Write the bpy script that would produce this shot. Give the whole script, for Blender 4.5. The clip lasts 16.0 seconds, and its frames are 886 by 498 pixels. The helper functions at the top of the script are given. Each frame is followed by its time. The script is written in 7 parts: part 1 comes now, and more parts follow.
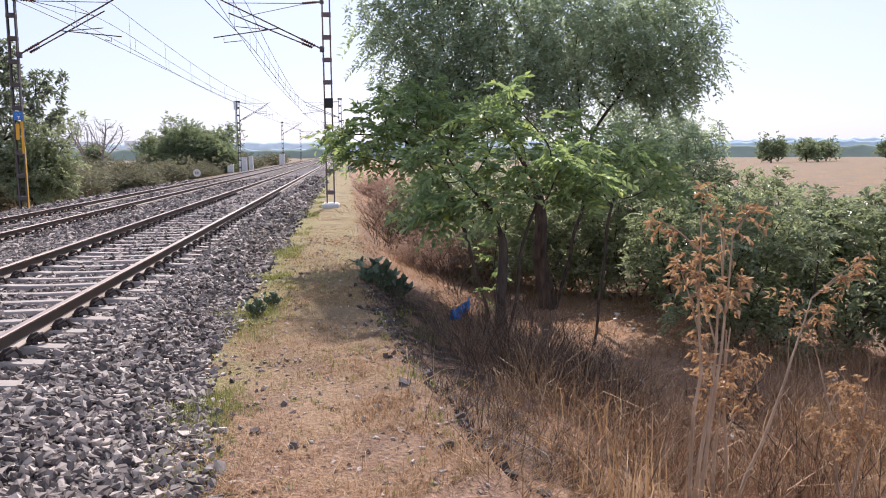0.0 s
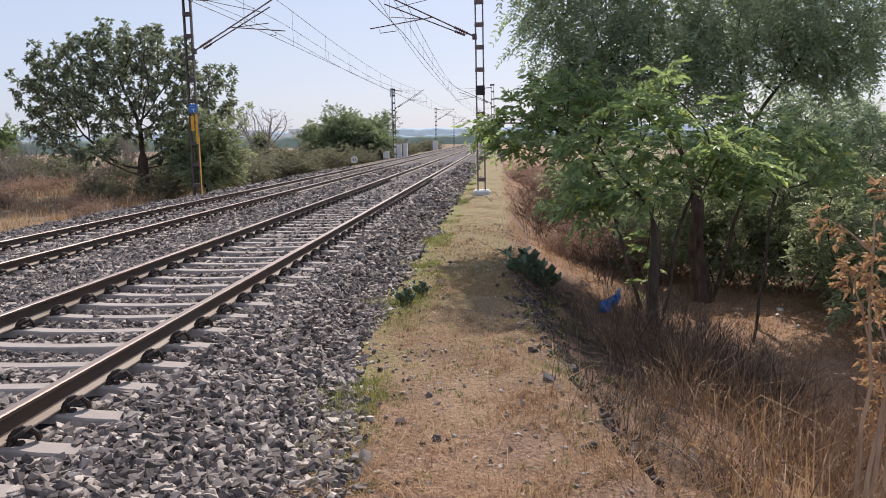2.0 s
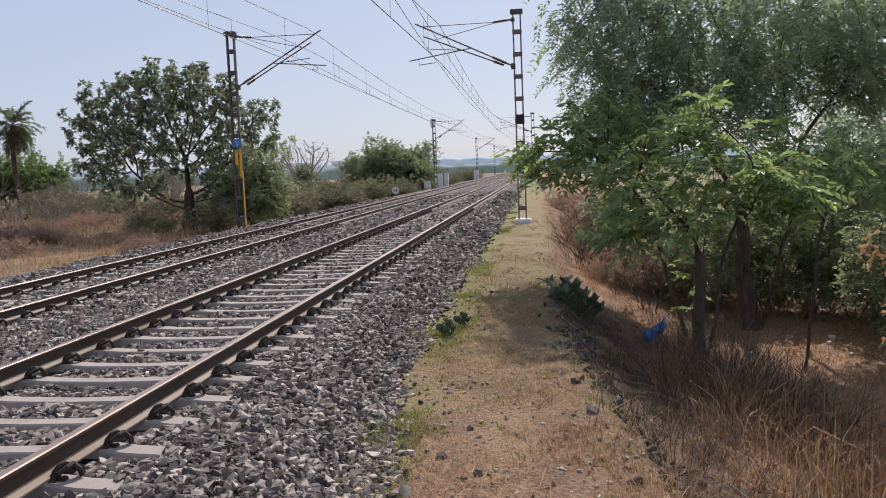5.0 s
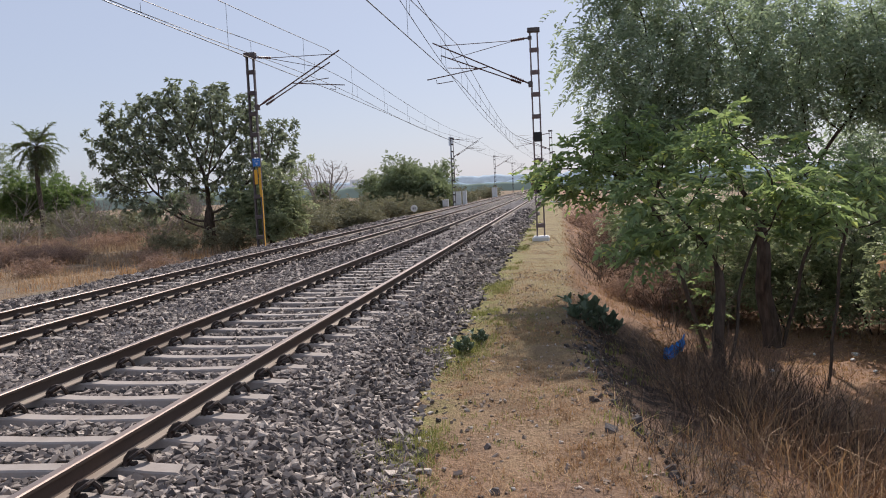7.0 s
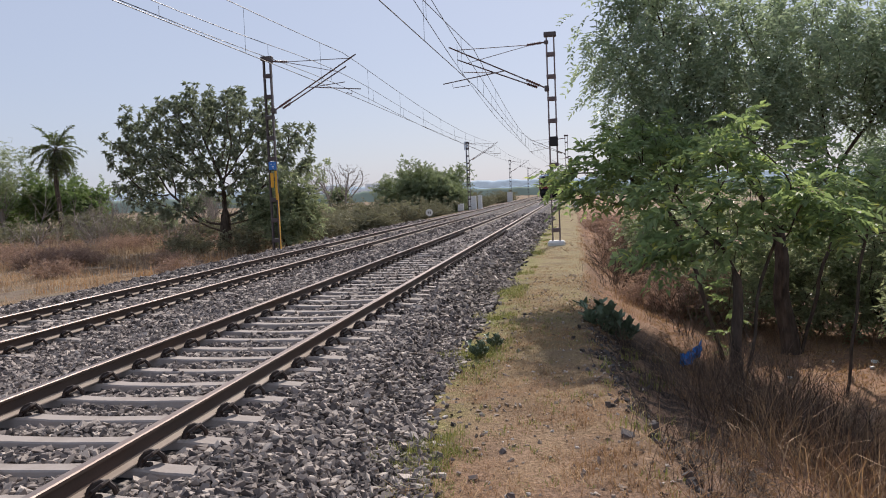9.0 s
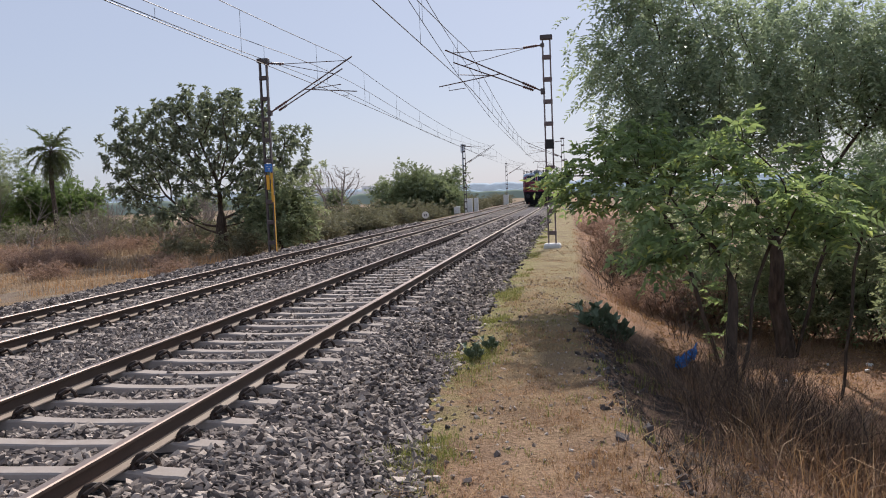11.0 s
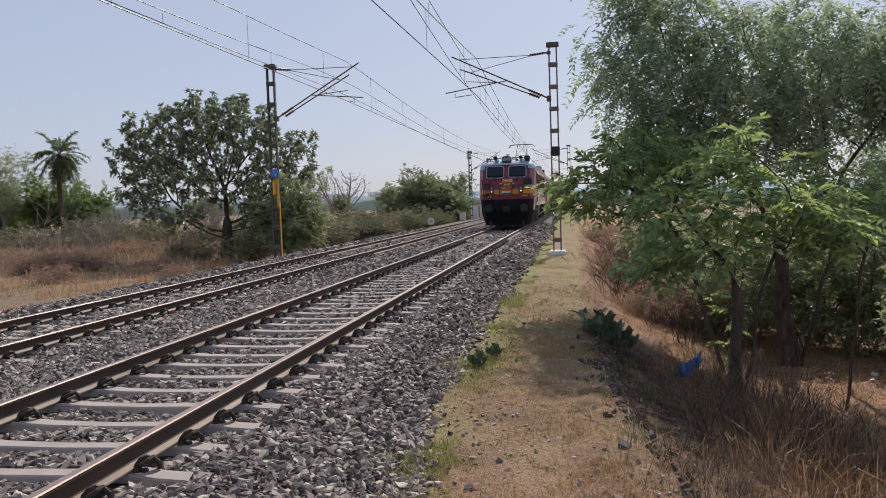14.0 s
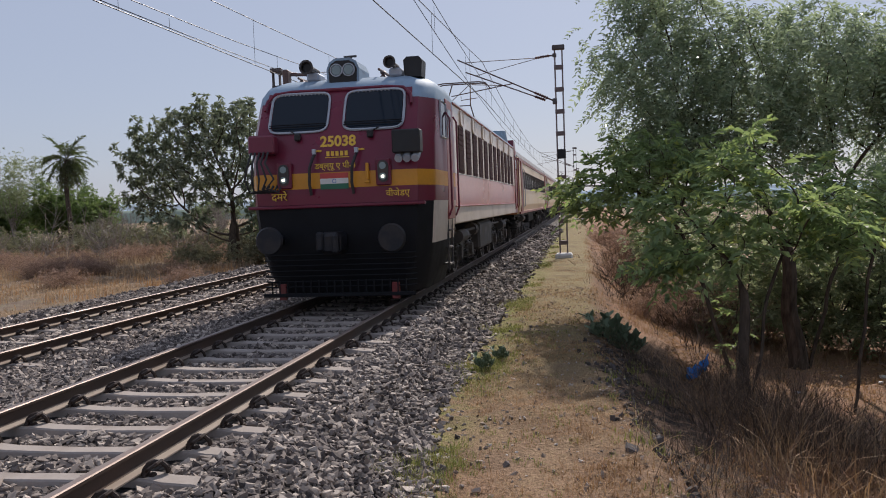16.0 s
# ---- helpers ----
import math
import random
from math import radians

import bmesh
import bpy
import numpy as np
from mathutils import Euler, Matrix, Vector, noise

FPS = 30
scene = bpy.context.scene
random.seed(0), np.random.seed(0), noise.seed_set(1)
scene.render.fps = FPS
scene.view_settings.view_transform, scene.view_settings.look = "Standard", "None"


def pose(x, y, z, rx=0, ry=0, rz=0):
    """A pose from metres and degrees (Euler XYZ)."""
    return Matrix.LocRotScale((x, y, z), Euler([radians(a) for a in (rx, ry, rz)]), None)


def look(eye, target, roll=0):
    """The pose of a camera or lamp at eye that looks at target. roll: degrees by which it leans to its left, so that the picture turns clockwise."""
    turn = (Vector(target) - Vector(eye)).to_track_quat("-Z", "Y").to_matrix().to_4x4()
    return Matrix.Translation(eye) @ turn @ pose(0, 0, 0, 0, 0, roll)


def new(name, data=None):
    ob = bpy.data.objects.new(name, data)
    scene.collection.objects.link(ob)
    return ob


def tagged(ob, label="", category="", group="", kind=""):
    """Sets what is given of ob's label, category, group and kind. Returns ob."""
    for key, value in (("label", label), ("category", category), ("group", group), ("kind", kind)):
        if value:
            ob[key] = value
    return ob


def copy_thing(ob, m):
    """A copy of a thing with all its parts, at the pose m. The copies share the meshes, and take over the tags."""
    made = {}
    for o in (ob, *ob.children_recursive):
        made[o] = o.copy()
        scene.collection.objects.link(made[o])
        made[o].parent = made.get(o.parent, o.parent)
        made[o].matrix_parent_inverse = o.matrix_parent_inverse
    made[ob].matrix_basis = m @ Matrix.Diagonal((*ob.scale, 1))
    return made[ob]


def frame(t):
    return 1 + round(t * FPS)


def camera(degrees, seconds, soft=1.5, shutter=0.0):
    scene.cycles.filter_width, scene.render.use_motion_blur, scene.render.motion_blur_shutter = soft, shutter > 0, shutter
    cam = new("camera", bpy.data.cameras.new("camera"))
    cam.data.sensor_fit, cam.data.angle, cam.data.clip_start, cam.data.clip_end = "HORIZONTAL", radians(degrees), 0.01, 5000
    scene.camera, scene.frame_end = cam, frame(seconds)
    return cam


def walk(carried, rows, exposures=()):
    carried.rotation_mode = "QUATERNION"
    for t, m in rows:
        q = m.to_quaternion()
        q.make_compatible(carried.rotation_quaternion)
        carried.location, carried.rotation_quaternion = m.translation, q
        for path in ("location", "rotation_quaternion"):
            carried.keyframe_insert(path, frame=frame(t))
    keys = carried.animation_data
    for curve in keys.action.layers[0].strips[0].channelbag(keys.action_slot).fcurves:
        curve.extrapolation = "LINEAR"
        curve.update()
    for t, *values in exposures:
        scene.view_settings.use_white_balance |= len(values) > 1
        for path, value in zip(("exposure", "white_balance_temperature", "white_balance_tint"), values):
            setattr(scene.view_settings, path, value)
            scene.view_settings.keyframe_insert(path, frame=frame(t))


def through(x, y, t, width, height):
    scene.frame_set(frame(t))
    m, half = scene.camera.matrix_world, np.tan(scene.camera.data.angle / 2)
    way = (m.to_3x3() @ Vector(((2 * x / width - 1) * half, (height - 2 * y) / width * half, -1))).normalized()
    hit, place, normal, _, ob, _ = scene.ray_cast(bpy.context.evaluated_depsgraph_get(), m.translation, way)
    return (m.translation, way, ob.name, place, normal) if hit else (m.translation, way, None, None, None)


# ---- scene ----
cam = camera(56.25, 16.0, soft=1.0)
PATH = [
    (0, (3.758, 0.026, 1.471), (4.881, 9.894, 0.302), -0.62),
    (0.5, (3.839, 0.074, 1.480), (4.230, 9.979, 0.161), -0.87),
    (1, (3.878, 0.126, 1.514), (3.341, 10.011, 0.105), -0.64),
    (1.5, (3.847, 0.106, 1.548), (3.211, 9.988, 0.158), -1.05),
    (2, (3.806, 0.078, 1.538), (3.110, 9.967, 0.220), -1.25),
    (2.5, (3.828, 0.114, 1.542), (3.050, 10.007, 0.307), -1.40),
    (3, (3.841, 0.144, 1.550), (2.977, 10.039, 0.391), -1.70),
    (3.5, (3.829, 0.136, 1.552), (2.904, 10.034, 0.465), -1.86),
    (4, (3.825, 0.128, 1.547), (2.793, 10.020, 0.507), -2.01),
    (6.5, (3.844, 0.118, 1.550), (2.491, 9.994, 0.758), -2.67),
    (7, (3.847, 0.114, 1.549), (2.434, 9.987, 0.818), -2.67),
    (7.5, (3.847, 0.117, 1.548), (2.387, 9.985, 0.857), -2.62),
    (8, (3.843, 0.120, 1.541), (2.338, 9.983, 0.874), -2.56),
    (8.5, (3.833, 0.128, 1.534), (2.285, 9.985, 0.867), -2.44),
    (9, (3.834, 0.139, 1.537), (2.246, 9.989, 0.867), -2.41),
    (11.5, (3.852, 0.147, 1.535), (2.333, 10.010, 0.898), -2.29),
    (12, (3.858, 0.144, 1.539), (2.364, 10.012, 0.903), -2.30),
    (12.5, (3.836, 0.122, 1.536), (2.335, 9.989, 0.912), -2.10),
    (13, (3.860, 0.128, 1.532), (2.323, 9.991, 0.933), -2.02),
    (13.5, (3.865, 0.127, 1.532), (2.297, 9.986, 0.954), -1.93),
    (14, (3.864, 0.131, 1.534), (2.257, 9.985, 0.972), -1.91),
    (14.5, (3.859, 0.128, 1.538), (2.221, 9.977, 0.983), -1.98),
    (15, (3.853, 0.131, 1.536), (2.200, 9.979, 0.995), -1.98),
    (15.5, (3.857, 0.138, 1.530), (2.181, 9.982, 0.996), -2.04),
    (16, (3.864, 0.126, 1.543), (2.183, 9.970, 1.017), -2.11),
]
EXPOSURES = [(0, 0.68, 6200, 20), (0.6, 0.60, 6200, 20), (1.2, 0.47, 6350, 17), (4, 0.15, 6350, 15), (9, 0.12, 6400, 15), (12.5, 0.12, 6400, 15), (13.5, 0.12, 6400, 15), (14.0, 0.01, 6400, 15), (14.5, -0.45, 6400, 15), (15, -0.26, 6400, 15), (15.5, -0.14, 6400, 15), (16, -0.12, 6400, 15)]
walk(cam, [(t, look(eye, target, roll)) for t, eye, target, roll in PATH], EXPOSURES)

# ---- world and sun: hazy late-morning sun ahead and slightly to the right ----
SUN = Vector((0.72, 4.2, 3.75)).normalized()
world = bpy.data.worlds.new("world")
scene.world = world
world.use_nodes = True
wn = world.node_tree.nodes
sky = wn.new("ShaderNodeTexSky")
sky.sky_type = "NISHITA"
sky.sun_disc = False
sky.sun_elevation = math.asin(SUN.z)
sky.sun_rotation = math.atan2(SUN.x, SUN.y)
sky.altitude, sky.air_density, sky.dust_density, sky.ozone_density = 200, 1.0, 1.2, 2.0
haze = wn.new("ShaderNodeMix")        # thin dry-season haze evens out the clear sky
haze.data_type = "RGBA"
haze.inputs[0].default_value = 0.72
haze.inputs[7].default_value = (4.7, 5.3, 6.5, 1)
world.node_tree.links.new(sky.outputs[0], haze.inputs[6])
world.node_tree.links.new(haze.outputs[2], wn["Background"].inputs["Color"])
wn["Background"].inputs["Strength"].default_value = 0.10
sun = new("sun", bpy.data.lights.new("sun", "SUN"))
sun.data.energy, sun.data.angle, sun.data.color = 4.6, radians(0.6), (1.0, 0.93, 0.82)
sun.matrix_world = look((0, 0, 50), Vector((0, 0, 50)) - SUN)


# ---- materials ----
def ramp(nt, fac, stops):
    n = nt.nodes.new("ShaderNodeValToRGB")
    el = n.color_ramp.elements
    while len(el) < len(stops):
        el.new(0.5)
    for e, (p, c) in zip(el, stops):
        e.position, e.color = p, (*c, 1)
    nt.links.new(fac, n.inputs[0])
    return n.outputs[0]


def mixc(nt, fac, a, b, mode="MIX"):
    n = nt.nodes.new("ShaderNodeMix")
    n.data_type, n.blend_type = "RGBA", mode
    for sock, v in ((n.inputs[0], fac), (n.inputs[6], a), (n.inputs[7], b)):
        if isinstance(v, (int, float)):
            sock.default_value = v
        elif isinstance(v, tuple):
            sock.default_value = (*v, 1)
        else:
            nt.links.new(v, sock)
    return n.outputs[2]


def tex(nt, kind, scale, coord="Object", detail=4.0, stretch=None):
    n = nt.nodes.new("ShaderNodeTexNoise" if kind == "noise" else "ShaderNodeTexVoronoi")
    n.inputs["Scale"].default_value = scale
    if kind == "noise":
        n.inputs["Detail"].default_value = detail
    c = nt.nodes.new("ShaderNodeTexCoord").outputs[coord]
    if stretch:
        m = nt.nodes.new("ShaderNodeMapping")
        m.inputs["Scale"].default_value = stretch
        nt.links.new(c, m.inputs[0])
        c = m.outputs[0]
    nt.links.new(c, n.inputs["Vector"])
    return n.outputs[0]


def bump(nt, bsdf, height, strength, dist=0.01):
    n = nt.nodes.new("ShaderNodeBump")
    n.inputs["Strength"].default_value, n.inputs["Distance"].default_value = strength, dist
    nt.links.new(height, n.inputs["Height"])
    nt.links.new(n.outputs[0], bsdf.inputs["Normal"])


def material(name, rough=0.7, metal=0.0, spec=0.5):
    m = bpy.data.materials.new(name)
    m.use_nodes = True
    b = m.node_tree.nodes["Principled BSDF"]
    b.inputs["Roughness"].default_value, b.inputs["Metallic"].default_value = rough, metal
    b.inputs["Specular IOR Level"].default_value = spec
    return m, m.node_tree, b


def paint(name, c, rough=0.5, metal=0.0, dirt=0.35, scale=3.0, dirt_colour=(0.12, 0.09, 0.07), stretch=None, spec=0.5):
    """Paint, metal or plastic with dirt at two scales and a fine relief."""
    m, nt, b = material(name, rough, metal, spec)
    a = tex(nt, "noise", scale, detail=6, stretch=stretch)
    f = tex(nt, "noise", scale * 14, detail=3)
    col = mixc(nt, ramp(nt, a, [(0.45, (0, 0, 0)), (0.8, (dirt,) * 3)]), c, dirt_colour)
    col = mixc(nt, ramp(nt, f, [(0.4, (0, 0, 0)), (0.75, (dirt * 0.5,) * 3)]), col, tuple(v * 0.55 for v in c))
    nt.links.new(col, b.inputs["Base Color"])
    nt.links.new(ramp(nt, a, [(0.3, (rough * 0.8,) * 3), (0.75, (min(1, rough * 1.3),) * 3)]), b.inputs["Roughness"])
    bump(nt, b, f, 0.15, 0.004)
    return m


def island(nt):
    return nt.nodes.new("ShaderNodeNewGeometry").outputs["Random Per Island"]


def stone_material(name, stops, random_source="island", rough=0.85):
    m, nt, b = material(name, rough, 0, 0.3)
    r = island(nt) if random_source == "island" else nt.nodes.new("ShaderNodeObjectInfo").outputs["Random"]
    col = ramp(nt, r, stops)
    n = tex(nt, "noise", 38, detail=5)
    col = mixc(nt, ramp(nt, n, [(0.4, (0, 0, 0)), (0.7, (0.45, 0.45, 0.45))]), col, (0.20, 0.16, 0.13))
    nt.links.new(col, b.inputs["Base Color"])
    bump(nt, b, n, 0.4, 0.006)
    return m


def leaf_material(name, stops, through=0.4, rough=0.45, back=(0.25, 0.42, 0.05)):
    """Leaves that let part of the light through, tinted leaf by leaf."""
    m, nt, b = material(name, rough, 0, 0.35)
    col = ramp(nt, island(nt), stops)
    big = tex(nt, "noise", 0.7, detail=2)
    col = mixc(nt, ramp(nt, big, [(0.35, (0, 0, 0)), (0.7, (0.3, 0.3, 0.3))]), col, tuple(v * 0.7 for v in stops[0][1]))
    nt.links.new(col, b.inputs["Base Color"])
    t = nt.nodes.new("ShaderNodeBsdfTranslucent")
    nt.links.new(mixc(nt, 0.5, col, back), t.inputs["Color"])
    mix = nt.nodes.new("ShaderNodeMixShader")
    mix.inputs[0].default_value = through
    nt.links.new(b.outputs[0], mix.inputs[1])
    nt.links.new(t.outputs[0], mix.inputs[2])
    nt.links.new(mix.outputs[0], nt.nodes["Material Output"].inputs["Surface"])
    return m


def ground_material():
    """Dust, dry grass, green verge, burnt patch and red soil, laid out by the plan of the line."""
    m, nt, b = material("ground", 0.95, 0, 0.15)
    N, Lk = nt.nodes, nt.links
    geo = N.new("ShaderNodeNewGeometry")
    sep = N.new("ShaderNodeSeparateXYZ")
    Lk.new(geo.outputs["Position"], sep.inputs[0])
    big = tex(nt, "noise", 0.55, detail=5)
    mid = tex(nt, "noise", 3.0, detail=6)
    fine = tex(nt, "noise", 28, detail=6)
    fibre = tex(nt, "noise", 60, detail=3, stretch=(1, 0.25, 1))

    def m1(op, a, bb, c=None):
        n = N.new("ShaderNodeMath")
        n.operation = op
        n.use_clamp = False
        for i, v in enumerate((a, bb, c)):
            if v is None:
                continue
            if isinstance(v, (int, float)):
                n.inputs[i].default_value = v
            else:
                Lk.new(v, n.inputs[i])
        return n.outputs[0]

    def band(v, lo, hi, soft, wob=0.0):
        """1 between lo and hi along v, with a ragged edge."""
        if wob:
            v = m1("ADD", v, m1("MULTIPLY", m1("SUBTRACT", mid, 0.5), wob))
        r = N.new("ShaderNodeMapRange")
        r.inputs[1].default_value, r.inputs[2].default_value = lo - soft, lo + soft
        Lk.new(v, r.inputs[0])
        q = N.new("ShaderNodeMapRange")
        q.inputs[1].default_value, q.inputs[2].default_value = hi + soft, hi - soft
        Lk.new(v, q.inputs[0])
        return m1("MULTIPLY", r.outputs[0], q.outputs[0])

    x, y = sep.outputs[0], sep.outputs[1]
    soil = ramp(nt, fine, [(0.25, (0.125, 0.08, 0.055)), (0.5, (0.26, 0.16, 0.107)), (0.75, (0.40, 0.275, 0.195))])
    straw = ramp(nt, fibre, [(0.3, (0.15, 0.095, 0.055)), (0.55, (0.28, 0.19, 0.11)), (0.8, (0.42, 0.31, 0.19))])
    dryg = ramp(nt, fibre, [(0.3, (0.12, 0.095, 0.045)), (0.55, (0.22, 0.175, 0.085)), (0.8, (0.34, 0.275, 0.14))])
    green = ramp(nt, fibre, [(0.3, (0.07, 0.10, 0.02)), (0.6, (0.22, 0.24, 0.06)), (0.85, (0.36, 0.34, 0.12))])
    red = ramp(nt, fine, [(0.25, (0.20, 0.11, 0.07)), (0.6, (0.34, 0.20, 0.13)), (0.8, (0.46, 0.31, 0.215))])
    field = ramp(nt, mid, [(0.3, (0.15, 0.108, 0.083)), (0.5, (0.21, 0.16, 0.12)), (0.65, (0.215, 0.185, 0.125)), (0.8, (0.13, 0.132, 0.075))])
    burnt = ramp(nt, fine, [(0.35, (0.014, 0.012, 0.011)), (0.55, (0.05, 0.041, 0.035)), (0.75, (0.19, 0.14, 0.10))])
    col = mixc(nt, ramp(nt, big, [(0.42, (0, 0, 0)), (0.62, (1, 1, 1))]), field, straw)
    swing = N.new("ShaderNodeMapRange")     # the path widens towards the near end
    swing.interpolation_type = "SMOOTHSTEP"
    swing.inputs[1].default_value, swing.inputs[2].default_value = 5.0, 10.0
    swing.inputs[3].default_value, swing.inputs[4].default_value = 0.62, 0.0
    Lk.new(y, swing.inputs[0])
    across = m1("SUBTRACT", x, swing.outputs[0])
    # red soil of the slope beyond the path
    col = mixc(nt, m1("MULTIPLY", band(x, 4.0, 14.0, 0.5, 0.8), ramp(nt, mid, [(0.3, (0.35,) * 3), (0.6, (0.95,) * 3)])), col, red)
    # path: bare dust near, dry turf farther on, a greener verge beside the stones
    path = mixc(nt, m1("MULTIPLY", band(y, 8.0, 400.0, 3.5, 3.0), 0.85), soil, dryg)
    path = mixc(nt, m1("MULTIPLY", band(y, 16.0, 400.0, 3.5, 3.0), 0.5), path, (0.32, 0.27, 0.15))
    path = mixc(nt, m1("MULTIPLY", ramp(nt, mid, [(0.5, (0, 0, 0)), (0.7, (0.7,) * 3)]), 0.8), path, straw)
    path = mixc(nt, ramp(nt, tex(nt, "noise", 1.6, detail=6), [(0.48, (0, 0, 0)), (0.7, (0.6,) * 3)]), path, (0.13, 0.085, 0.06))
    col = mixc(nt, band(across, 0.3, 4.0, 0.14, 0.5), col, path)
    verge = m1("MULTIPLY", band(x, 1.8, 2.75, 0.25, 0.7), ramp(nt, mid, [(0.42, (0, 0, 0)), (0.62, (0.9,) * 3)]))
    col = mixc(nt, verge, col, green)
    # burnt edge of the path
    b1 = m1("MULTIPLY", band(across, 3.98, 5.3, 0.16, 0.9), band(y, 5.4, 14.5, 1.2, 2.0))
    col = mixc(nt, m1("MULTIPLY", b1, ramp(nt, mid, [(0.38, (0.12,) * 3), (0.52, (0.95,) * 3)])), col, burnt)
    Lk.new(col, b.inputs["Base Color"])
    bump(nt, b, m1("ADD", fine, m1("MULTIPLY", fibre, 0.6)), 1.0, 0.03)
    return m


GREYS = [(0.0, (0.045, 0.040, 0.040)), (0.35, (0.13, 0.110, 0.104)), (0.7, (0.265, 0.225, 0.20)), (1.0, (0.58, 0.50, 0.43))]
M_GROUND = ground_material()
M_STONE = stone_material("ballast_stone", GREYS)
M_STONE1 = stone_material("ballast_stone_single", GREYS, "object")
M_DARK_STONE = stone_material("charred_stone", [(0, (0.015, 0.014, 0.014)), (0.6, (0.05, 0.045, 0.045)), (1, (0.12, 0.11, 0.11))])
M_PEBBLE = stone_material("pebble", [(0, (0.16, 0.12, 0.09)), (0.6, (0.35, 0.28, 0.22)), (1, (0.55, 0.5, 0.45))])


def ballast_material():
    m, nt, b = material("ballast_bed", 0.9, 0, 0.25)
    v = nt.nodes.new("ShaderNodeTexVoronoi")
    v.inputs["Scale"].default_value = 17
    nt.links.new(nt.nodes.new("ShaderNodeTexCoord").outputs["Object"], v.inputs["Vector"])
    sepc = nt.nodes.new("ShaderNodeSeparateColor")
    nt.links.new(v.outputs["Color"], sepc.inputs[0])
    # Stone greys are darkened and cell borders near-black: painted shade in the gaps.
    col = ramp(nt, sepc.outputs[0], [(p, tuple(c * 0.6 for c in cc)) for p, cc in GREYS])
    col = mixc(nt, ramp(nt, v.outputs["Distance"], [(0.35, (0, 0, 0)), (0.75, (1, 1, 1))]), col, (0.02, 0.019, 0.02))
    n = tex(nt, "noise", 1.3, detail=4)
    col = mixc(nt, ramp(nt, n, [(0.45, (0, 0, 0)), (0.75, (0.4,) * 3)]), col, (0.2, 0.15, 0.11))
    nt.links.new(col, b.inputs["Base Color"])
    inv = nt.nodes.new("ShaderNodeMath")
    inv.operation = "SUBTRACT"
    inv.inputs[0].default_value = 1
    nt.links.new(v.outputs["Distance"], inv.inputs[1])
    bump(nt, b, inv.outputs[0], 1.0, 0.04)
    return m


M_BALLAST = ballast_material()
M_CONCRETE = paint("sleeper_concrete", (0.36, 0.315, 0.285), 0.85, 0, 0.5, 4.0, (0.22, 0.18, 0.15), spec=0.25)
M_RAIL = paint("rail_rust", (0.06, 0.040, 0.031), 0.75, 0.1, 0.5, 5.0, (0.16, 0.085, 0.05), stretch=(1, 0.15, 1))
M_RAILTOP = paint("rail_running_steel", (0.27, 0.215, 0.19), 0.50, 0.7, 0.3, 6.0, (0.25, 0.18, 0.14), stretch=(1, 0.05, 1))
M_FOOT = paint("rail_foot_dusty", (0.33, 0.27, 0.22), 0.85, 0, 0.5, 5.0, (0.14, 0.09, 0.06), stretch=(1, 0.15, 1), spec=0.2)
M_CLIP = paint("clip_iron", (0.035, 0.024, 0.02), 0.6, 0.3, 0.4, 20.0, (0.10, 0.05, 0.03))
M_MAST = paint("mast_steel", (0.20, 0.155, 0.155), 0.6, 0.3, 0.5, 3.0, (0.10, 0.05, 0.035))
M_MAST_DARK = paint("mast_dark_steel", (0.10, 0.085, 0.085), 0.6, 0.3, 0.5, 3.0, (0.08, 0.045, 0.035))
M_TUBE = paint("bracket_tube", (0.13, 0.085, 0.075), 0.55, 0.4, 0.5, 4.0, (0.2, 0.1, 0.06))
M_INSUL = paint("insulator_brown", (0.09, 0.035, 0.03), 0.5, 0.0, 0.2, 6.0)
M_WIRE = paint("wire_copper_grey", (0.06, 0.055, 0.055), 0.5, 0.5, 0.2, 6.0)
M_WHITE = paint("white_paint", (0.72, 0.72, 0.70), 0.7, 0, 0.35, 4.0, (0.35, 0.28, 0.2))
M_YELLOW = paint("yellow_paint", (0.70, 0.36, 0.02), 0.5, 0, 0.3, 4.0)
M_BLUE = paint("blue_enamel", (0.02, 0.16, 0.50), 0.4, 0, 0.2, 6.0)
M_BLACK = paint("black_metal", (0.012, 0.012, 0.014), 0.5, 0.1, 0.3, 4.0, (0.05, 0.04, 0.035))
M_INK = paint("dark_lettering", (0.03, 0.03, 0.035), 0.6)


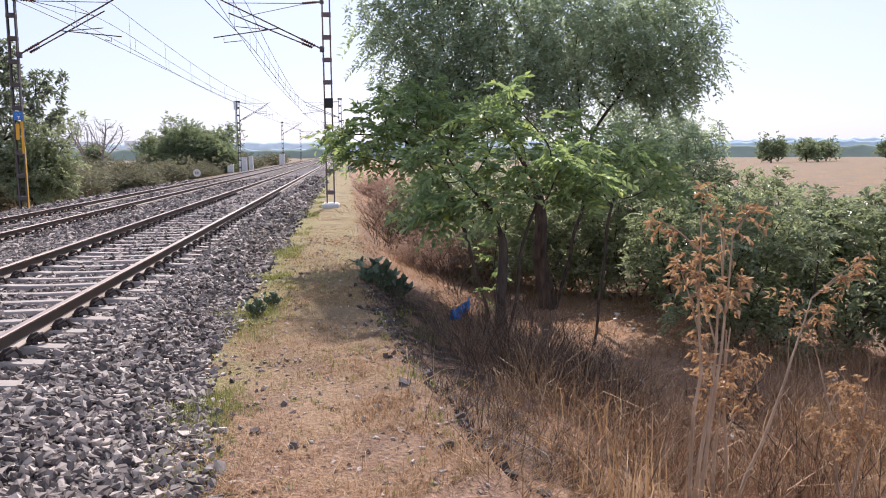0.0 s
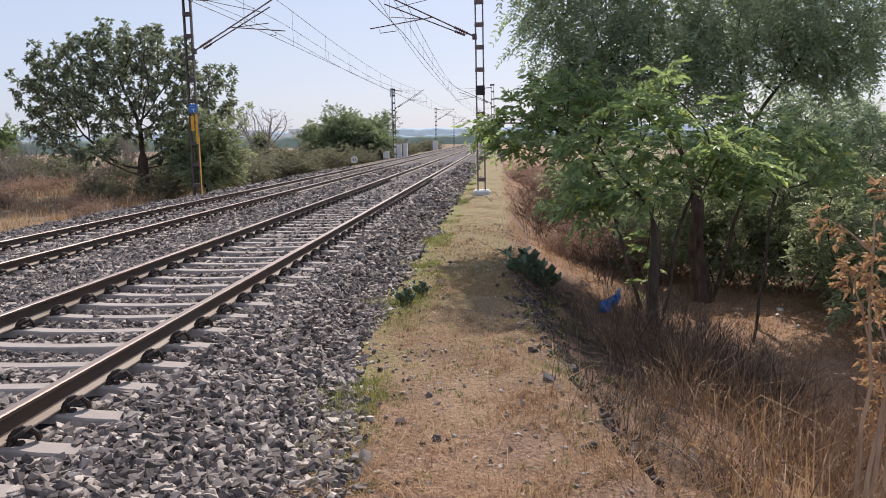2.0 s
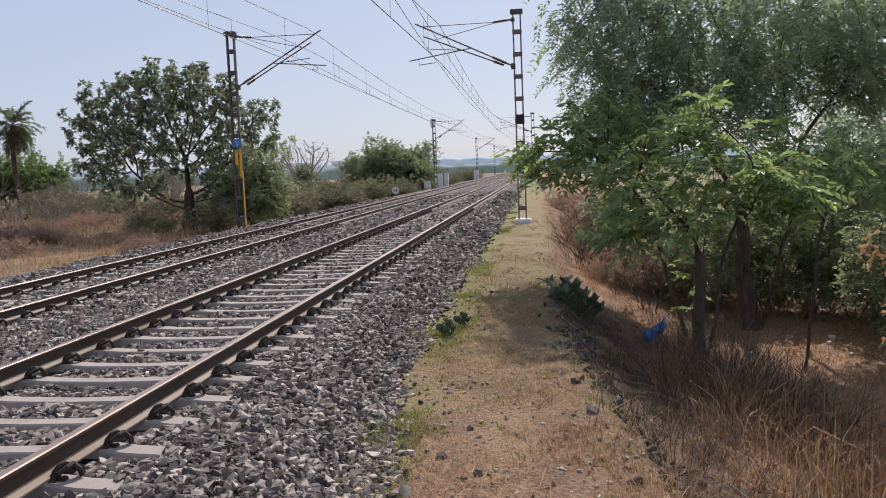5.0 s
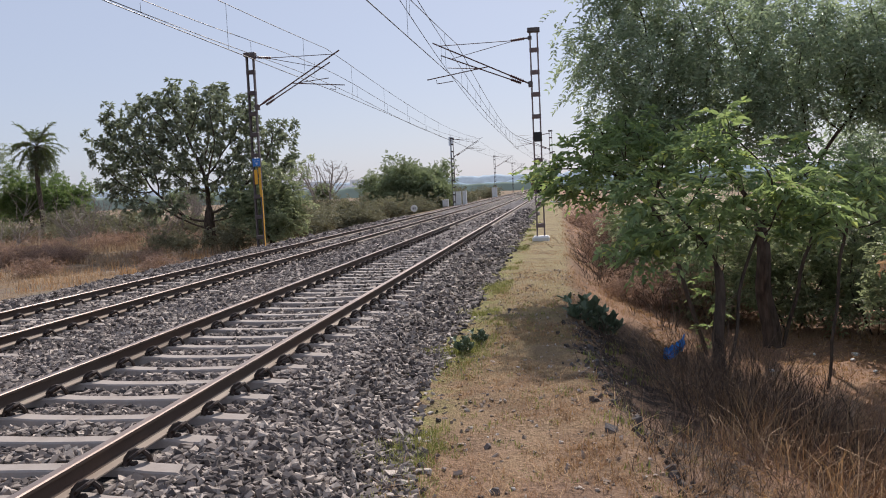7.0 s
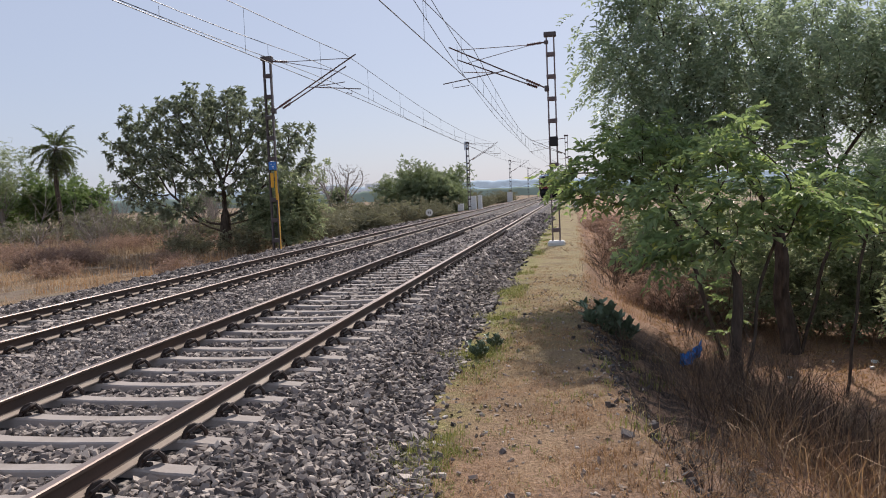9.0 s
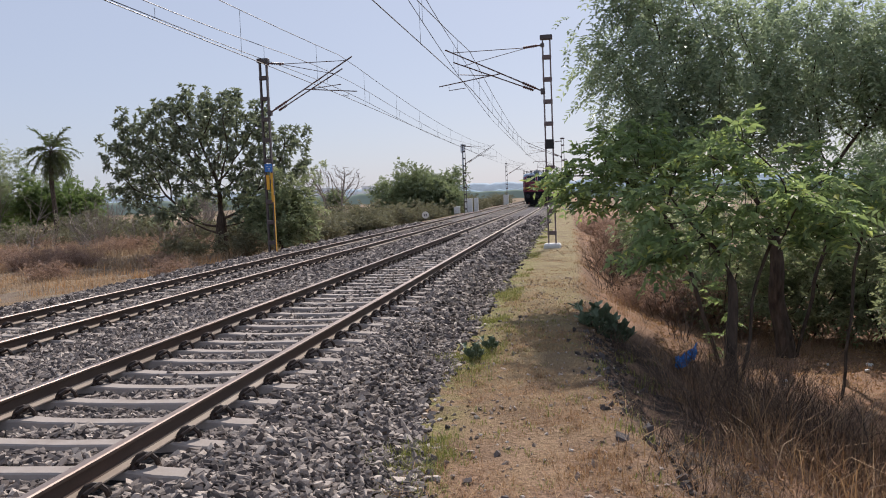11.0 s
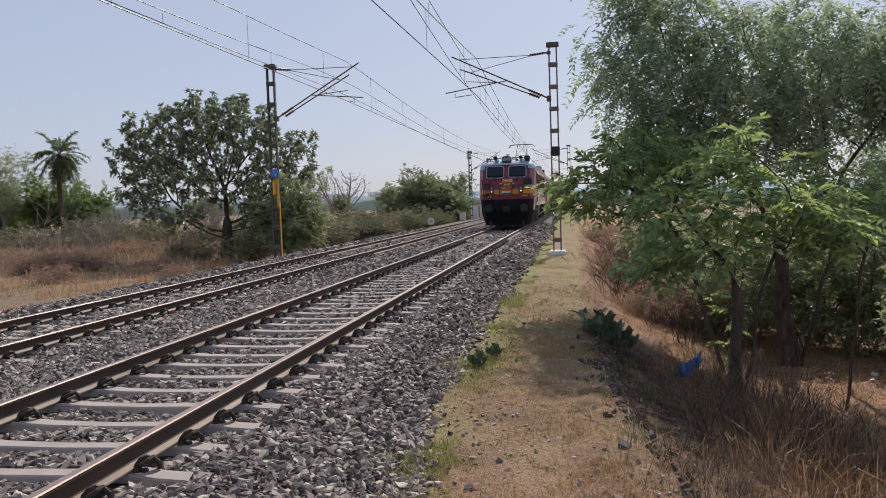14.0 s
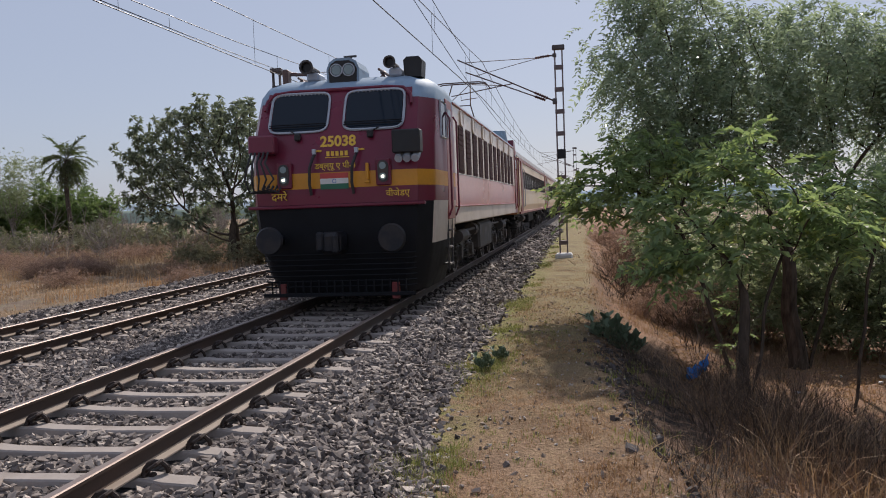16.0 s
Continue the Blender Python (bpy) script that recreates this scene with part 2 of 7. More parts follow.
# ---- mesh tools ----
class Mesh:
    """Gathers vertices, faces and a material slot for each face."""

    def __init__(self):
        self.v, self.f, self.m = [], [], []

    def add(self, verts, faces, slot=0):
        k = len(self.v)
        self.v += [tuple(p) for p in verts]
        self.f += [tuple(i + k for i in q) for q in faces]
        self.m += [slot] * len(faces)
        return self

    def box(self, c, s, slot=0, m=None, bevel=0.0):
        """A box with its edges cut off by bevel."""
        hx, hy, hz = s[0] / 2, s[1] / 2, s[2] / 2
        if bevel <= 0:
            vs = [(sx * hx, sy * hy, sz * hz) for sx in (-1, 1) for sy in (-1, 1) for sz in (-1, 1)]
            fs = [(0, 1, 3, 2), (4, 6, 7, 5), (0, 4, 5, 1), (2, 3, 7, 6), (0, 2, 6, 4), (1, 5, 7, 3)]
        else:
            b = min(bevel, hx * 0.9, hy * 0.9, hz * 0.9)
            bm = bmesh.new()
            for sx in (-1, 1):
                for sy in (-1, 1):
                    for sz in (-1, 1):
                        bm.verts.new((sx * (hx - b), sy * (hy - b), sz * hz))
                        bm.verts.new((sx * (hx - b), sy * hy, sz * (hz - b)))
                        bm.verts.new((sx * hx, sy * (hy - b), sz * (hz - b)))
            bmesh.ops.convex_hull(bm, input=bm.verts)
            bmesh.ops.dissolve_limit(bm, angle_limit=0.01, verts=bm.verts, edges=bm.edges)
            bm.verts.index_update()
            vs = [tuple(v.co) for v in bm.verts]
            fs = [tuple(v.index for v in f.verts) for f in bm.faces]
            bm.free()
        c = Vector(c)
        vs = [(m @ Vector(p) if m else Vector(p)) + c for p in vs]
        return self.add(vs, fs, slot)

    def tube(self, pts, radii, n=6, slot=0, caps=True):
        """A round bar along points."""
        pts = [Vector(p) for p in pts]
        if isinstance(radii, (int, float)):
            radii = [radii] * len(pts)
        vs, fs = [], []
        up = None
        for i, p in enumerate(pts):
            d = (pts[min(i + 1, len(pts) - 1)] - pts[max(i - 1, 0)]).normalized()
            if up is None:
                up = Vector((0, 0, 1)) if abs(d.z) < 0.9 else Vector((1, 0, 0))
            a = d.cross(up)
            if a.length < 1e-4:
                a = d.cross(Vector((0, 1, 0)))
            a.normalize()
            up = a.cross(d)
            for k in range(n):
                t = 2 * math.pi * k / n
                vs.append(p + (a * math.cos(t) + up * math.sin(t)) * radii[i])
        for i in range(len(pts) - 1):
            for k in range(n):
                a0, a1 = i * n + k, i * n + (k + 1) % n
                fs.append((a0, a1, a1 + n, a0 + n))
        if caps:
            fs.append(tuple(range(n))[::-1])
            fs.append(tuple((len(pts) - 1) * n + k for k in range(n)))
        return self.add(vs, fs, slot)

    def prism(self, outline, axis, lo, hi, slot=0):
        """An outline (two coordinates) drawn out along an axis."""
        n = len(outline)

        def at(p, w):
            return {"x": (w, p[0], p[1]), "y": (p[0], w, p[1]), "z": (p[0], p[1], w)}[axis]
        vs = [at(p, lo) for p in outline] + [at(p, hi) for p in outline]
        fs = [(i, (i + 1) % n, (i + 1) % n + n, i + n) for i in range(n)] + [tuple(range(n))[::-1], tuple(range(n, 2 * n))]
        return self.add(vs, fs, slot)

    def data(self, name, *mats, smooth=False):
        me = bpy.data.meshes.new(name)
        me.from_pydata(self.v, [], self.f)
        for mt in mats:
            me.materials.append(mt)
        if len(mats) > 1:
            me.polygons.foreach_set("material_index", self.m)
        bm = bmesh.new()
        bm.from_mesh(me)
        bmesh.ops.recalc_face_normals(bm, faces=bm.faces)
        bm.to_mesh(me)
        bm.free()
        if smooth:
            me.polygons.foreach_set("use_smooth", [True] * len(me.polygons))
            me.set_sharp_from_angle(angle=radians(40))
        return me


def part(name, mesh, mats, parent, label="", smooth=False):
    """One mesh object under a thing or under a part."""
    mats = mats if isinstance(mats, (tuple, list)) else (mats,)
    ob = new(name, mesh.data(name, *mats, smooth=smooth) if isinstance(mesh, Mesh) else mesh)
    ob.parent = parent
    if label:
        tagged(ob, label)
    return ob


def thing(name, label, category, m=None, group="", kind=""):
    ob = new(name)
    ob.empty_display_size = 0.2
    if m is not None:
        ob.matrix_basis = m
    return tagged(ob, label, category, group, kind)


def quick_mesh(name, co, faces, mat, per):
    """A large mesh from arrays; per: corners of each face."""
    me = bpy.data.meshes.new(name)
    co, faces = np.asarray(co, np.float32), np.asarray(faces, np.int32)
    me.vertices.add(len(co))
    me.vertices.foreach_set("co", co.ravel())
    me.loops.add(faces.size)
    me.loops.foreach_set("vertex_index", faces.ravel())
    me.polygons.add(len(faces))
    me.polygons.foreach_set("loop_start", np.arange(0, faces.size, per, dtype=np.int32))
    me.polygons.foreach_set("loop_total", np.full(len(faces), per, np.int32))
    me.polygons.foreach_set("use_smooth", np.full(len(faces), per != 3))
    me.materials.append(mat)
    me.update(calc_edges=True)
    me.validate()
    return me


RNG = np.random.default_rng(7)


def smoothstep(a, b, x):
    t = np.clip((x - a) / (b - a), 0, 1)
    return t * t * (3 - 2 * t)


def wave(x, y, s, seed=0.0):
    """A cheap smooth unevenness between -1 and 1."""
    return (np.sin(x * s + 1.3 * np.sin(y * s * 0.7 + seed) + seed) + np.sin(y * s * 1.1 + 1.7 * np.sin(x * s * 0.6 + 2 * seed) + 2.1 + seed)) * 0.5


# ---- ground ----
def height(x, y):
    """Height of the ground: path, slopes on both sides of the line, fields."""
    x, y = np.asarray(x, float), np.asarray(y, float)
    edge = 3.92 + 0.62 * smoothstep(10, 5, y) + 0.10 * wave(x * 0, y, 0.9, 1.0) + 0.05 * wave(x * 0, y, 4.3, 2.0)
    z = -0.5 + 0.02 * wave(x, y, 2.3) + 0.012 * wave(x, y, 6.1, 2)
    right = smoothstep(0, 1, (x - edge) / 3.6)
    bank = smoothstep(0, 0.5, x - edge)
    z = z - 0.30 * bank - 1.15 * right - 0.5 * smoothstep(8, 16, x)
    z = z + bank * smoothstep(1.2, 0.4, x - edge) * (0.05 * wave(x, y, 7.3, 7) + 0.035 * wave(x, y, 15.0, 8))
    z = z + right * (0.10 * wave(x, y, 1.1, 3) + 0.05 * wave(x, y, 3.7, 4))
    left = smoothstep(-8.0, -11.0, x)
    z = z - 0.75 * left + left * (0.10 * wave(x, y, 0.45, 5) + 0.05 * wave(x, y, 1.9, 6))
    return z - 0.5 * smoothstep(60, 300, np.abs(x))


def axis_lines(lo, hi, step, far_lo, far_hi, grow=1.16):
    mid = list(np.arange(lo, hi + 1e-6, step))
    up, s = [mid[-1]], step
    while up[-1] < far_hi:
        s *= grow
        up.append(up[-1] + s)
    dn, s = [mid[0]], step
    while dn[-1] > far_lo:
        s *= grow
        dn.append(dn[-1] - s)
    return np.array(dn[:0:-1] + mid + up[1:])


def build_ground():
    xs, ys = axis_lines(-12, 13, 0.14, -2600, 2600), axis_lines(2, 26, 0.14, -300, 4200)
    X, Y = np.meshgrid(xs, ys)
    Z = height(X, Y)
    near = smoothstep(40, 15, Y) * smoothstep(1.9, 2.3, X)
    Z = Z + near * RNG.normal(0, 0.008, Z.shape)
    co = np.stack([X, Y, Z], -1).reshape(-1, 3)
    w = len(xs)
    i = (np.arange(len(ys) - 1)[:, None] * w + np.arange(w - 1)[None]).ravel()
    me = quick_mesh("ground", co, np.stack([i, i + 1, i + 1 + w, i + w], 1), M_GROUND, 4)
    me.polygons.foreach_set("use_smooth", [True] * len(me.polygons))
    tagged(new("ground", me), "dusty path, dry grass and red soil beside the railway", "ground", kind="structure")


build_ground()

# ---- the two tracks ----
GAUGE = 0.872          # track centre to rail centre
FAR_X, FAR_Z = -4.65, -0.18


def bed_height(x, y):
    """Top of the ballast across both tracks."""
    toe = 2.28 + 0.55 * smoothstep(9, 4.5, y) + 0.10 * wave(x * 0, y, 2.1, 1)
    z = -0.205 - (0.34 + 0.03) * smoothstep(0, 1, (x - 1.62) / (toe - 1.62)) * 1.0
    z = np.where(x < -1.5, -0.205 - 0.20 * smoothstep(-1.6, -2.9, x), z)
    z = np.where(x < -7.2, -0.405 - 0.5 * smoothstep(-7.2, -8.6, x), z)
    z = np.where(np.abs(x) < 1.3, z - 0.03, z)
    return z + 0.018 * wave(x, y, 5.3, 2) + 0.012 * wave(x, y, 11.0, 3)


def build_bed():
    xs = np.concatenate([np.arange(-8.7, 3.01, 0.09)])
    ys = axis_lines(-2, 40, 0.16, -40, 520, 1.08)
    X, Y = np.meshgrid(xs, ys)
    Z = bed_height(X, Y)
    co = np.stack([X, Y, Z], -1).reshape(-1, 3)
    w = len(xs)
    i = (np.arange(len(ys) - 1)[:, None] * w + np.arange(w - 1)[None]).ravel()
    me = quick_mesh("ballast", co, np.stack([i, i + 1, i + 1 + w, i + w], 1), M_BALLAST, 4)
    me.polygons.foreach_set("use_smooth", [True] * len(me.polygons))
    return tagged(new("ballast", me), "grey crushed-stone ballast bed under two railway tracks", "ballast", kind="structure")


BED = build_bed()


def rail_mesh(y0, y1):
    prof = [(-0.068, 0), (0.068, 0), (0.068, 0.010), (0.022, 0.026), (0.009, 0.042), (0.009, 0.112), (0.030, 0.124), (0.034, 0.130), (0.034, 0.148), (0.026, 0.156), (-0.026, 0.156), (-0.034, 0.148), (-0.034, 0.130), (-0.030, 0.124), (-0.009, 0.112), (-0.009, 0.042), (-0.022, 0.026), (-0.068, 0.010)]
    ys = list(np.arange(y0, 40, 4.0)) + list(np.arange(40, y1 + 1, 20.0))
    me = Mesh()
    n = len(prof)
    vs = [(p[0], y, p[1] - 0.156) for y in ys for p in prof]
    for k in range(n):
        fs = [(i * n + k, i * n + (k + 1) % n, (i + 1) * n + (k + 1) % n, (i + 1) * n + k) for i in range(len(ys) - 1)]
        if k == 0:
            me.add(vs, fs, 0)
        else:
            me.f += fs
            me.m += [1 if k in (8, 9, 10) else 2 if k in (1, 2, 16, 17) else 0] * len(fs)
    return me.data("rail", M_RAIL, M_RAILTOP, M_FOOT)


def sleeper_mesh():
    """Prestressed concrete sleeper: trapezoid section, waisted and lower in the middle, rail seats raised."""
    me = Mesh()
    xs = [-1.375, -1.33, -1.12, -0.99, -0.72, -0.5, 0, 0.5, 0.72, 0.99, 1.12, 1.33, 1.375]
    top = [-0.215, -0.195, -0.185, -0.166, -0.166, -0.182, -0.190, -0.182, -0.166, -0.166, -0.185, -0.195, -0.215]
    half = [0.085, 0.09, 0.092, 0.092, 0.088, 0.080, 0.075, 0.080, 0.088, 0.092, 0.092, 0.09, 0.085]
    vs = []
    for x, t, h in zip(xs, top, half):
        vs += [(x, -h - 0.035, -0.36), (x, -h, t - 0.012), (x, -h + 0.012, t), (x, h - 0.012, t), (x, h, t - 0.012), (x, h + 0.035, -0.36)]
    n = 6
    fs = [(i * n + k, i * n + (k + 1) % n, (i + 1) * n + (k + 1) % n, (i + 1) * n + k) for i in range(len(xs) - 1) for k in range(n)]
    fs += [tuple(range(n)), tuple((len(xs) - 1) * n + k for k in range(n))]
    me.add(vs, fs)
    return me.data("sleeper", M_CONCRETE)


def clip_mesh():
    """Spring clip: a bent bar on a cast shoulder."""
    me = Mesh()
    arc = [(0.045 + 0.062 * math.cos(a), -0.035 + 0.018 * k, 0.022 + 0.075 * math.sin(a)) for k, a in enumerate((3.3, 2.7, 2.1, 1.57, 1.0, 0.4, -0.2))]
    me.tube(arc, 0.016, 6)
    me.tube([(p[0] * 0.8 + 0.01, p[1] + 0.035, p[2] * 0.85) for p in arc], 0.014, 6)
    pts = [(0.005, -0.05, 0.012), (0.012, -0.035, 0.03), (0.03, -0.045, 0.045), (0.055, -0.02, 0.062), (0.062, 0.015, 0.066), (0.045, 0.045, 0.055), (0.018, 0.04, 0.036), (-0.012, 0.015, 0.024), (-0.03, -0.005, 0.016)]
    me.tube([(p[0] * 1.45, p[1] * 1.55, p[2] * 1.5) for p in pts], 0.0125, 6)
    me.box((0.03, 0, 0.008), (0.045, 0.06, 0.03), bevel=0.01)
    me.box((-0.012, 0, 0.004), (0.05, 0.10, 0.012))
    return me.data("clip", M_CLIP)


def build_track(cx, cz, first, count, clips_to, label):
    tr = thing("railway_track", label, "railway track", pose(cx, 0, cz), "parallel tracks", "structure")
    rail = rail_mesh(-30, 520)
    for s in (-1, 1):
        r = part("rail", rail, (), tr, "rusty rail with a worn shining head")
        r.location.x = s * GAUGE
    sl, cl = sleeper_mesh(), clip_mesh()
    rr = random.Random(3)
    for k in range(count):
        y = first + 0.6 * k
        o = part("sleeper", sl, (), tr)
        o.location = (rr.uniform(-0.012, 0.012), y + rr.uniform(-0.012, 0.012), rr.uniform(-0.006, 0.002))
        if -1 < y < clips_to:
            for s in (-1, 1):
                for q in (-1, 1):
                    c = part("clip", cl, (), o)
                    c.matrix_basis = pose(s * GAUGE + q * 0.098, 0, -0.172, 0, 0, 0 if q > 0 else 180)
    rest = Mesh()
    y = first + 0.6 * count
    while y < 420:
        rest.box((0, y, -0.27), (2.75, 0.2, 0.2))
        y += 0.6
    tagged(part("distant_sleepers", rest, M_CONCRETE, tr), kind="stuff")
    return tr


build_track(0.0, 0.0, 4.53 - 0.6 * 20, 272, 34, "straight broad-gauge track on concrete sleepers in grey ballast")
build_track(FAR_X, FAR_Z, 4.6 - 0.6 * 20, 272, 30, "second broad-gauge track, set lower and sunk in ballast")


# ---- ballast stones ----
def stone_shape(rng, n=8):
    bm = bmesh.new()
    for sx in (-1, 1):
        for sy in (-1, 1):
            for sz in (-1, 1):
                j = rng.uniform(0.3, 1.3, 3)
                bm.verts.new((sx * j[0] * 1.15, sy * j[1] * 0.80, sz * j[2] * 0.46))
    for _ in range(n - 6):
        q = Vector(rng.normal(0, 1, 3)).normalized()
        bm.verts.new((q.x * 1.2, q.y * 0.9, q.z * 0.52))
    bmesh.ops.convex_hull(bm, input=bm.verts)
    loose = [v for v in bm.verts if not v.link_faces]
    bmesh.ops.delete(bm, geom=loose, context="VERTS")
    bmesh.ops.triangulate(bm, faces=bm.faces)
    bm.verts.index_update()
    co = np.array([v.co[:] for v in bm.verts])
    fs = np.array([[v.index for v in f.verts] for f in bm.faces])
    bm.free()
    return co, fs


SHAPES = [stone_shape(RNG, 7 + k % 4) for k in range(18)]


def rotations(n, tilt=math.pi):
    a, b, c = RNG.uniform(0, 2 * math.pi, n), RNG.uniform(-tilt, tilt, n), RNG.uniform(0, 2 * math.pi, n)
    ca, sa, cb, sb, cc, sc = np.cos(a), np.sin(a), np.cos(b), np.sin(b), np.cos(c), np.sin(c)
    z, o = np.zeros(n), np.ones(n)
    A = np.array([[ca, -sa, z], [sa, ca, z], [z, z, o]]).transpose(2, 0, 1)
    B = np.array([[o, z, z], [z, cb, -sb], [z, sb, cb]]).transpose(2, 0, 1)
    C = np.array([[cc, -sc, z], [sc, cc, z], [z, z, o]]).transpose(2, 0, 1)
    return A @ B @ C


def scatter_mesh(name, P, size, shapes, mat, tilt=math.pi):
    """Many copies of a few shapes in one mesh."""
    co, fs, k = [], [], 0
    which = RNG.integers(0, len(shapes), len(P))
    R = rotations(len(P), tilt)
    for j, (v, f) in enumerate(shapes):
        m = which == j
        n = int(m.sum())
        if not n:
            continue
        A = RNG.uniform(0.65, 1.4, (n, 1, 3))
        V = np.einsum("nij,nvj->nvi", R[m], v[None] * A) * size[m][:, None, None] + P[m][:, None]
        co.append(V.reshape(-1, 3))
        fs.append((f[None] + (np.arange(n) * len(v))[:, None, None]).reshape(-1, 3) + k)
        k += n * len(v)
    return quick_mesh(name, np.concatenate(co), np.concatenate(fs), mat, 3)


def ballast_points(y0, y1, x0, x1, density):
    n = int((y1 - y0) * (x1 - x0) * density)
    x, y = RNG.uniform(x0, x1, n), RNG.uniform(y0, y1, n)
    keep = np.ones(n, bool)
    for cx, cz, ph in ((0, 0, 4.53), (FAR_X, FAR_Z, 4.6)):
        u = x - cx
        for s in (-1, 1):
            keep &= np.abs(u - s * GAUGE) > 0.15
        d = np.abs((y - ph + 0.3) % 0.6 - 0.3)
        on = (d < 0.14) & (np.abs(u) < 1.36)
        keep &= ~on | (RNG.random(n) < (0.55 if cx else 0.03))
    toe = 2.28 + 0.55 * smoothstep(9, 4.5, y) + 0.10 * wave(x * 0, y, 2.1, 1)
    keep &= (x < toe - 0.05 + np.abs(RNG.normal(0, 0.10, n)))
    x, y = x[keep], y[keep]
    z = bed_height(x, y)
    return np.stack([x, y, np.maximum(z, height(x, y))], 1)


def build_stones():
    near = []
    for y0, y1, x0, x1, dens, s in ((2.5, 7, -3.0, 3.3, 900, 0.027), (7, 12, -6.8, 3.0, 760, 0.028), (12, 20, -8.2, 2.8, 320, 0.036), (20, 34, -8.3, 2.7, 130, 0.046), (34, 60, -8.3, 2.7, 40, 0.062), (-7.5, 2.5, -8.2, 3.0, 110, 0.04)):
        P = ballast_points(y0, y1, x0, x1, dens)
        size = s * RNG.uniform(0.6, 1.35, len(P))
        P[:, 2] += size * RNG.uniform(-0.1, 0.75, len(P))
        if y0 == 2.5:
            pick = (P[:, 0] > 1.7) & (P[:, 1] > 4.2) & (P[:, 1] < 6.0)
            idx = np.where(pick)[0][:280]
            near = [(P[i], size[i]) for i in idx]
            mask = np.ones(len(P), bool)
            mask[idx] = False
            P, size = P[mask], size[mask]
        ob = new("ballast_stones", scatter_mesh("ballast_stones", P, size, SHAPES, M_STONE, 1.1))
        ob.parent = BED
        tagged(ob, kind="stuff")
    singles = []
    for v, f in SHAPES:
        singles.append(quick_mesh("stone", v, f, M_STONE1, 3))
    rr = random.Random(5)
    for p, s in near:
        o = new("stone", singles[rr.randrange(len(singles))])
        o.parent = BED
        o.matrix_basis = Matrix.LocRotScale(Vector(p), Euler([rr.uniform(0, 6.28) for _ in range(3)]), (s, s, s))


# ---- overhead line ----
def insulator(me, p0, p1, r=0.06, n=6, slot=0):
    p0, p1 = Vector(p0), Vector(p1)
    pts, rad = [], []
    for k in range(n * 2 + 1):
        pts.append(p0.lerp(p1, k / (n * 2)))
        rad.append(r if k % 2 else r * 0.45)
    me.tube(pts, rad, 8, slot)


def build_mast(x, y, base, top, track_x, side, rail_z, stagger, sign=False, muff=True, label=""):
    """Twin-channel mast with batten plates and a cantilever bracket; side: +1 stands right of its track."""
    root = thing("overhead_line_mast", label or "riveted steel mast carrying the overhead wires", "mast", pose(x, y, base), "overhead line masts")
    H = top - base
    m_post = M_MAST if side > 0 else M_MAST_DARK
    w = 0.155
    for s in (-1, 1):
        me = Mesh()
        prof = [(0, -0.075), (0.05 * -s, -0.075), (0.05 * -s, -0.066), (0.009 * -s, -0.066), (0.009 * -s, 0.066), (0.05 * -s, 0.066), (0.05 * -s, 0.075), (0, 0.075)]
        me.prism([(s * w + p[0], p[1]) for p in prof], "z", 0, H)
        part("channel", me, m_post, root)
    plate = Mesh()
    plate.box((0, 0, 0), (2 * w + 0.02, 0.16, 0.15), bevel=0.008)
    for k in (-1, 1):
        for j in (-1, 1):
            plate.tube([(k * 0.1, -0.085, j * 0.04), (k * 0.1, -0.095, j * 0.04)], 0.014, 6)
    plate = plate.data("batten_plate", m_post)
    z = 0.45
    while z < H - 0.2:
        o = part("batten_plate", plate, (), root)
        o.location.z = z
        z += 0.78
    me = Mesh()
    me.box((0, 0, H - 0.06), (0.44, 0.24, 0.16), bevel=0.02)
    part("cap", me, M_MAST_DARK, root)
    if muff:
        me = Mesh()
        me.box((0, 0, -0.06), (0.62, 0.62, 0.26), bevel=0.06)
        part("concrete_foot", me, M_WHITE, root, "whitewashed concrete foot")
    if side > 0:
        me = Mesh()
        me.box((0.02, -0.09, 3.62), (0.3, 0.12, 0.34), bevel=0.02)
        part("switch_box", me, M_BLACK, root)
    if sign:
        me = Mesh()
        me.box((0.03, -0.1, 3.3), (0.30, 0.02, 0.30), bevel=0.006)
        pl = part("sign_plate", me, M_BLUE, root, "blue enamel number plate")
        me = Mesh()
        for dx, dz, sx, sz in ((-0.04, 0.06, 0.07, 0.012), (0.07, 0.06, 0.05, 0.012), (0.02, -0.03, 0.10, 0.02), (0.02, -0.08, 0.02, 0.07)):
            me.box((0.03 + dx, -0.113, 3.3 + dz), (sx, 0.004, sz))
        part("lettering", me, M_WHITE, pl)
        me = Mesh()
        me.box((0.13, -0.082, 2.55), (0.09, 0.012, 1.1))
        me.box((-0.02, -0.082, 2.75), (0.12, 0.010, 0.55))
        me.box((0.165, -0.03, 1.15), (0.012, 0.1, 2.2))
        part("warning_band", me, M_YELLOW, root, "yellow painted warning band")
    # bracket, in the plane across the track
    d = -side
    tx = (track_x - x)
    zt, zc = (6.50 if side > 0 else 6.55) - base, (5.36 if side > 0 else 5.42) - base
    a = Vector((d * 0.2, 0, rail_z + 5.12 - base))
    c = Vector((d * 0.2, 0, zt + 0.22))
    tip = Vector((tx + stagger * 0.3 + d * 0.55, 0, zt + 0.28))
    me = Mesh()
    insulator(me, a + (tip - a) * 0.06, a + (tip - a) * 0.20)
    part("insulator", me, M_INSUL, root, "ribbed brown insulator")
    me = Mesh()
    insulator(me, c + Vector((d * 0.12, 0, 0)), c + Vector((d * 0.62, 0, -0.05)))
    part("insulator", me, M_INSUL, root, "ribbed brown insulator")
    me = Mesh()
    a2 = a + Vector((d * 0.12, 0.12, -0.02))
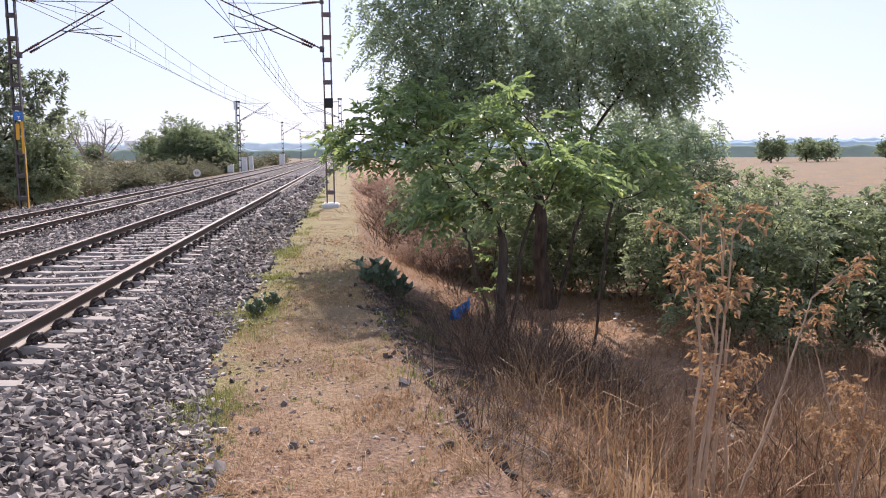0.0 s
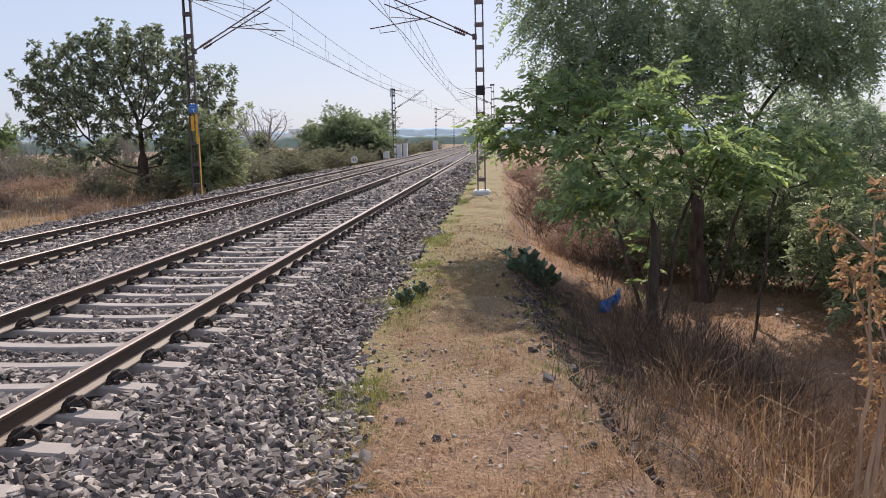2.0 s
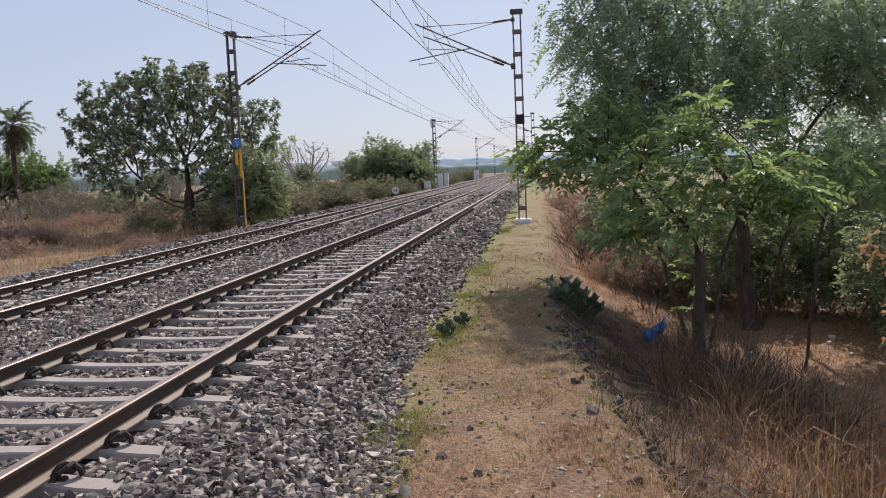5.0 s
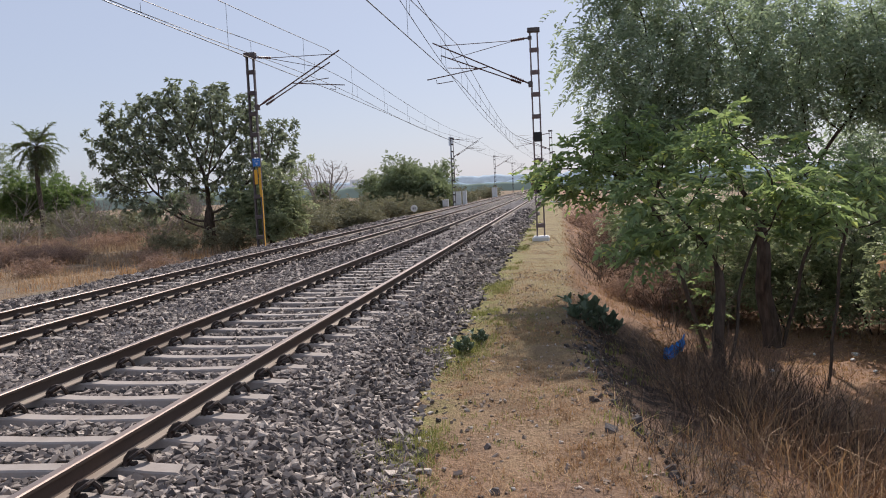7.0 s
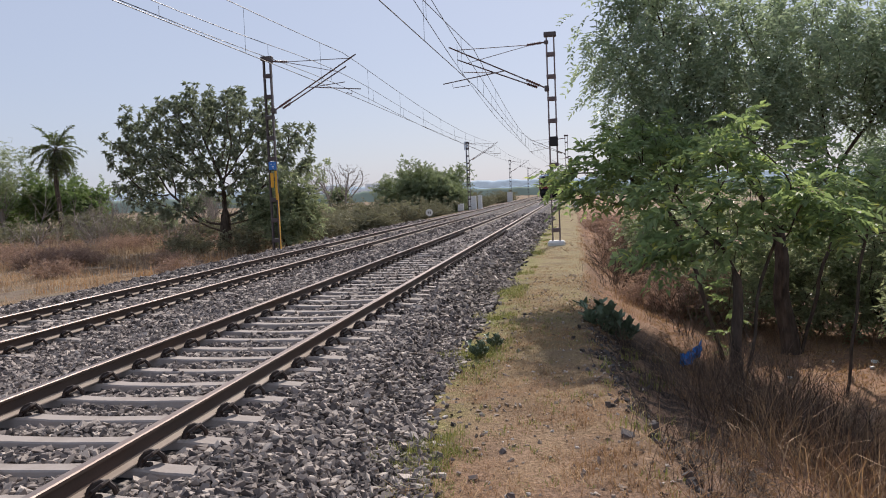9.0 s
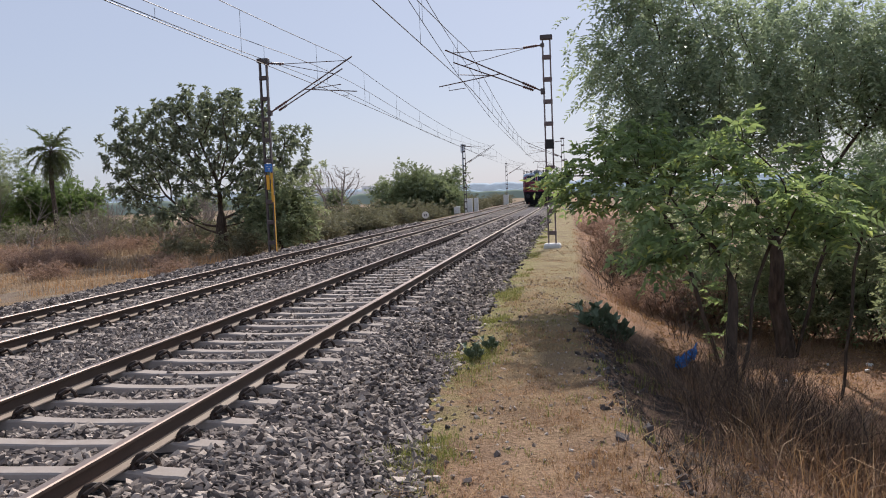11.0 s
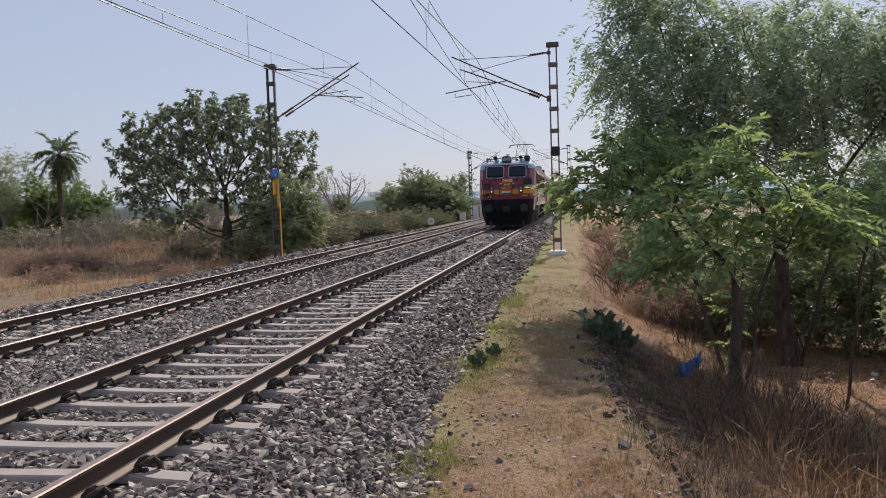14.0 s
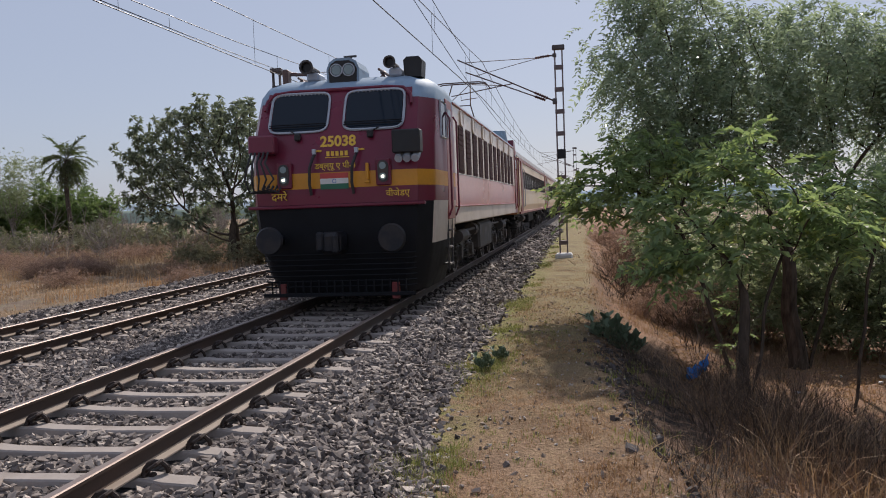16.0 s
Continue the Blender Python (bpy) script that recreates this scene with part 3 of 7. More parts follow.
    tip2 = tip + Vector((-d * 0.25, 0.25, -0.42)) if side > 0 else tip + Vector((-d * 0.45, 0.25, -0.38))
    insulator(me, a2 + (tip2 - a2) * 0.06, a2 + (tip2 - a2) * 0.18)
    part("insulator", me, M_INSUL, root, "ribbed brown insulator")
    me = Mesh()
    me.tube([a, a + (tip - a) * 0.06], 0.03, 6)
    me.tube([a + (tip - a) * 0.2, tip], 0.026, 6)
    me.tube([a2 + (tip2 - a2) * 0.18, tip2], 0.024, 6)
    me.tube([c, c + Vector((d * 0.12, 0, 0))], 0.03, 6)
    knot = a + (tip - a) * 0.93
    me.tube([c + Vector((d * 0.62, 0, -0.05)), knot], 0.014, 5)
    me.tube([c + Vector((d * 0.62, 0.02, -0.08)), a2 + (tip2 - a2) * 0.88], 0.012, 5)
    part("bracket_tube", me, M_TUBE, root)
    me = Mesh()
    b0 = a + (tip - a) * 0.42
    reg = Vector((tx + d * 0.75, 0, zc + 0.12))
    me.tube([b0, reg], 0.02, 6)
    drop = reg + Vector((-d * 0.35, 0, -0.02))
    me.tube([drop, drop + Vector((0, 0, -0.14)), Vector((tx + stagger + d * 0.0, 0, zc + 0.02))], 0.014, 5)
    b1 = a2 + (tip2 - a2) * 0.55
    me.tube([b1, b1 + Vector((d * 1.15, 0, 0.10))], 0.016, 5)
    part("steady_arm", me, M_TUBE, root)
    me = Mesh()
    me.box((d * 0.17, 0, rail_z + 5.1 - base), (0.16, 0.2, 0.2), bevel=0.02)
    part("bracket_shoe", me, M_MAST_DARK, root)
    me = Mesh()
    me.box((d * 0.14, 0, zt + 0.22), (0.14, 0.2, 0.12), bevel=0.02)
    part("bracket_shoe", me, M_MAST_DARK, root)
    return root


RIGHT_Y = [-27.0, 30.2, 88.0, 146.0, 204.0, 262.0, 320.0]
LEFT_Y = [-27.0, 30.5, 90.0, 150.0, 208.0, 266.0, 324.0]
for k, yy in enumerate(RIGHT_Y[1:5]):
    build_mast(3.14, yy, -0.40, 7.05, 0.0, 1, 0.0, -0.2 if k % 2 else 0.2, label="grey twin-channel mast on a whitewashed concrete foot beside the path")
for k, yy in enumerate(LEFT_Y[1:5]):
    build_mast(-7.5, yy, -0.45, 6.95, FAR_X, -1, FAR_Z, -0.2 if k % 2 else 0.2, sign=(k == 0), muff=False,
               label="dark twin-channel mast with a blue number plate and yellow band" if k == 0 else "dark twin-channel mast beside the far track")


def build_wires(cx, zc, zm, sag, masts, stagger, contact2, messenger2, label):
    """The running pair of wires, and the second pair that laps over it at the first masts."""
    root = thing("overhead_line", label, "overhead line", pose(0, 0, 0), "overhead lines")

    def messenger(y):
        for a, b in zip(masts, masts[1:]):
            if a <= y <= b:
                t = (y - a) / (b - a)
                return zm - 4 * sag * t * (1 - t)
        return zm

    def xoff(y):
        for k, (a, b) in enumerate(zip(masts, masts[1:])):
            if a <= y <= b:
                t = (y - a) / (b - a)
                s0 = stagger if k % 2 else -stagger
                return cx + s0 * (1 - 2 * t)
        return cx
    ys = np.arange(masts[0], masts[-1] + 0.1, 2.85)
    me = Mesh()
    me.tube([(xoff(y), y, messenger(y)) for y in ys], 0.011, 5)
    part("messenger_wire", me, M_WIRE, root)
    me = Mesh()
    me.tube([(xoff(y), y, zc) for y in ys], 0.012, 5)
    part("contact_wire", me, M_WIRE, root)
    for nm, dx, line in (("second_contact_wire", 0.0, contact2), ("second_messenger_wire", 0.05, messenger2)):
        yy = np.arange(line[0][0], line[-1][0], 2.5)
        zz = np.interp(yy, [p[0] for p in line], [p[1] for p in line])
        zz = np.convolve(np.pad(zz, 2, "edge"), np.ones(5) / 5, "valid")
        me = Mesh()
        me.tube([(cx - 0.05 + dx + 0.006 * (30 - min(y, 88)), y, z) for y, z in zip(yy, zz)], 0.010, 5)
        part(nm, me, M_WIRE, root)
    drop = Mesh()
    drop.tube([(0, 0, 0), (0, 0, 1)], 0.005, 4)
    drop = drop.data("dropper", M_WIRE)
    for a, b in zip(masts[:4], masts[1:5]):
        for k in range(9):
            y = a + (b - a) * (k + 0.5) / 9
            o = part("dropper", drop, (), root)
            o.matrix_basis = Matrix.LocRotScale((xoff(y), y, zc), None, (1, 1, messenger(y) - zc))
            y2 = y + 2.1
            z0, z1 = (float(np.interp(y2, [p[0] for p in ln], [p[1] for p in ln])) for ln in (contact2, messenger2))
            if 0 < y2 < 80 and z1 > z0 + 0.1:
                o = part("dropper", drop, (), root)
                o.matrix_basis = Matrix.LocRotScale((cx - 0.05 + 0.006 * (30 - y2), y2, z0), None, (1, 1, z1 - z0))


build_wires(0.0, 5.32, 6.66, 0.60, RIGHT_Y, 0.42, [(0, 7.6), (20, 6.5), (24, 6.15), (28.5, 5.9), (36, 5.65), (45, 5.36), (88, 5.36)],
            [(0, 8.4), (23, 6.97), (26.5, 6.75), (31, 6.66), (38, 6.42), (49, 5.98), (60, 5.9), (88, 6.66)], "contact wires hung from sagging messengers over the near track")
build_wires(FAR_X, 5.38, 6.85, 0.55, LEFT_Y, 0.25, [(0, 5.42), (15, 5.44), (22, 5.55), (30.5, 5.8), (37, 5.66), (50, 5.45), (90, 5.45)],
            [(0, 5.56), (15.7, 5.65), (22, 5.9), (25, 6.02), (30.5, 6.32), (40, 6.0), (60, 5.7), (90, 6.4)], "contact wires hung from sagging messengers over the far track")


# ---- trackside boxes and markers ----
def build_cabinet(x, y, z, w, d, h):
    root = thing("relay_cabinet", "white-painted trackside relay cabinet on a plinth", "cabinet", pose(x, y, z), "relay cabinets")
    me = Mesh()
    me.box((0, 0, 0.12), (w * 1.05, d * 1.05, 0.24), bevel=0.02)
    part("plinth", me, M_CONCRETE, root)
    me = Mesh()
    me.box((0, 0, 0.24 + h / 2), (w, d, h), bevel=0.03)
    part("body", me, M_WHITE, root)
    me = Mesh()
    me.box((0, 0, 0.27 + h), (w * 1.1, d * 1.1, 0.06), bevel=0.02)
    part("lid", me, M_WHITE, root)
    me = Mesh()
    me.box((0, -d / 2 - 0.012, 0.24 + h / 2), (w * 0.86, 0.02, h * 0.86), bevel=0.006)
    part("door", me, M_WHITE, root)


build_cabinet(-7.55, 93.0, -0.75, 0.85, 0.6, 1.55)
build_cabinet(-8.75, 92.0, -0.75, 0.65, 0.5, 0.75)
build_cabinet(-6.75, 93.5, -0.75, 0.45, 0.6, 1.6)
build_cabinet(-7.4, 146.0, -0.75, 0.9, 0.6, 1.7)


def build_marker(x, y, z):
    root = thing("kilometre_marker", "round white kilometre disc on a short post", "marker", pose(x, y, z), "kilometre markers")
    me = Mesh()
    me.tube([(0, 0, 0), (0, 0, 0.55)], 0.03, 6)
    part("post", me, M_MAST_DARK, root)
    me = Mesh()
    me.tube([(0, -0.035, 0.72), (0, -0.06, 0.72)], 0.30, 20)
    disc = part("disc", me, M_WHITE, root)
    me = Mesh()
    for dx in (-0.08, 0.08):
        me.box((dx, -0.068, 0.72), (0.07, 0.008, 0.2))
    part("lettering", me, M_INK, disc)


build_marker(-8.3, 69.0, -0.75)
build_marker(3.95, 68.0, -0.55)


# ---- plants ----
def frames_of(D, spin):
    """Right and up vectors for directions D."""
    D = D / (np.linalg.norm(D, axis=1, keepdims=True) + 1e-9)
    ref = np.where(np.abs(D[:, 2:3]) < 0.9, np.array([[0, 0, 1.0]]), np.array([[1.0, 0, 0]]))
    A = np.cross(D, ref)
    A /= np.linalg.norm(A, axis=1, keepdims=True)
    B = np.cross(A, D)
    c, s = np.cos(spin)[:, None], np.sin(spin)[:, None]
    return D, A * c + B * s, B * c - A * s


def spray_mesh(name, P, D, length, leaflets, lw, ll, mat, droop=0.25, spin=0.5, single=False, curl=0.15):
    """Compound leaves: pairs of folded leaflets along a drooping stalk. P, D: base and direction of each leaf."""
    n = len(P)
    length = length * RNG.uniform(0.7, 1.25, n)
    D, A, B = frames_of(D, RNG.normal(0, spin, n))
    flip = np.where(B[:, 2:3] < 0, -1, 1)
    A, B = A * flip, B * flip
    co = []
    for k in range(leaflets):
        t = (k // 2 + 0.6) / (leaflets / 2)
        side = 1 if k % 2 else -1
        if single:
            side, t = 0, (k + 0.5) / leaflets
        base = P + D * (length * t)[:, None] - np.array([[0, 0, 1.0]]) * (droop * length * t * t)[:, None]
        ang = RNG.uniform(0.7, 1.15, n)[:, None]
        out = D * np.cos(ang) + A * np.sin(ang) * side if side else D
        out = out + RNG.normal(0, 0.18, (n, 3)) - np.array([[0, 0, 0.12]])
        out /= np.linalg.norm(out, axis=1, keepdims=True)
        nrm = B + RNG.normal(0, 0.30, (n, 3))
        wv = np.cross(out, nrm)
        wv /= np.linalg.norm(wv, axis=1, keepdims=True) + 1e-9
        up = np.cross(wv, out)
        s = (RNG.uniform(0.75, 1.2, n) * (1.0 - 0.25 * abs(t - 0.5)))[:, None]
        L, W = ll * s, lw * s
        tip = base + out * L - up * L * curl
        midp = base + out * L * 0.45
        co.append(np.stack([base, midp + wv * W * 0.5 + up * W * 0.18, tip, midp - wv * W * 0.5 + up * W * 0.18], 1))
    co = np.stack(co, 1).reshape(-1, 3)
    q = np.arange(len(co) // 4)[:, None] * 4
    fs = np.concatenate([q + np.array([[0, 1, 2]]), q + np.array([[0, 2, 3]])], 1).reshape(-1, 3)
    return quick_mesh(name, co, fs, mat, 3)


def grow(rr, start, direction, length, radius, depth, spread, up, segs, tips, twigs, me, bend=0.22, kids=(2, 3), shrink=0.72, sides=6):
    """A limb that wanders and forks; gathers the ends of twigs."""
    p, d = Vector(start), Vector(direction).normalized()
    pts, rad = [p.copy()], [radius]
    for k in range(segs):
        d = (d + Vector((rr.gauss(0, bend), rr.gauss(0, bend), rr.gauss(0, bend) + up * 0.15))).normalized()
        p = p + d * (length / segs)
        pts.append(p.copy())
        rad.append(radius * (1 - 0.45 * (k + 1) / segs))
        if depth <= 1:
            twigs.append((p.copy(), d.copy()))
    me.tube(pts, rad, max(3, sides), 0, caps=False)
    if depth == 0:
        tips.append((p.copy(), d.copy()))
        return
    for k in range(rr.randint(*kids)):
        a = rr.uniform(0, 2 * math.pi)
        side = Vector((math.cos(a), math.sin(a), rr.uniform(-0.3, 0.6)))
        nd = (d * (1 - spread) + side * spread + Vector((0, 0, up * 0.3))).normalized()
        j = rr.randint(max(1, len(pts) // 2), len(pts) - 1)
        grow(rr, pts[j], nd, length * shrink * rr.uniform(0.8, 1.2), rad[j] * 0.68, depth - 1, spread, up, max(2, segs - 1), tips, twigs, me, bend, kids, shrink, sides - 1)


def bark_material(name, a, b):
    m, nt, bs = material(name, 0.9, 0, 0.2)
    n = tex(nt, "noise", 14, detail=6, stretch=(1, 1, 0.25))
    nt.links.new(ramp(nt, n, [(0.3, a), (0.7, b)]), bs.inputs["Base Color"])
    bump(nt, bs, n, 0.8, 0.02)
    return m


M_BARK = bark_material("dark_bark", (0.035, 0.026, 0.02), (0.12, 0.09, 0.07))
M_BARK_GREY = bark_material("grey_bark", (0.17, 0.145, 0.125), (0.38, 0.32, 0.27))
M_TWIG = bark_material("dry_twig", (0.10, 0.066, 0.043), (0.28, 0.185, 0.12))
M_TWIG_PALE = bark_material("pale_twig", (0.25, 0.18, 0.12), (0.48, 0.36, 0.25))
M_LEAF_NEAR = leaf_material("bright_leaf", [(0, (0.12, 0.175, 0.095)), (0.6, (0.23, 0.31, 0.15)), (0.93, (0.40, 0.50, 0.22)), (1, (0.64, 0.62, 0.14))], 0.46, 0.52, (0.46, 0.60, 0.18))
M_LEAF_BIG = leaf_material("feathery_leaf", [(0, (0.19, 0.25, 0.18)), (0.6, (0.33, 0.40, 0.27)), (1, (0.50, 0.56, 0.40))], 0.5, 0.32, (0.46, 0.56, 0.30))
M_LEAF_LEFT = leaf_material("dull_leaf", [(0, (0.12, 0.14, 0.10)), (0.6, (0.20, 0.23, 0.155)), (1, (0.44, 0.46, 0.35))], 0.40, 0.28, (0.30, 0.36, 0.19))
M_LEAF_SHRUB = leaf_material("shrub_leaf", [(0, (0.15, 0.18, 0.11)), (0.6, (0.26, 0.30, 0.17)), (1, (0.46, 0.475, 0.29))], 0.46, 0.42, (0.40, 0.47, 0.22))
M_LEAF_PALM_BUSH = leaf_material("deep_green_leaf", [(0, (0.10, 0.15, 0.055)), (0.6, (0.17, 0.24, 0.08)), (1, (0.27, 0.34, 0.13))], 0.45, 0.45, (0.25, 0.36, 0.1))
# Far foliage: aerial haze is painted in as a lighter, greyer green.
M_LEAF_FAR = leaf_material("haze_paled_leaf", [(0, (0.163, 0.206, 0.112)), (0.6, (0.237, 0.288, 0.163)), (1, (0.35, 0.388, 0.237))], 0.42, 0.6, (0.3, 0.36, 0.16))
M_LEAF_DRY = leaf_material("withered_leaf", [(0, (0.26, 0.15, 0.085)), (0.6, (0.44, 0.28, 0.16)), (1, (0.64, 0.45, 0.27))], 0.35, 0.7, (0.5, 0.3, 0.12))
M_SCRUB = leaf_material("scrub_leaf", [(0, (0.13, 0.13, 0.085)), (0.6, (0.215, 0.21, 0.135)), (1, (0.33, 0.31, 0.20))], 0.3, 0.7, (0.26, 0.25, 0.13))
M_GRASS_DRY = leaf_material("dry_grass", [(0, (0.20, 0.10, 0.05)), (0.5, (0.36, 0.21, 0.11)), (1, (0.55, 0.38, 0.21))], 0.3, 0.8, (0.5, 0.32, 0.14))
M_STRAW = leaf_material("pale_straw", [(0, (0.34, 0.20, 0.11)), (0.5, (0.50, 0.33, 0.18)), (1, (0.66, 0.48, 0.29))], 0.3, 0.7, (0.5, 0.36, 0.2))
M_SCRUB_RED = leaf_material("withered_scrub_leaf", [(0, (0.20, 0.138, 0.115)), (0.6, (0.34, 0.232, 0.185)), (1, (0.50, 0.36, 0.28))], 0.35, 0.7, (0.46, 0.29, 0.17))
M_STEM = leaf_material("brown_stem", [(0, (0.15, 0.09, 0.056)), (0.5, (0.34, 0.205, 0.122)), (1, (0.56, 0.38, 0.23))], 0.2, 0.75, (0.5, 0.32, 0.17))
M_STEM_DARK = leaf_material("dark_stem", [(0, (0.06, 0.043, 0.032)), (0.6, (0.13, 0.09, 0.065)), (1, (0.28, 0.19, 0.13))], 0.1, 0.8, (0.25, 0.16, 0.10))
M_TUSSOCK = leaf_material("tussock", [(0, (0.26, 0.14, 0.07)), (0.5, (0.44, 0.26, 0.13)), (1, (0.60, 0.40, 0.22))], 0.35, 0.8, (0.5, 0.3, 0.14))
M_GRASS_FIELD = leaf_material("field_grass", [(0, (0.22, 0.15, 0.10)), (0.5, (0.36, 0.255, 0.17)), (1, (0.52, 0.40, 0.28))], 0.35, 0.8, (0.5, 0.36, 0.2))
M_GRASS = leaf_material("verge_grass", [(0, (0.10, 0.13, 0.03)), (0.5, (0.26, 0.26, 0.07)), (1, (0.45, 0.38, 0.15))], 0.3, 0.7, (0.3, 0.35, 0.08))
M_CACTUS = paint("fleshy_green", (0.125, 0.175, 0.105), 0.55, 0, 0.4, 6.0, (0.18, 0.16, 0.08))
M_PALM = leaf_material("palm_frond", [(0, (0.08, 0.08, 0.055)), (1, (0.16, 0.15, 0.10))], 0.3, 0.6)


def ends(lst):
    return np.array([p[:] for p, _ in lst]), np.array([d[:] for _, d in lst])


def crown_points(rr, lst, per, jitter, box=None):
    P, D = ends(lst)
    P, D = np.repeat(P, per, 0), np.repeat(D, per, 0)
    P = P + RNG.normal(0, jitter, P.shape)
    D = D * 0.5 + RNG.normal(0, 0.6, D.shape) + np.array([[0, 0, 0.05]])
    return P, D


def build_tree(name, label, category, x, y, seed, trunk_len, trunk_r, depth, limb, spread, up, kids, leaf, group="", lean=(0, 0), bark=None, shrink=0.74, per=3, jitter=0.25, stems=1, base=None, crown_fit=None):
    """leaf: (stalk length, leaflets, leaflet width, leaflet length, material). crown_fit: centre and radii that the limbs fill."""
    rr = random.Random(seed)
    z = float(height(x, y)) if base is None else base
    root = thing(name, label, category, pose(x, y, z - 0.05), group)
    me, tips, twigs = Mesh(), [], []
    for s in range(stems):
        a = rr.uniform(0, 6.28)
        d0 = Vector((lean[0] + (0.35 * math.cos(a) if stems > 1 else 0), lean[1] + (0.35 * math.sin(a) if stems > 1 else 0), 1)).normalized()
        p = Vector((0.12 * math.cos(a) * (stems > 1), 0.12 * math.sin(a) * (stems > 1), 0))
        pts, rad = [p.copy()], [trunk_r * 1.35]
        for k in range(5):
            d0 = (d0 + Vector((rr.gauss(0, 0.08), rr.gauss(0, 0.08), 0.05))).normalized()
            p = p + d0 * trunk_len / 5
            pts.append(p.copy())
            rad.append(trunk_r * (1.05 - 0.08 * k))
        me.tube(pts, rad, 9, 0, caps=False)
        if crown_fit:
            cx, cy, cz, rx, ry, rz, count = crown_fit
            total = count // stems
            for k in range(total):
                cz_, ph_ = 1 - 2 * (k + 0.5) / total, 2.39996 * k + s * 1.7
                cr_ = math.sqrt(1 - cz_ * cz_)
                u = Vector((cr_ * math.cos(ph_) + rr.gauss(0, 0.18), cr_ * math.sin(ph_) + rr.gauss(0, 0.18), cz_ + rr.gauss(0, 0.15)))
                u = u * (rr.uniform(0.5, 0.98) if k % 4 else rr.uniform(0.25, 0.5))
                goal = Vector((cx + u.x * rx, cy + u.y * ry, cz + u.z * rz))
                st = pts[rr.randint(3, 5)]
                v = goal - st
                mid = st + v * 0.5 + Vector((rr.gauss(0, 0.12), rr.gauss(0, 0.12), -0.10)) * v.length * 0.5
                r0 = trunk_r * rr.uniform(0.18, 0.36)
                q1, q2 = st.lerp(mid, 0.55), mid.lerp(goal, 0.5) + Vector((0, 0, 0.05 * v.length))
                me.tube([st, q1, mid, q2, goal], [r0, r0 * 0.8, r0 * 0.62, r0 * 0.45, r0 * 0.35], 6, 0, caps=False)
                twigs += [(q2, v.normalized()), (goal, v.normalized()), (goal.lerp(q2, 0.5), v.normalized()), (mid.lerp(q2, 0.5), v.normalized())]
                for _ in range(rr.randint(*kids)):
                    w = (v.normalized() * 0.5 + Vector((rr.gauss(0, 0.6), rr.gauss(0, 0.6), rr.gauss(0.1 + up * 0.3, 0.5)))).normalized()
                    grow(rr, rr.choice((mid, q2, goal, goal)), w, limb * rr.uniform(0.7, 1.2), r0 * 0.36, depth, spread, up, 4, tips, twigs, me, 0.22, kids, shrink, 5)
        else:
            for k in range(rr.randint(3, 4)):
                b = 6.28 * k / 3.5 + rr.uniform(-0.4, 0.4)
                w = (d0 * 0.7 + Vector((math.cos(b), math.sin(b), 0.25 + up)) * 0.8).normalized()
                grow(rr, pts[rr.randint(3, 5)], w, limb, trunk_r * 0.62, depth, spread, up, 5, tips, twigs, me, 0.2, kids, shrink)
    part("trunk", me, bark or M_BARK, root, smooth=True)
    if leaf:
        P, D = crown_points(rr, tips + twigs, per, jitter)
        part("crown", spray_mesh("crown", P, D, leaf[0], leaf[1], leaf[2], leaf[3], leaf[4], leaf[5] if len(leaf) > 5 else 0.3), (), root)
    return root


def lobes(parts, seed):
    """Places that twigs reach for: ellipsoids (centre, radii, count), fuller towards their skins."""
    g = np.random.default_rng(seed)
    out = []
    for cx, cy, cz, rx, ry, rz, n in parts:
        u = g.normal(0, 1, (n, 3))
        u /= np.linalg.norm(u, axis=1, keepdims=True)
        u *= g.uniform(0.08, 1, (n, 1)) ** 0.42
        out.append(u * np.array([[rx, ry, rz]]) + np.array([[cx, cy, cz]]))
    return np.concatenate(out)


def colonise(trunks, goals, step, kill, seed, droop=0.0, wander=0.12, rounds=150):
    """Branches that grow from the trunks towards the nearest goals. Gives nodes and parents."""
    g = np.random.default_rng(seed)
    nodes, parent = [], []
    for pts in trunks:
        for k, p in enumerate(pts):
            parent.append(len(nodes) - 1 if k else -1)
            nodes.append(np.array(p, float))
    N = np.array(nodes)
    dist = np.full(len(goals), 1e9)
    near = np.zeros(len(goals), int)
    fresh = np.arange(len(N))
    alive = np.ones(len(goals), bool)
    kids = np.zeros(len(N), int)
    for _ in range(rounds):
        d = np.linalg.norm(goals[:, None] - N[fresh][None], axis=2)
        j = d.argmin(1)
        dj = d[np.arange(len(goals)), j]
        better = dj < dist
        dist[better], near[better] = dj[better], fresh[j[better]]
        alive &= dist > kill
        if not alive.any():
            break
        idx = near[alive]
        v = goals[alive] - N[idx]
        v /= np.linalg.norm(v, axis=1, keepdims=True) + 1e-9
        pull = np.zeros_like(N)
        np.add.at(pull, idx, v)
        who = np.unique(idx)
        who = who[kids[who] < 4]
        if not len(who):
            break
        dirs = pull[who]
        dirs /= np.linalg.norm(dirs, axis=1, keepdims=True) + 1e-9
        dirs = dirs + g.normal(0, wander, dirs.shape) - np.array([[0, 0, droop]])
        dirs /= np.linalg.norm(dirs, axis=1, keepdims=True) + 1e-9
        kids[who] += 1
        fresh = np.arange(len(N), len(N) + len(who))
        N = np.concatenate([N, N[who] + dirs * step])
        kids = np.concatenate([kids, np.zeros(len(who), int)])
        parent += list(who)
    return N, np.array(parent)


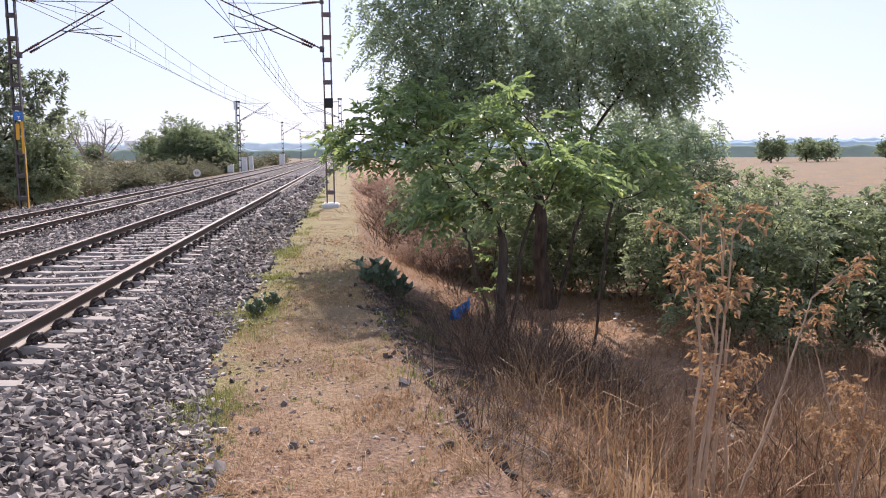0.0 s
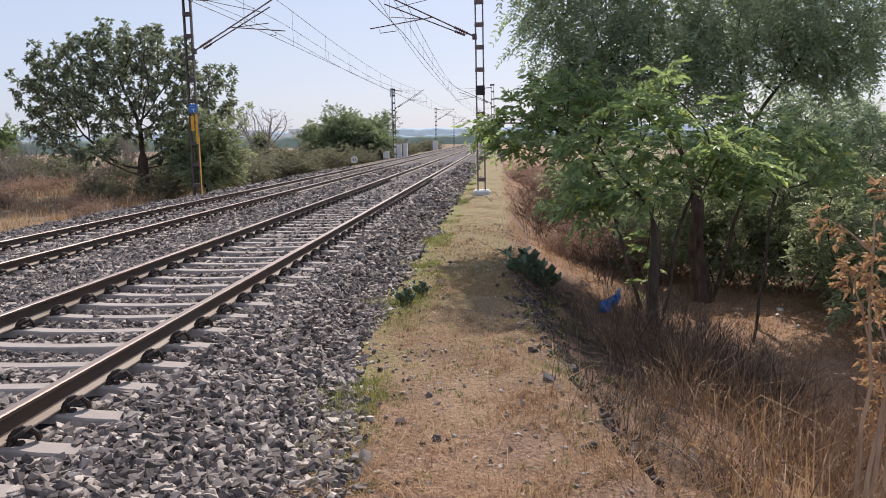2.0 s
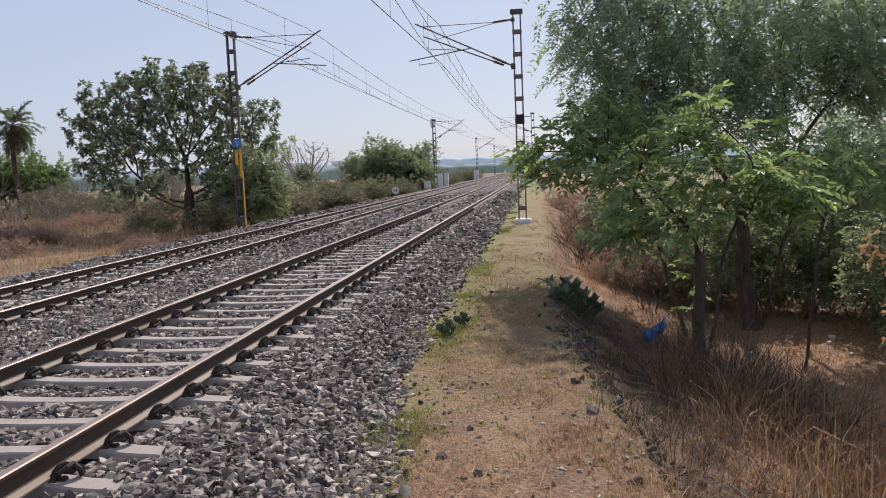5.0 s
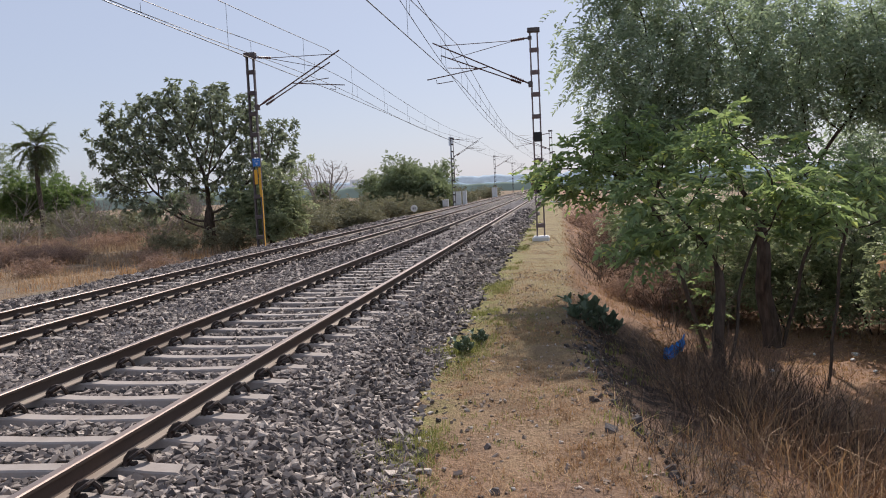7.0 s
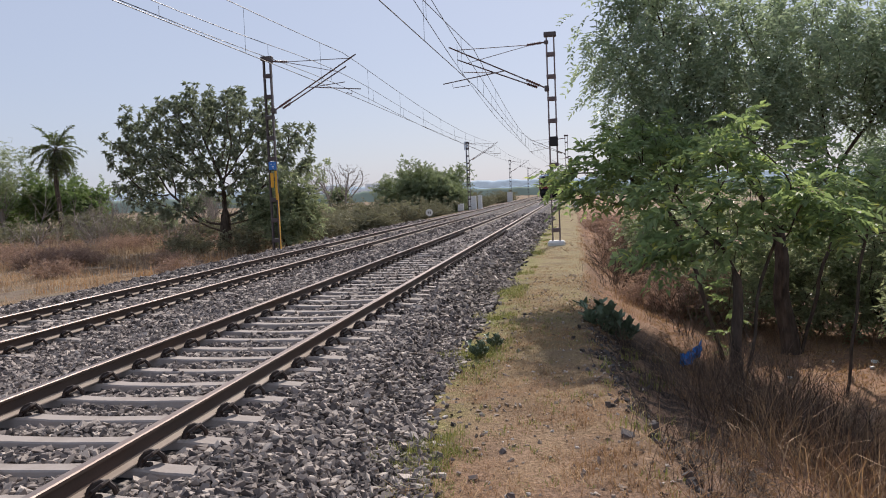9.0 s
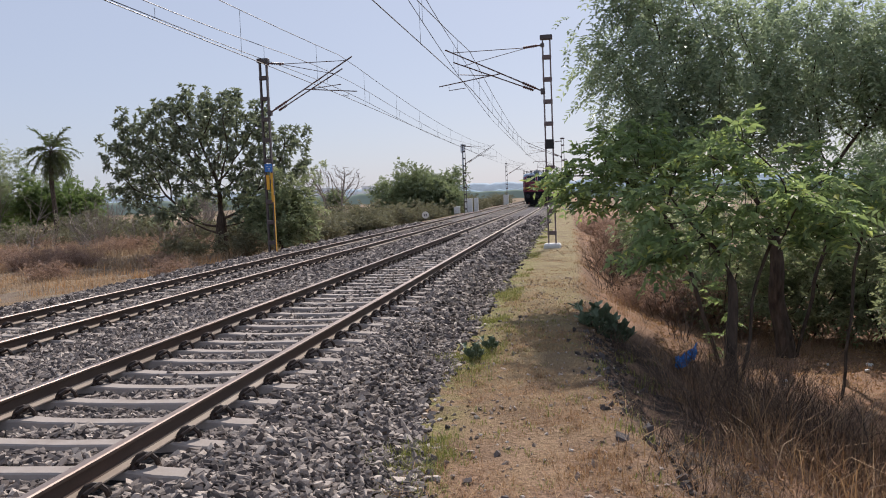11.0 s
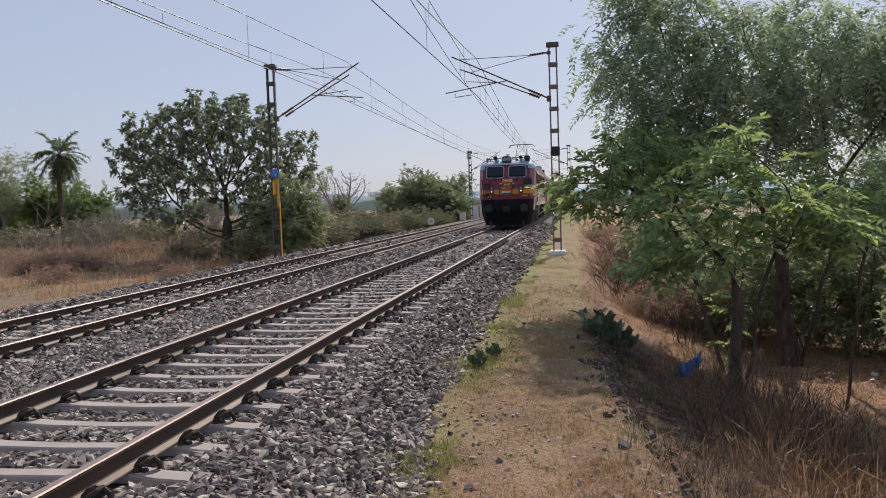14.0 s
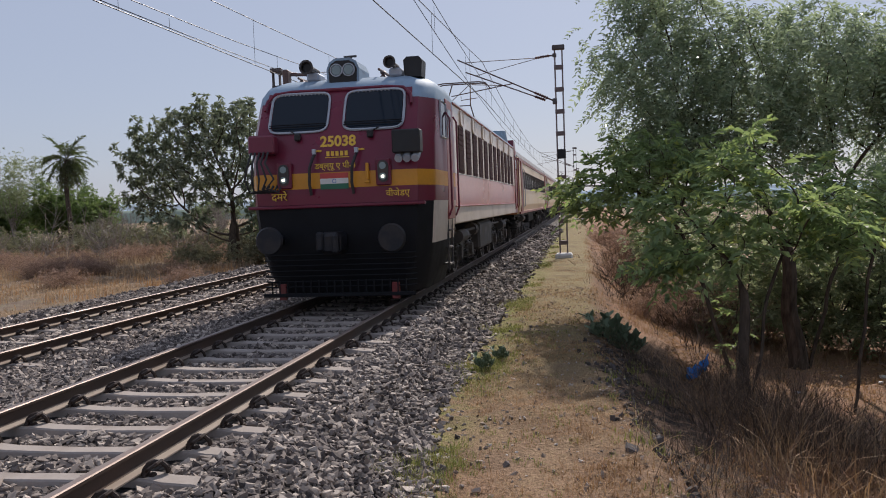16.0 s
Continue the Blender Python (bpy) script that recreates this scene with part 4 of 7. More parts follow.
def limbs(me, N, parent, r_tip, power=2.3, sides=8, foot=(0, 0.0)):
    """Tapered tubes along the branches; gives the radius at each node."""
    n = len(N)
    acc = np.zeros(n)
    main, best = np.full(n, -1), np.zeros(n)
    for i in range(n - 1, -1, -1):
        if acc[i] == 0:
            acc[i] = r_tip ** power
        p = parent[i]
        if p >= 0:
            acc[p] += acc[i]
            if acc[i] > best[p]:
                best[p], main[p] = acc[i], i
    r = acc ** (1 / power)
    k = min(foot[0], n)
    r[:k] = np.maximum(r[:k], foot[1] * (1.25 - 0.5 * np.minimum(1, np.arange(k) / max(k - 1, 1))))
    for i in range(n):
        p = parent[i]
        if p >= 0 and main[p] == i:
            continue
        chain = [i]
        while main[chain[-1]] >= 0:
            chain.append(main[chain[-1]])
        pts, rad = [N[k] for k in chain], [r[k] for k in chain]
        if p >= 0:
            pts, rad = [N[p]] + pts, [min(r[p], rad[0] * 1.15)] + rad
        if len(pts) < 2:
            continue
        if len(pts) > 3:
            pts = [pts[0]] + [pts[k - 1] * 0.25 + pts[k] * 0.5 + pts[k + 1] * 0.25 for k in range(1, len(pts) - 1)] + [pts[-1]]
        me.tube(pts, rad, sides if rad[0] > 0.05 else 5 if rad[0] > 0.02 else 3, 0, caps=False)
    return r


def build_grown_tree(name, label, category, x, y, seed, trunks, crown, step, kill, r_tip, leaf, twig_r, per, group="", bark=None, droop=0.0, jitter=0.1, base=None, rosette=0, flat=0.35, wander=0.14, power=2.3, hang=0.0, stout=0.0):
    """A tree whose limbs fill the lobes of its crown. trunks: lines from the foot, in the tree's space."""
    z = float(height(x, y)) if base is None else base
    root = thing(name, label, category, pose(x, y, z - 0.08), group)
    N, parent = colonise(trunks, lobes(crown, seed), step, kill, seed, droop, wander)
    me = Mesh()
    r = limbs(me, N, parent, r_tip, power, 8, (len(trunks[0]), stout))
    part("trunk", me, bark or M_BARK, root, smooth=True)
    if leaf:
        k = np.where((r < twig_r) & (parent >= 0))[0]
        P, D = N[k], N[k] - N[parent[k]]
        D = D / (np.linalg.norm(D, axis=1, keepdims=True) + 1e-9)
        P, D = np.repeat(P, per, 0), np.repeat(D, per, 0)
        P = P + RNG.normal(0, jitter, P.shape)
        if rosette:
            P, D = np.repeat(P, rosette, 0), np.repeat(D, rosette, 0)
            D = D * 0.5 + RNG.normal(0, 0.75, D.shape) + np.array([[0, 0, 0.12]])
            crown_me = spray_mesh("crown", P, D, 0.06, 1, leaf[2], leaf[3], leaf[4], leaf[5], single=True, curl=0.45)
        else:
            D = D * 0.6 + RNG.normal(0, 0.6, D.shape)
            D[:, 2] = D[:, 2] * flat - hang
            crown_me = spray_mesh("crown", P, D, leaf[0], leaf[1], leaf[2], leaf[3], leaf[4], leaf[5], spin=0.4)
        part("crown", crown_me, (), root)
    return root


def line(p0, p1, n, rr, bend=0.04):
    p0, p1 = Vector(p0), Vector(p1)
    return [tuple(p0.lerp(p1, k / n) + (Vector((rr.gauss(0, bend), rr.gauss(0, bend), 0)) if 0 < k else Vector())) for k in range(n + 1)]


# beside the path: a bright young tree, another reaching over the path, a tall feathery tree behind them
rt = random.Random(41)
YOUNG_LEAF = (0.42, 12, 0.078, 0.165, M_LEAF_NEAR, 0.35)
build_grown_tree("young_tree", "dark-trunked young tree with bright green compound leaves on the slope", "tree", 6.02, 12.3, 11,
                 [line((0, 0, 0), (0.05, 0.0, 1.75), 8, rt, 0.02), line((0.12, 0.02, 0), (0.34, 0.05, 1.7), 7, rt, 0.03)],
                 [(0.0, 0.1, 2.75, 1.1, 0.9, 0.7, 70), (0.05, 0.1, 3.6, 0.6, 0.6, 0.6, 36), (-0.85, -0.1, 2.15, 0.6, 0.7, 0.4, 30), (1.15, 0.0, 2.6, 0.7, 0.8, 0.5, 36), (-1.0, 0.1, 2.8, 0.4, 0.5, 0.3, 16), (1.35, 0.2, 3.1, 0.4, 0.5, 0.3, 12)],
                 0.16, 0.24, 0.0065, YOUNG_LEAF, 0.012, 2, "young trees", flat=0.35, jitter=0.06, stout=0.085)
build_grown_tree("young_tree", "bright green young tree reaching out over the path", "tree", 6.44, 15.6, 12,
                 [line((0, 0, 0), (-0.75, -0.1, 2.6), 9, rt, 0.03), line((0.1, 0.1, 0), (0.2, 0.1, 2.4), 8, rt, 0.03)],
                 [(-1.75, -0.2, 3.75, 1.0, 0.9, 0.78, 150), (-0.9, 0.0, 3.8, 0.9, 0.9, 0.8, 90), (-2.6, -0.3, 3.5, 0.45, 0.6, 0.48, 75), (-1.3, -0.2, 3.0, 0.6, 0.7, 0.3, 24)],
                 0.17, 0.24, 0.0065, YOUNG_LEAF, 0.012, 2, "young trees", flat=0.4, jitter=0.06)
build_grown_tree("young_tree", "young green tree beside the dense shrubs", "tree", 7.95, 13.8, 13,
                 [line((0, 0, 0), (0.2, -0.1, 2.2), 8, rt, 0.03)],
                 [(0.2, 0, 3.3, 1.15, 0.9, 0.65, 80), (1.0, 0.2, 3.0, 0.7, 0.7, 0.5, 40), (-0.4, 0, 3.75, 0.5, 0.5, 0.4, 22)],
                 0.17, 0.25, 0.0065, YOUNG_LEAF, 0.012, 2, "young trees", flat=0.4, jitter=0.06)
build_grown_tree("tall_tree", "tall dense tree with fine drooping feathery grey-green foliage", "tree", 8.05, 17.6, 23,
                 [line((0, 0, 0), (-0.2, 0.0, 2.6), 9, rt, 0.05), line((0.2, 0.05, 0), (0.9, 0.1, 2.8), 9, rt, 0.05)],
                 # The last, highest lobe is added out of view to shade the path.
                 [(-0.3, 0, 6.0, 2.8, 1.7, 1.5, 480), (-2.5, -0.2, 6.1, 1.5, 1.5, 1.4, 280), (-2.4, 0.0, 4.7, 1.1, 1.3, 0.85, 170), (-0.7, -0.2, 4.9, 1.7, 1.2, 0.9, 240), (2.3, 0.1, 5.9, 1.6, 1.5, 1.4, 270), (2.2, 0.1, 5.1, 1.25, 1.2, 0.6, 140), (-2.5, 0, 8.1, 1.2, 1.4, 1.2, 110)],
                 0.23, 0.32, 0.0055, (0.44, 14, 0.048, 0.13, M_LEAF_BIG, 0.75), 0.014, 6, flat=0.5, jitter=0.16, hang=0.30, wander=0.2, stout=0.16)
# Added tree: replaces the tall tree's lower right foliage, keeping the slope sunlit.
build_grown_tree("hollow_tree", "feathery tree added in place of the tall tree's low foliage", "tree", 12.1, 21.6, 24,
                 [line((0, 0, 0), (0.1, 0, 1.6), 6, rt, 0.04), line((0.2, 0, 0), (-0.4, 0.1, 1.8), 6, rt, 0.04)],
                 [(0, 0, 3.7, 1.7, 1.3, 1.4, 260), (-0.9, -0.1, 4.5, 0.9, 0.9, 0.8, 90), (0.8, 0, 2.6, 1.2, 1.0, 0.9, 110)],
                 0.23, 0.32, 0.0055, (0.44, 14, 0.052, 0.14, M_LEAF_BIG, 0.75), 0.014, 5, flat=0.5, jitter=0.16, hang=0.30, wander=0.2, stout=0.09)
SHRUBS = ((10.5, 13.9, 31, 0.95), (11.9, 13.0, 32, 1.0), (13.4, 12.2, 33, 1.1), (11.8, 14.6, 34, 1.15), (14.0, 11.7, 35, 0.95), (15.5, 14.5, 36, 1.2), (12.8, 17.5, 37, 1.2), (16.5, 11.6, 38, 1.1), (12.6, 20.0, 41, 1.2), (9.4, 21.5, 43, 1.2), (7.2, 22.5, 44, 1.1), (10.9, 16.8, 46, 1.15), (6.4, 26.0, 47, 1.1), (11.5, 23.5, 48, 1.3), (8.6, 27.0, 49, 1.3), (14.0, 20.5, 50, 1.25), (9.9, 19.8, 39, 1.0), (7.4, 20.0, 27, 1.0), (8.9, 19.4, 28, 1.0), (10.6, 19.0, 29, 1.1), (6.6, 24.0, 30, 1.0), (14.4, 14.2, 42, 1.25), (13.0, 14.4, 45, 1.2))
for sx, sy, seed, sc in SHRUBS:
    rt = random.Random(seed)
    q = lambda v: v * sc * rt.uniform(0.85, 1.15)
    build_grown_tree("shrub", "dense olive-green shrub with small leaves on the embankment", "shrub", sx, sy, seed,
                     [line((0.1 * k - 0.1, 0.05 * k, 0), (q(0.35) * (k - 1), q(0.1) * (k - 1), q(0.5)), 4, rt, 0.02) for k in range(3)],
                     [(0, 0, q(1.45), q(1.25), q(1.1), q(1.1), 90), (q(0.6), -q(0.2), q(2.3), q(0.6), q(0.6), q(0.55), 26), (-q(0.7), -q(0.2), q(2.0), q(0.55), q(0.6), q(0.55), 24), (q(0.9), -q(0.3), q(1.0), q(0.6), q(0.6), q(0.6), 24), (-q(0.9), -q(0.3), q(0.9), q(0.6), q(0.6), q(0.55), 24)],
                     0.19, 0.28, 0.006, (0.32, 10, 0.058, 0.125, M_LEAF_SHRUB, 0.3), 0.013, 4, "embankment shrubs", flat=0.7, jitter=0.09)

# across the line
rt = random.Random(51)
build_grown_tree("broad_tree", "broad round-crowned tree with a forked dark trunk and leaves in tufts", "tree", -15.9, 44.0, 51,
                 [line((0.3, 0, 0), (0.4, 0, 2.1), 5, rt, 0.05)],
                 [(-0.3, 0, 6.2, 4.6, 3.2, 3.1, 420), (-4.2, 0, 6.0, 2.6, 2.4, 2.3, 190), (3.4, 0, 5.6, 2.5, 2.4, 2.5, 190), (0.0, 0, 8.0, 3.7, 2.4, 1.4, 190), (-2.4, -0.3, 2.5, 1.9, 1.5, 0.8, 120), (2.6, -0.3, 2.2, 1.8, 1.4, 0.8, 110), (-4.2, 0, 3.9, 1.9, 1.6, 1.3, 140), (4.0, 0, 3.2, 1.7, 1.6, 1.4, 80), (1.5, -0.5, 3.8, 2.0, 1.6, 0.9, 70)],
                 0.42, 0.58, 0.017, (0.1, 1, 0.10, 0.27, M_LEAF_LEFT, 0.25), 0.038, 2, rosette=14, jitter=0.2, wander=0.16, stout=0.36)
build_tree("low_tree", "low leafy tree leaning out beside the broad tree", "tree", -11.6, 42.5, 52, 0.9, 0.14, 1, 1.0, 0.5, 0.1, (2, 3),
           (0.36, 8, 0.09, 0.20, M_LEAF_SHRUB, 0.3), per=3, jitter=0.2, stems=2, crown_fit=(0.3, 0, 2.3, 2.0, 1.8, 1.9, 22))
rt = random.Random(53)
build_grown_tree("bare_tree", "leafless grey tree with a fan of fine branches", "tree", -21.2, 85.0, 53,
                 [line((0, 0, 0), (-0.3, 0, 1.3), 3, rt, 0.05), line((0.2, 0, 0), (0.9, 0, 1.5), 3, rt, 0.05)],
                 [(0.0, 0, 4.6, 3.8, 2.4, 2.1, 700), (-1.8, 0, 5.3, 2.1, 1.6, 1.4, 260), (2.0, 0, 4.9, 2.0, 1.6, 1.5, 260)],
                 0.30, 0.32, 0.017, None, 0, 0, bark=M_BARK_GREY, wander=0.10, power=2.4)
for sx, sy, seed, sc in ((-31.0, 60.0, 58, 0.6), (-26.5, 66.0, 59, 0.7), (-35.5, 64.0, 60, 0.65), (-29.0, 72.0, 68, 0.8)):
    build_tree("bare_tree", "small leafless tree in the dry field", "tree", sx, sy, seed, 1.8 * sc, 0.2 * sc, 2, 1.0 * sc, 0.42, 0.5, (2, 3), None, "bare trees", bark=M_BARK_GREY, crown_fit=(0, 0, 4.0 * sc, 1.9 * sc, 1.9 * sc, 1.6 * sc, 16))
for sx, sy, seed, sc in ((-14.2, 97.0, 54, 0.98), (-11.2, 96.0, 55, 0.72), (-17.6, 100.0, 56, 0.72), (-12.8, 104.0, 57, 0.95)):
    build_tree("thorn_tree", "dark green spreading thorn tree beyond the far track", "tree", sx, sy, seed, 1.2 * sc, 0.16, 1, 1.4 * sc, 0.5, 0.15, (2, 3),
               (0.5, 8, 0.13, 0.28, M_LEAF_FAR, 0.2), "thorn trees", per=3, jitter=0.3, stems=2, crown_fit=(0, 0, 3.4 * sc, 3.2 * sc, 2.8 * sc, 2.4 * sc, 26))
for sx, sy, seed, sc in ((-43.6, 75.0, 61, 1.1), (-48.2, 75.5, 62, 1.2), (-54.5, 77.0, 64, 1.2), (-57.0, 73.0, 65, 1.3)):
    build_tree("green_bush", "leafy green bush round the foot of the palm", "bush", sx, sy, seed, 0.9 * sc, 0.1, 1, 1.1 * sc, 0.5, 0.2, (2, 3),
               (0.45, 8, 0.12, 0.24, M_LEAF_PALM_BUSH, 0.25), "bushes by the palm", per=3, jitter=0.25, stems=2, crown_fit=(0, 0, 2.7 * sc, 2.4 * sc, 2.2 * sc, 2.0 * sc, 24))
build_tree("sparse_tree", "thin pale tree with few leaves behind the palm", "tree", -50.0, 72.0, 67, 2.6, 0.14, 2, 1.6, 0.45, 0.4, (2, 3), (0.4, 6, 0.09, 0.2, M_LEAF_SHRUB), bark=M_BARK_GREY, per=1, jitter=0.2, crown_fit=(0, 0, 5.6, 2.8, 2.4, 2.2, 16))


def build_palm(x, y, base, h):
    root = thing("palm", "date palm with a rough trunk and drooping fronds", "palm", pose(x, y, base))
    me = Mesh()
    pts = [(0.10 * math.sin(k * 0.5), 0, h * k / 14) for k in range(15)]
    me.tube(pts, [0.21 + (0.035 if k % 2 else 0) - 0.003 * k for k in range(15)], 9, 0)
    part("trunk", me, M_BARK, root, "rough ringed trunk")
    rr = random.Random(8)
    for k in range(58):
        a, e = rr.uniform(0, 6.28), rr.uniform(-1.2, 1.35)
        L = rr.uniform(2.0, 2.8)
        P, D = [], []
        p, d = Vector((0.1 * math.sin(7), 0, h)), Vector((math.cos(a) * math.cos(e), math.sin(a) * math.cos(e), math.sin(e)))
        rib = [p.copy()]
        for j in range(14):
            d = (d + Vector((0, 0, -0.085))).normalized()
            p = p + d * L / 14
            rib.append(p.copy())
            if j > 1:
                P.append(p[:])
                D.append(d[:])
        fr = Mesh()
        fr.tube(rib, [0.03 - 0.0018 * j for j in range(15)], 4)
        f = part("frond", fr, M_PALM, root)
        part("blade", spray_mesh("blade", np.array(P), np.array(D), 0.12, 4, 0.07, 0.55, M_PALM, 0.1, 0.2), (), f)


build_palm(-43.0, 70.0, -1.2, 8.2)


# ---- dry brush ----
def brush_mesh(name, seed, stems, h, spread, r, mat, forks=2, leaves=0):
    """A dry bush: many thin crooked stems from one foot."""
    rr = random.Random(seed)
    me, tips = Mesh(), []
    for k in range(stems):
        a, q = rr.uniform(0, 6.28), rr.uniform(0, 1) ** 0.7
        p = Vector((math.cos(a), math.sin(a), 0)) * q * spread * 0.35
        d = Vector((math.cos(a) * q * 1.0, math.sin(a) * q * 1.0, 1)).normalized()
        L = h * rr.uniform(0.5, 1.1)
        pts = [p.copy()]
        for j in range(5):
            d = (d + Vector((rr.gauss(0, 0.22), rr.gauss(0, 0.22), 0.02))).normalized()
            p = p + d * L / 5
            pts.append(p.copy())
        me.tube(pts, [r * (1 - 0.15 * j) for j in range(6)], 3, 0, caps=False)
        tips.append((p.copy(), d.copy()))
        for f in range(rr.randint(0, forks * 2)):
            s = pts[rr.randint(1, 4)]
            d2 = (d + Vector((rr.gauss(0, 0.7), rr.gauss(0, 0.7), 0.1))).normalized()
            e1 = s + d2 * L * 0.22
            e2 = e1 + (d2 + Vector((rr.gauss(0, 0.3), rr.gauss(0, 0.3), 0.15))).normalized() * L * 0.2
            me.tube([s, e1, e2], [r * 0.55, r * 0.45, r * 0.3], 3, 0, caps=False)
            tips.append((e2.copy(), d2.copy()))
    return me.data(name, mat), tips


def scatter_things(name, label, category, group, meshes, spots, seed):
    rr = random.Random(seed)
    for x, y, s in spots:
        me = meshes[rr.randrange(len(meshes))]
        o = new(name, me)
        o.matrix_basis = Matrix.LocRotScale((x, y, float(height(x, y)) - 0.04), Euler((0, 0, rr.uniform(0, 6.28))), (s, s, s * rr.uniform(0.85, 1.15)))
        tagged(o, label, category, group)


BRUSH = [brush_mesh("dry_bush", 70 + k, 22, 1.0, 2.0, 0.008, (M_TWIG, M_TWIG_PALE, M_BARK, M_TWIG, M_BARK)[k], 5)[0] for k in range(5)]
rb = random.Random(12)
spots = [(rb.uniform(5.8, 7.8), rb.uniform(6.4, 13.5), rb.uniform(0.4, 1.0)) for _ in range(9)]
spots += [(rb.uniform(6.5, 11.5), rb.uniform(6.0, 11.0), rb.uniform(0.4, 0.9)) for _ in range(12)]
spots += [(rb.uniform(4.8, 6.5), rb.uniform(16.0, 34.0), rb.uniform(0.7, 1.3)) for _ in range(26)]
scatter_things("dry_bush", "leafless brown bush of thin tangled stems on the slope", "bush", "dry bushes on the slope", BRUSH, spots, 13)
SCRUB = []
for k in range(3):
    rr = random.Random(90 + k)
    tw, tips = brush_mesh("scrub_twigs", 90 + k, 42, 1.6, 1.9, 0.012, M_TWIG)
    P, D = crown_points(rr, tips, 3, 0.22)
    SCRUB.append((tw, spray_mesh("scrub_leaves", P, D, 0.3, 6, 0.09, 0.18, M_SCRUB)))


def build_scrub(x, y, s, rz, label="grey-brown thorny scrub with sparse dull leaves", group="trackside scrub"):
    tw, lv = SCRUB[rb.randrange(3)]
    root = thing("scrub_bush", label, "scrub", Matrix.LocRotScale((x, y, float(height(x, y)) - 0.05), Euler((0, 0, rz)), (s, s, s * rb.uniform(0.75, 1.0))), group)
    part("stem", tw, (), root)
    part("foliage", lv, (), root)


for _ in range(44):
    yy = rb.uniform(50, 90)
    build_scrub(rb.uniform(-22, -10.4), yy, rb.uniform(0.6, 1.5), rb.uniform(0, 6))
for _ in range(24):
    build_scrub(rb.uniform(-42, -18), rb.uniform(50, 68), rb.uniform(0.7, 1.4), rb.uniform(0, 6))
for _ in range(16):
    build_scrub(rb.uniform(-12, -8.8), rb.uniform(100, 190), rb.uniform(0.8, 1.5), rb.uniform(0, 6))
SCRUB_RED = []
for k in range(3):
    rr = random.Random(190 + k)
    tw, tips = brush_mesh("scrub_twigs", 190 + k, 46, 1.3, 2.2, 0.012, M_TWIG, 3)
    P, D = crown_points(rr, tips, 3, 0.25)
    SCRUB_RED.append((tw, spray_mesh("scrub_leaves", P, D, 0.3, 6, 0.05, 0.14, M_SCRUB_RED)))
for k in range(38):
    yy = rb.uniform(18.5, 32) if k < 18 else rb.uniform(25, 58)
    xx, s = rb.uniform(5.2, 7.8), rb.uniform(0.4, 0.75) if k < 18 else rb.uniform(0.7, 1.15)
    tw, lv = SCRUB_RED[rb.randrange(3)]
    root = thing("dry_scrub", "reddish-brown withered bush at the head of the slope", "scrub", Matrix.LocRotScale((xx, yy, float(height(xx, yy)) - 0.05), Euler((0, 0, rb.uniform(0, 6))), (s, s, s)), "withered bushes beside the path")
    part("stem", tw, (), root)
    part("foliage", lv, (), root)
for _ in range(34):
    yy = rb.uniform(30, 62)
    s = rb.uniform(0.3, 0.8)
    xx = -12.0 - 0.62 * (yy - 31) * rb.uniform(0.1, 1.0) - rb.uniform(0, 14)
    tw, lv = SCRUB_RED[rb.randrange(3)]
    root = thing("dry_scrub", "low reddish-brown withered scrub in the dry field", "scrub", Matrix.LocRotScale((xx, yy, float(height(xx, yy)) - 0.05), Euler((0, 0, rb.uniform(0, 6))), (s * 1.3, s * 1.3, s)), "withered scrub in the field")
    part("stem", tw, (), root)
    part("foliage", lv, (), root)
for xx, yy, s in ((-14.2, 42.6, 0.8), (-13.0, 43.0, 0.9), (-17.6, 42.8, 0.7), (-16.4, 42.4, 0.6)):
    build_scrub(xx, yy, s, rb.uniform(0, 6), "dull thorny scrub at the foot of the broad tree", "scrub round the broad tree")
SAPLING = [brush_mesh("bare_sapling", 120 + k, 5, 3.2, 0.7, 0.03, M_BARK_GREY, 5)[0] for k in range(3)]
scatter_things("bare_sapling", "slender leafless sapling in the dry field", "sapling", "bare saplings", SAPLING,
               [(rb.uniform(-36, -19), rb.uniform(44, 62), rb.uniform(0.7, 1.2)) for _ in range(26)], 14)


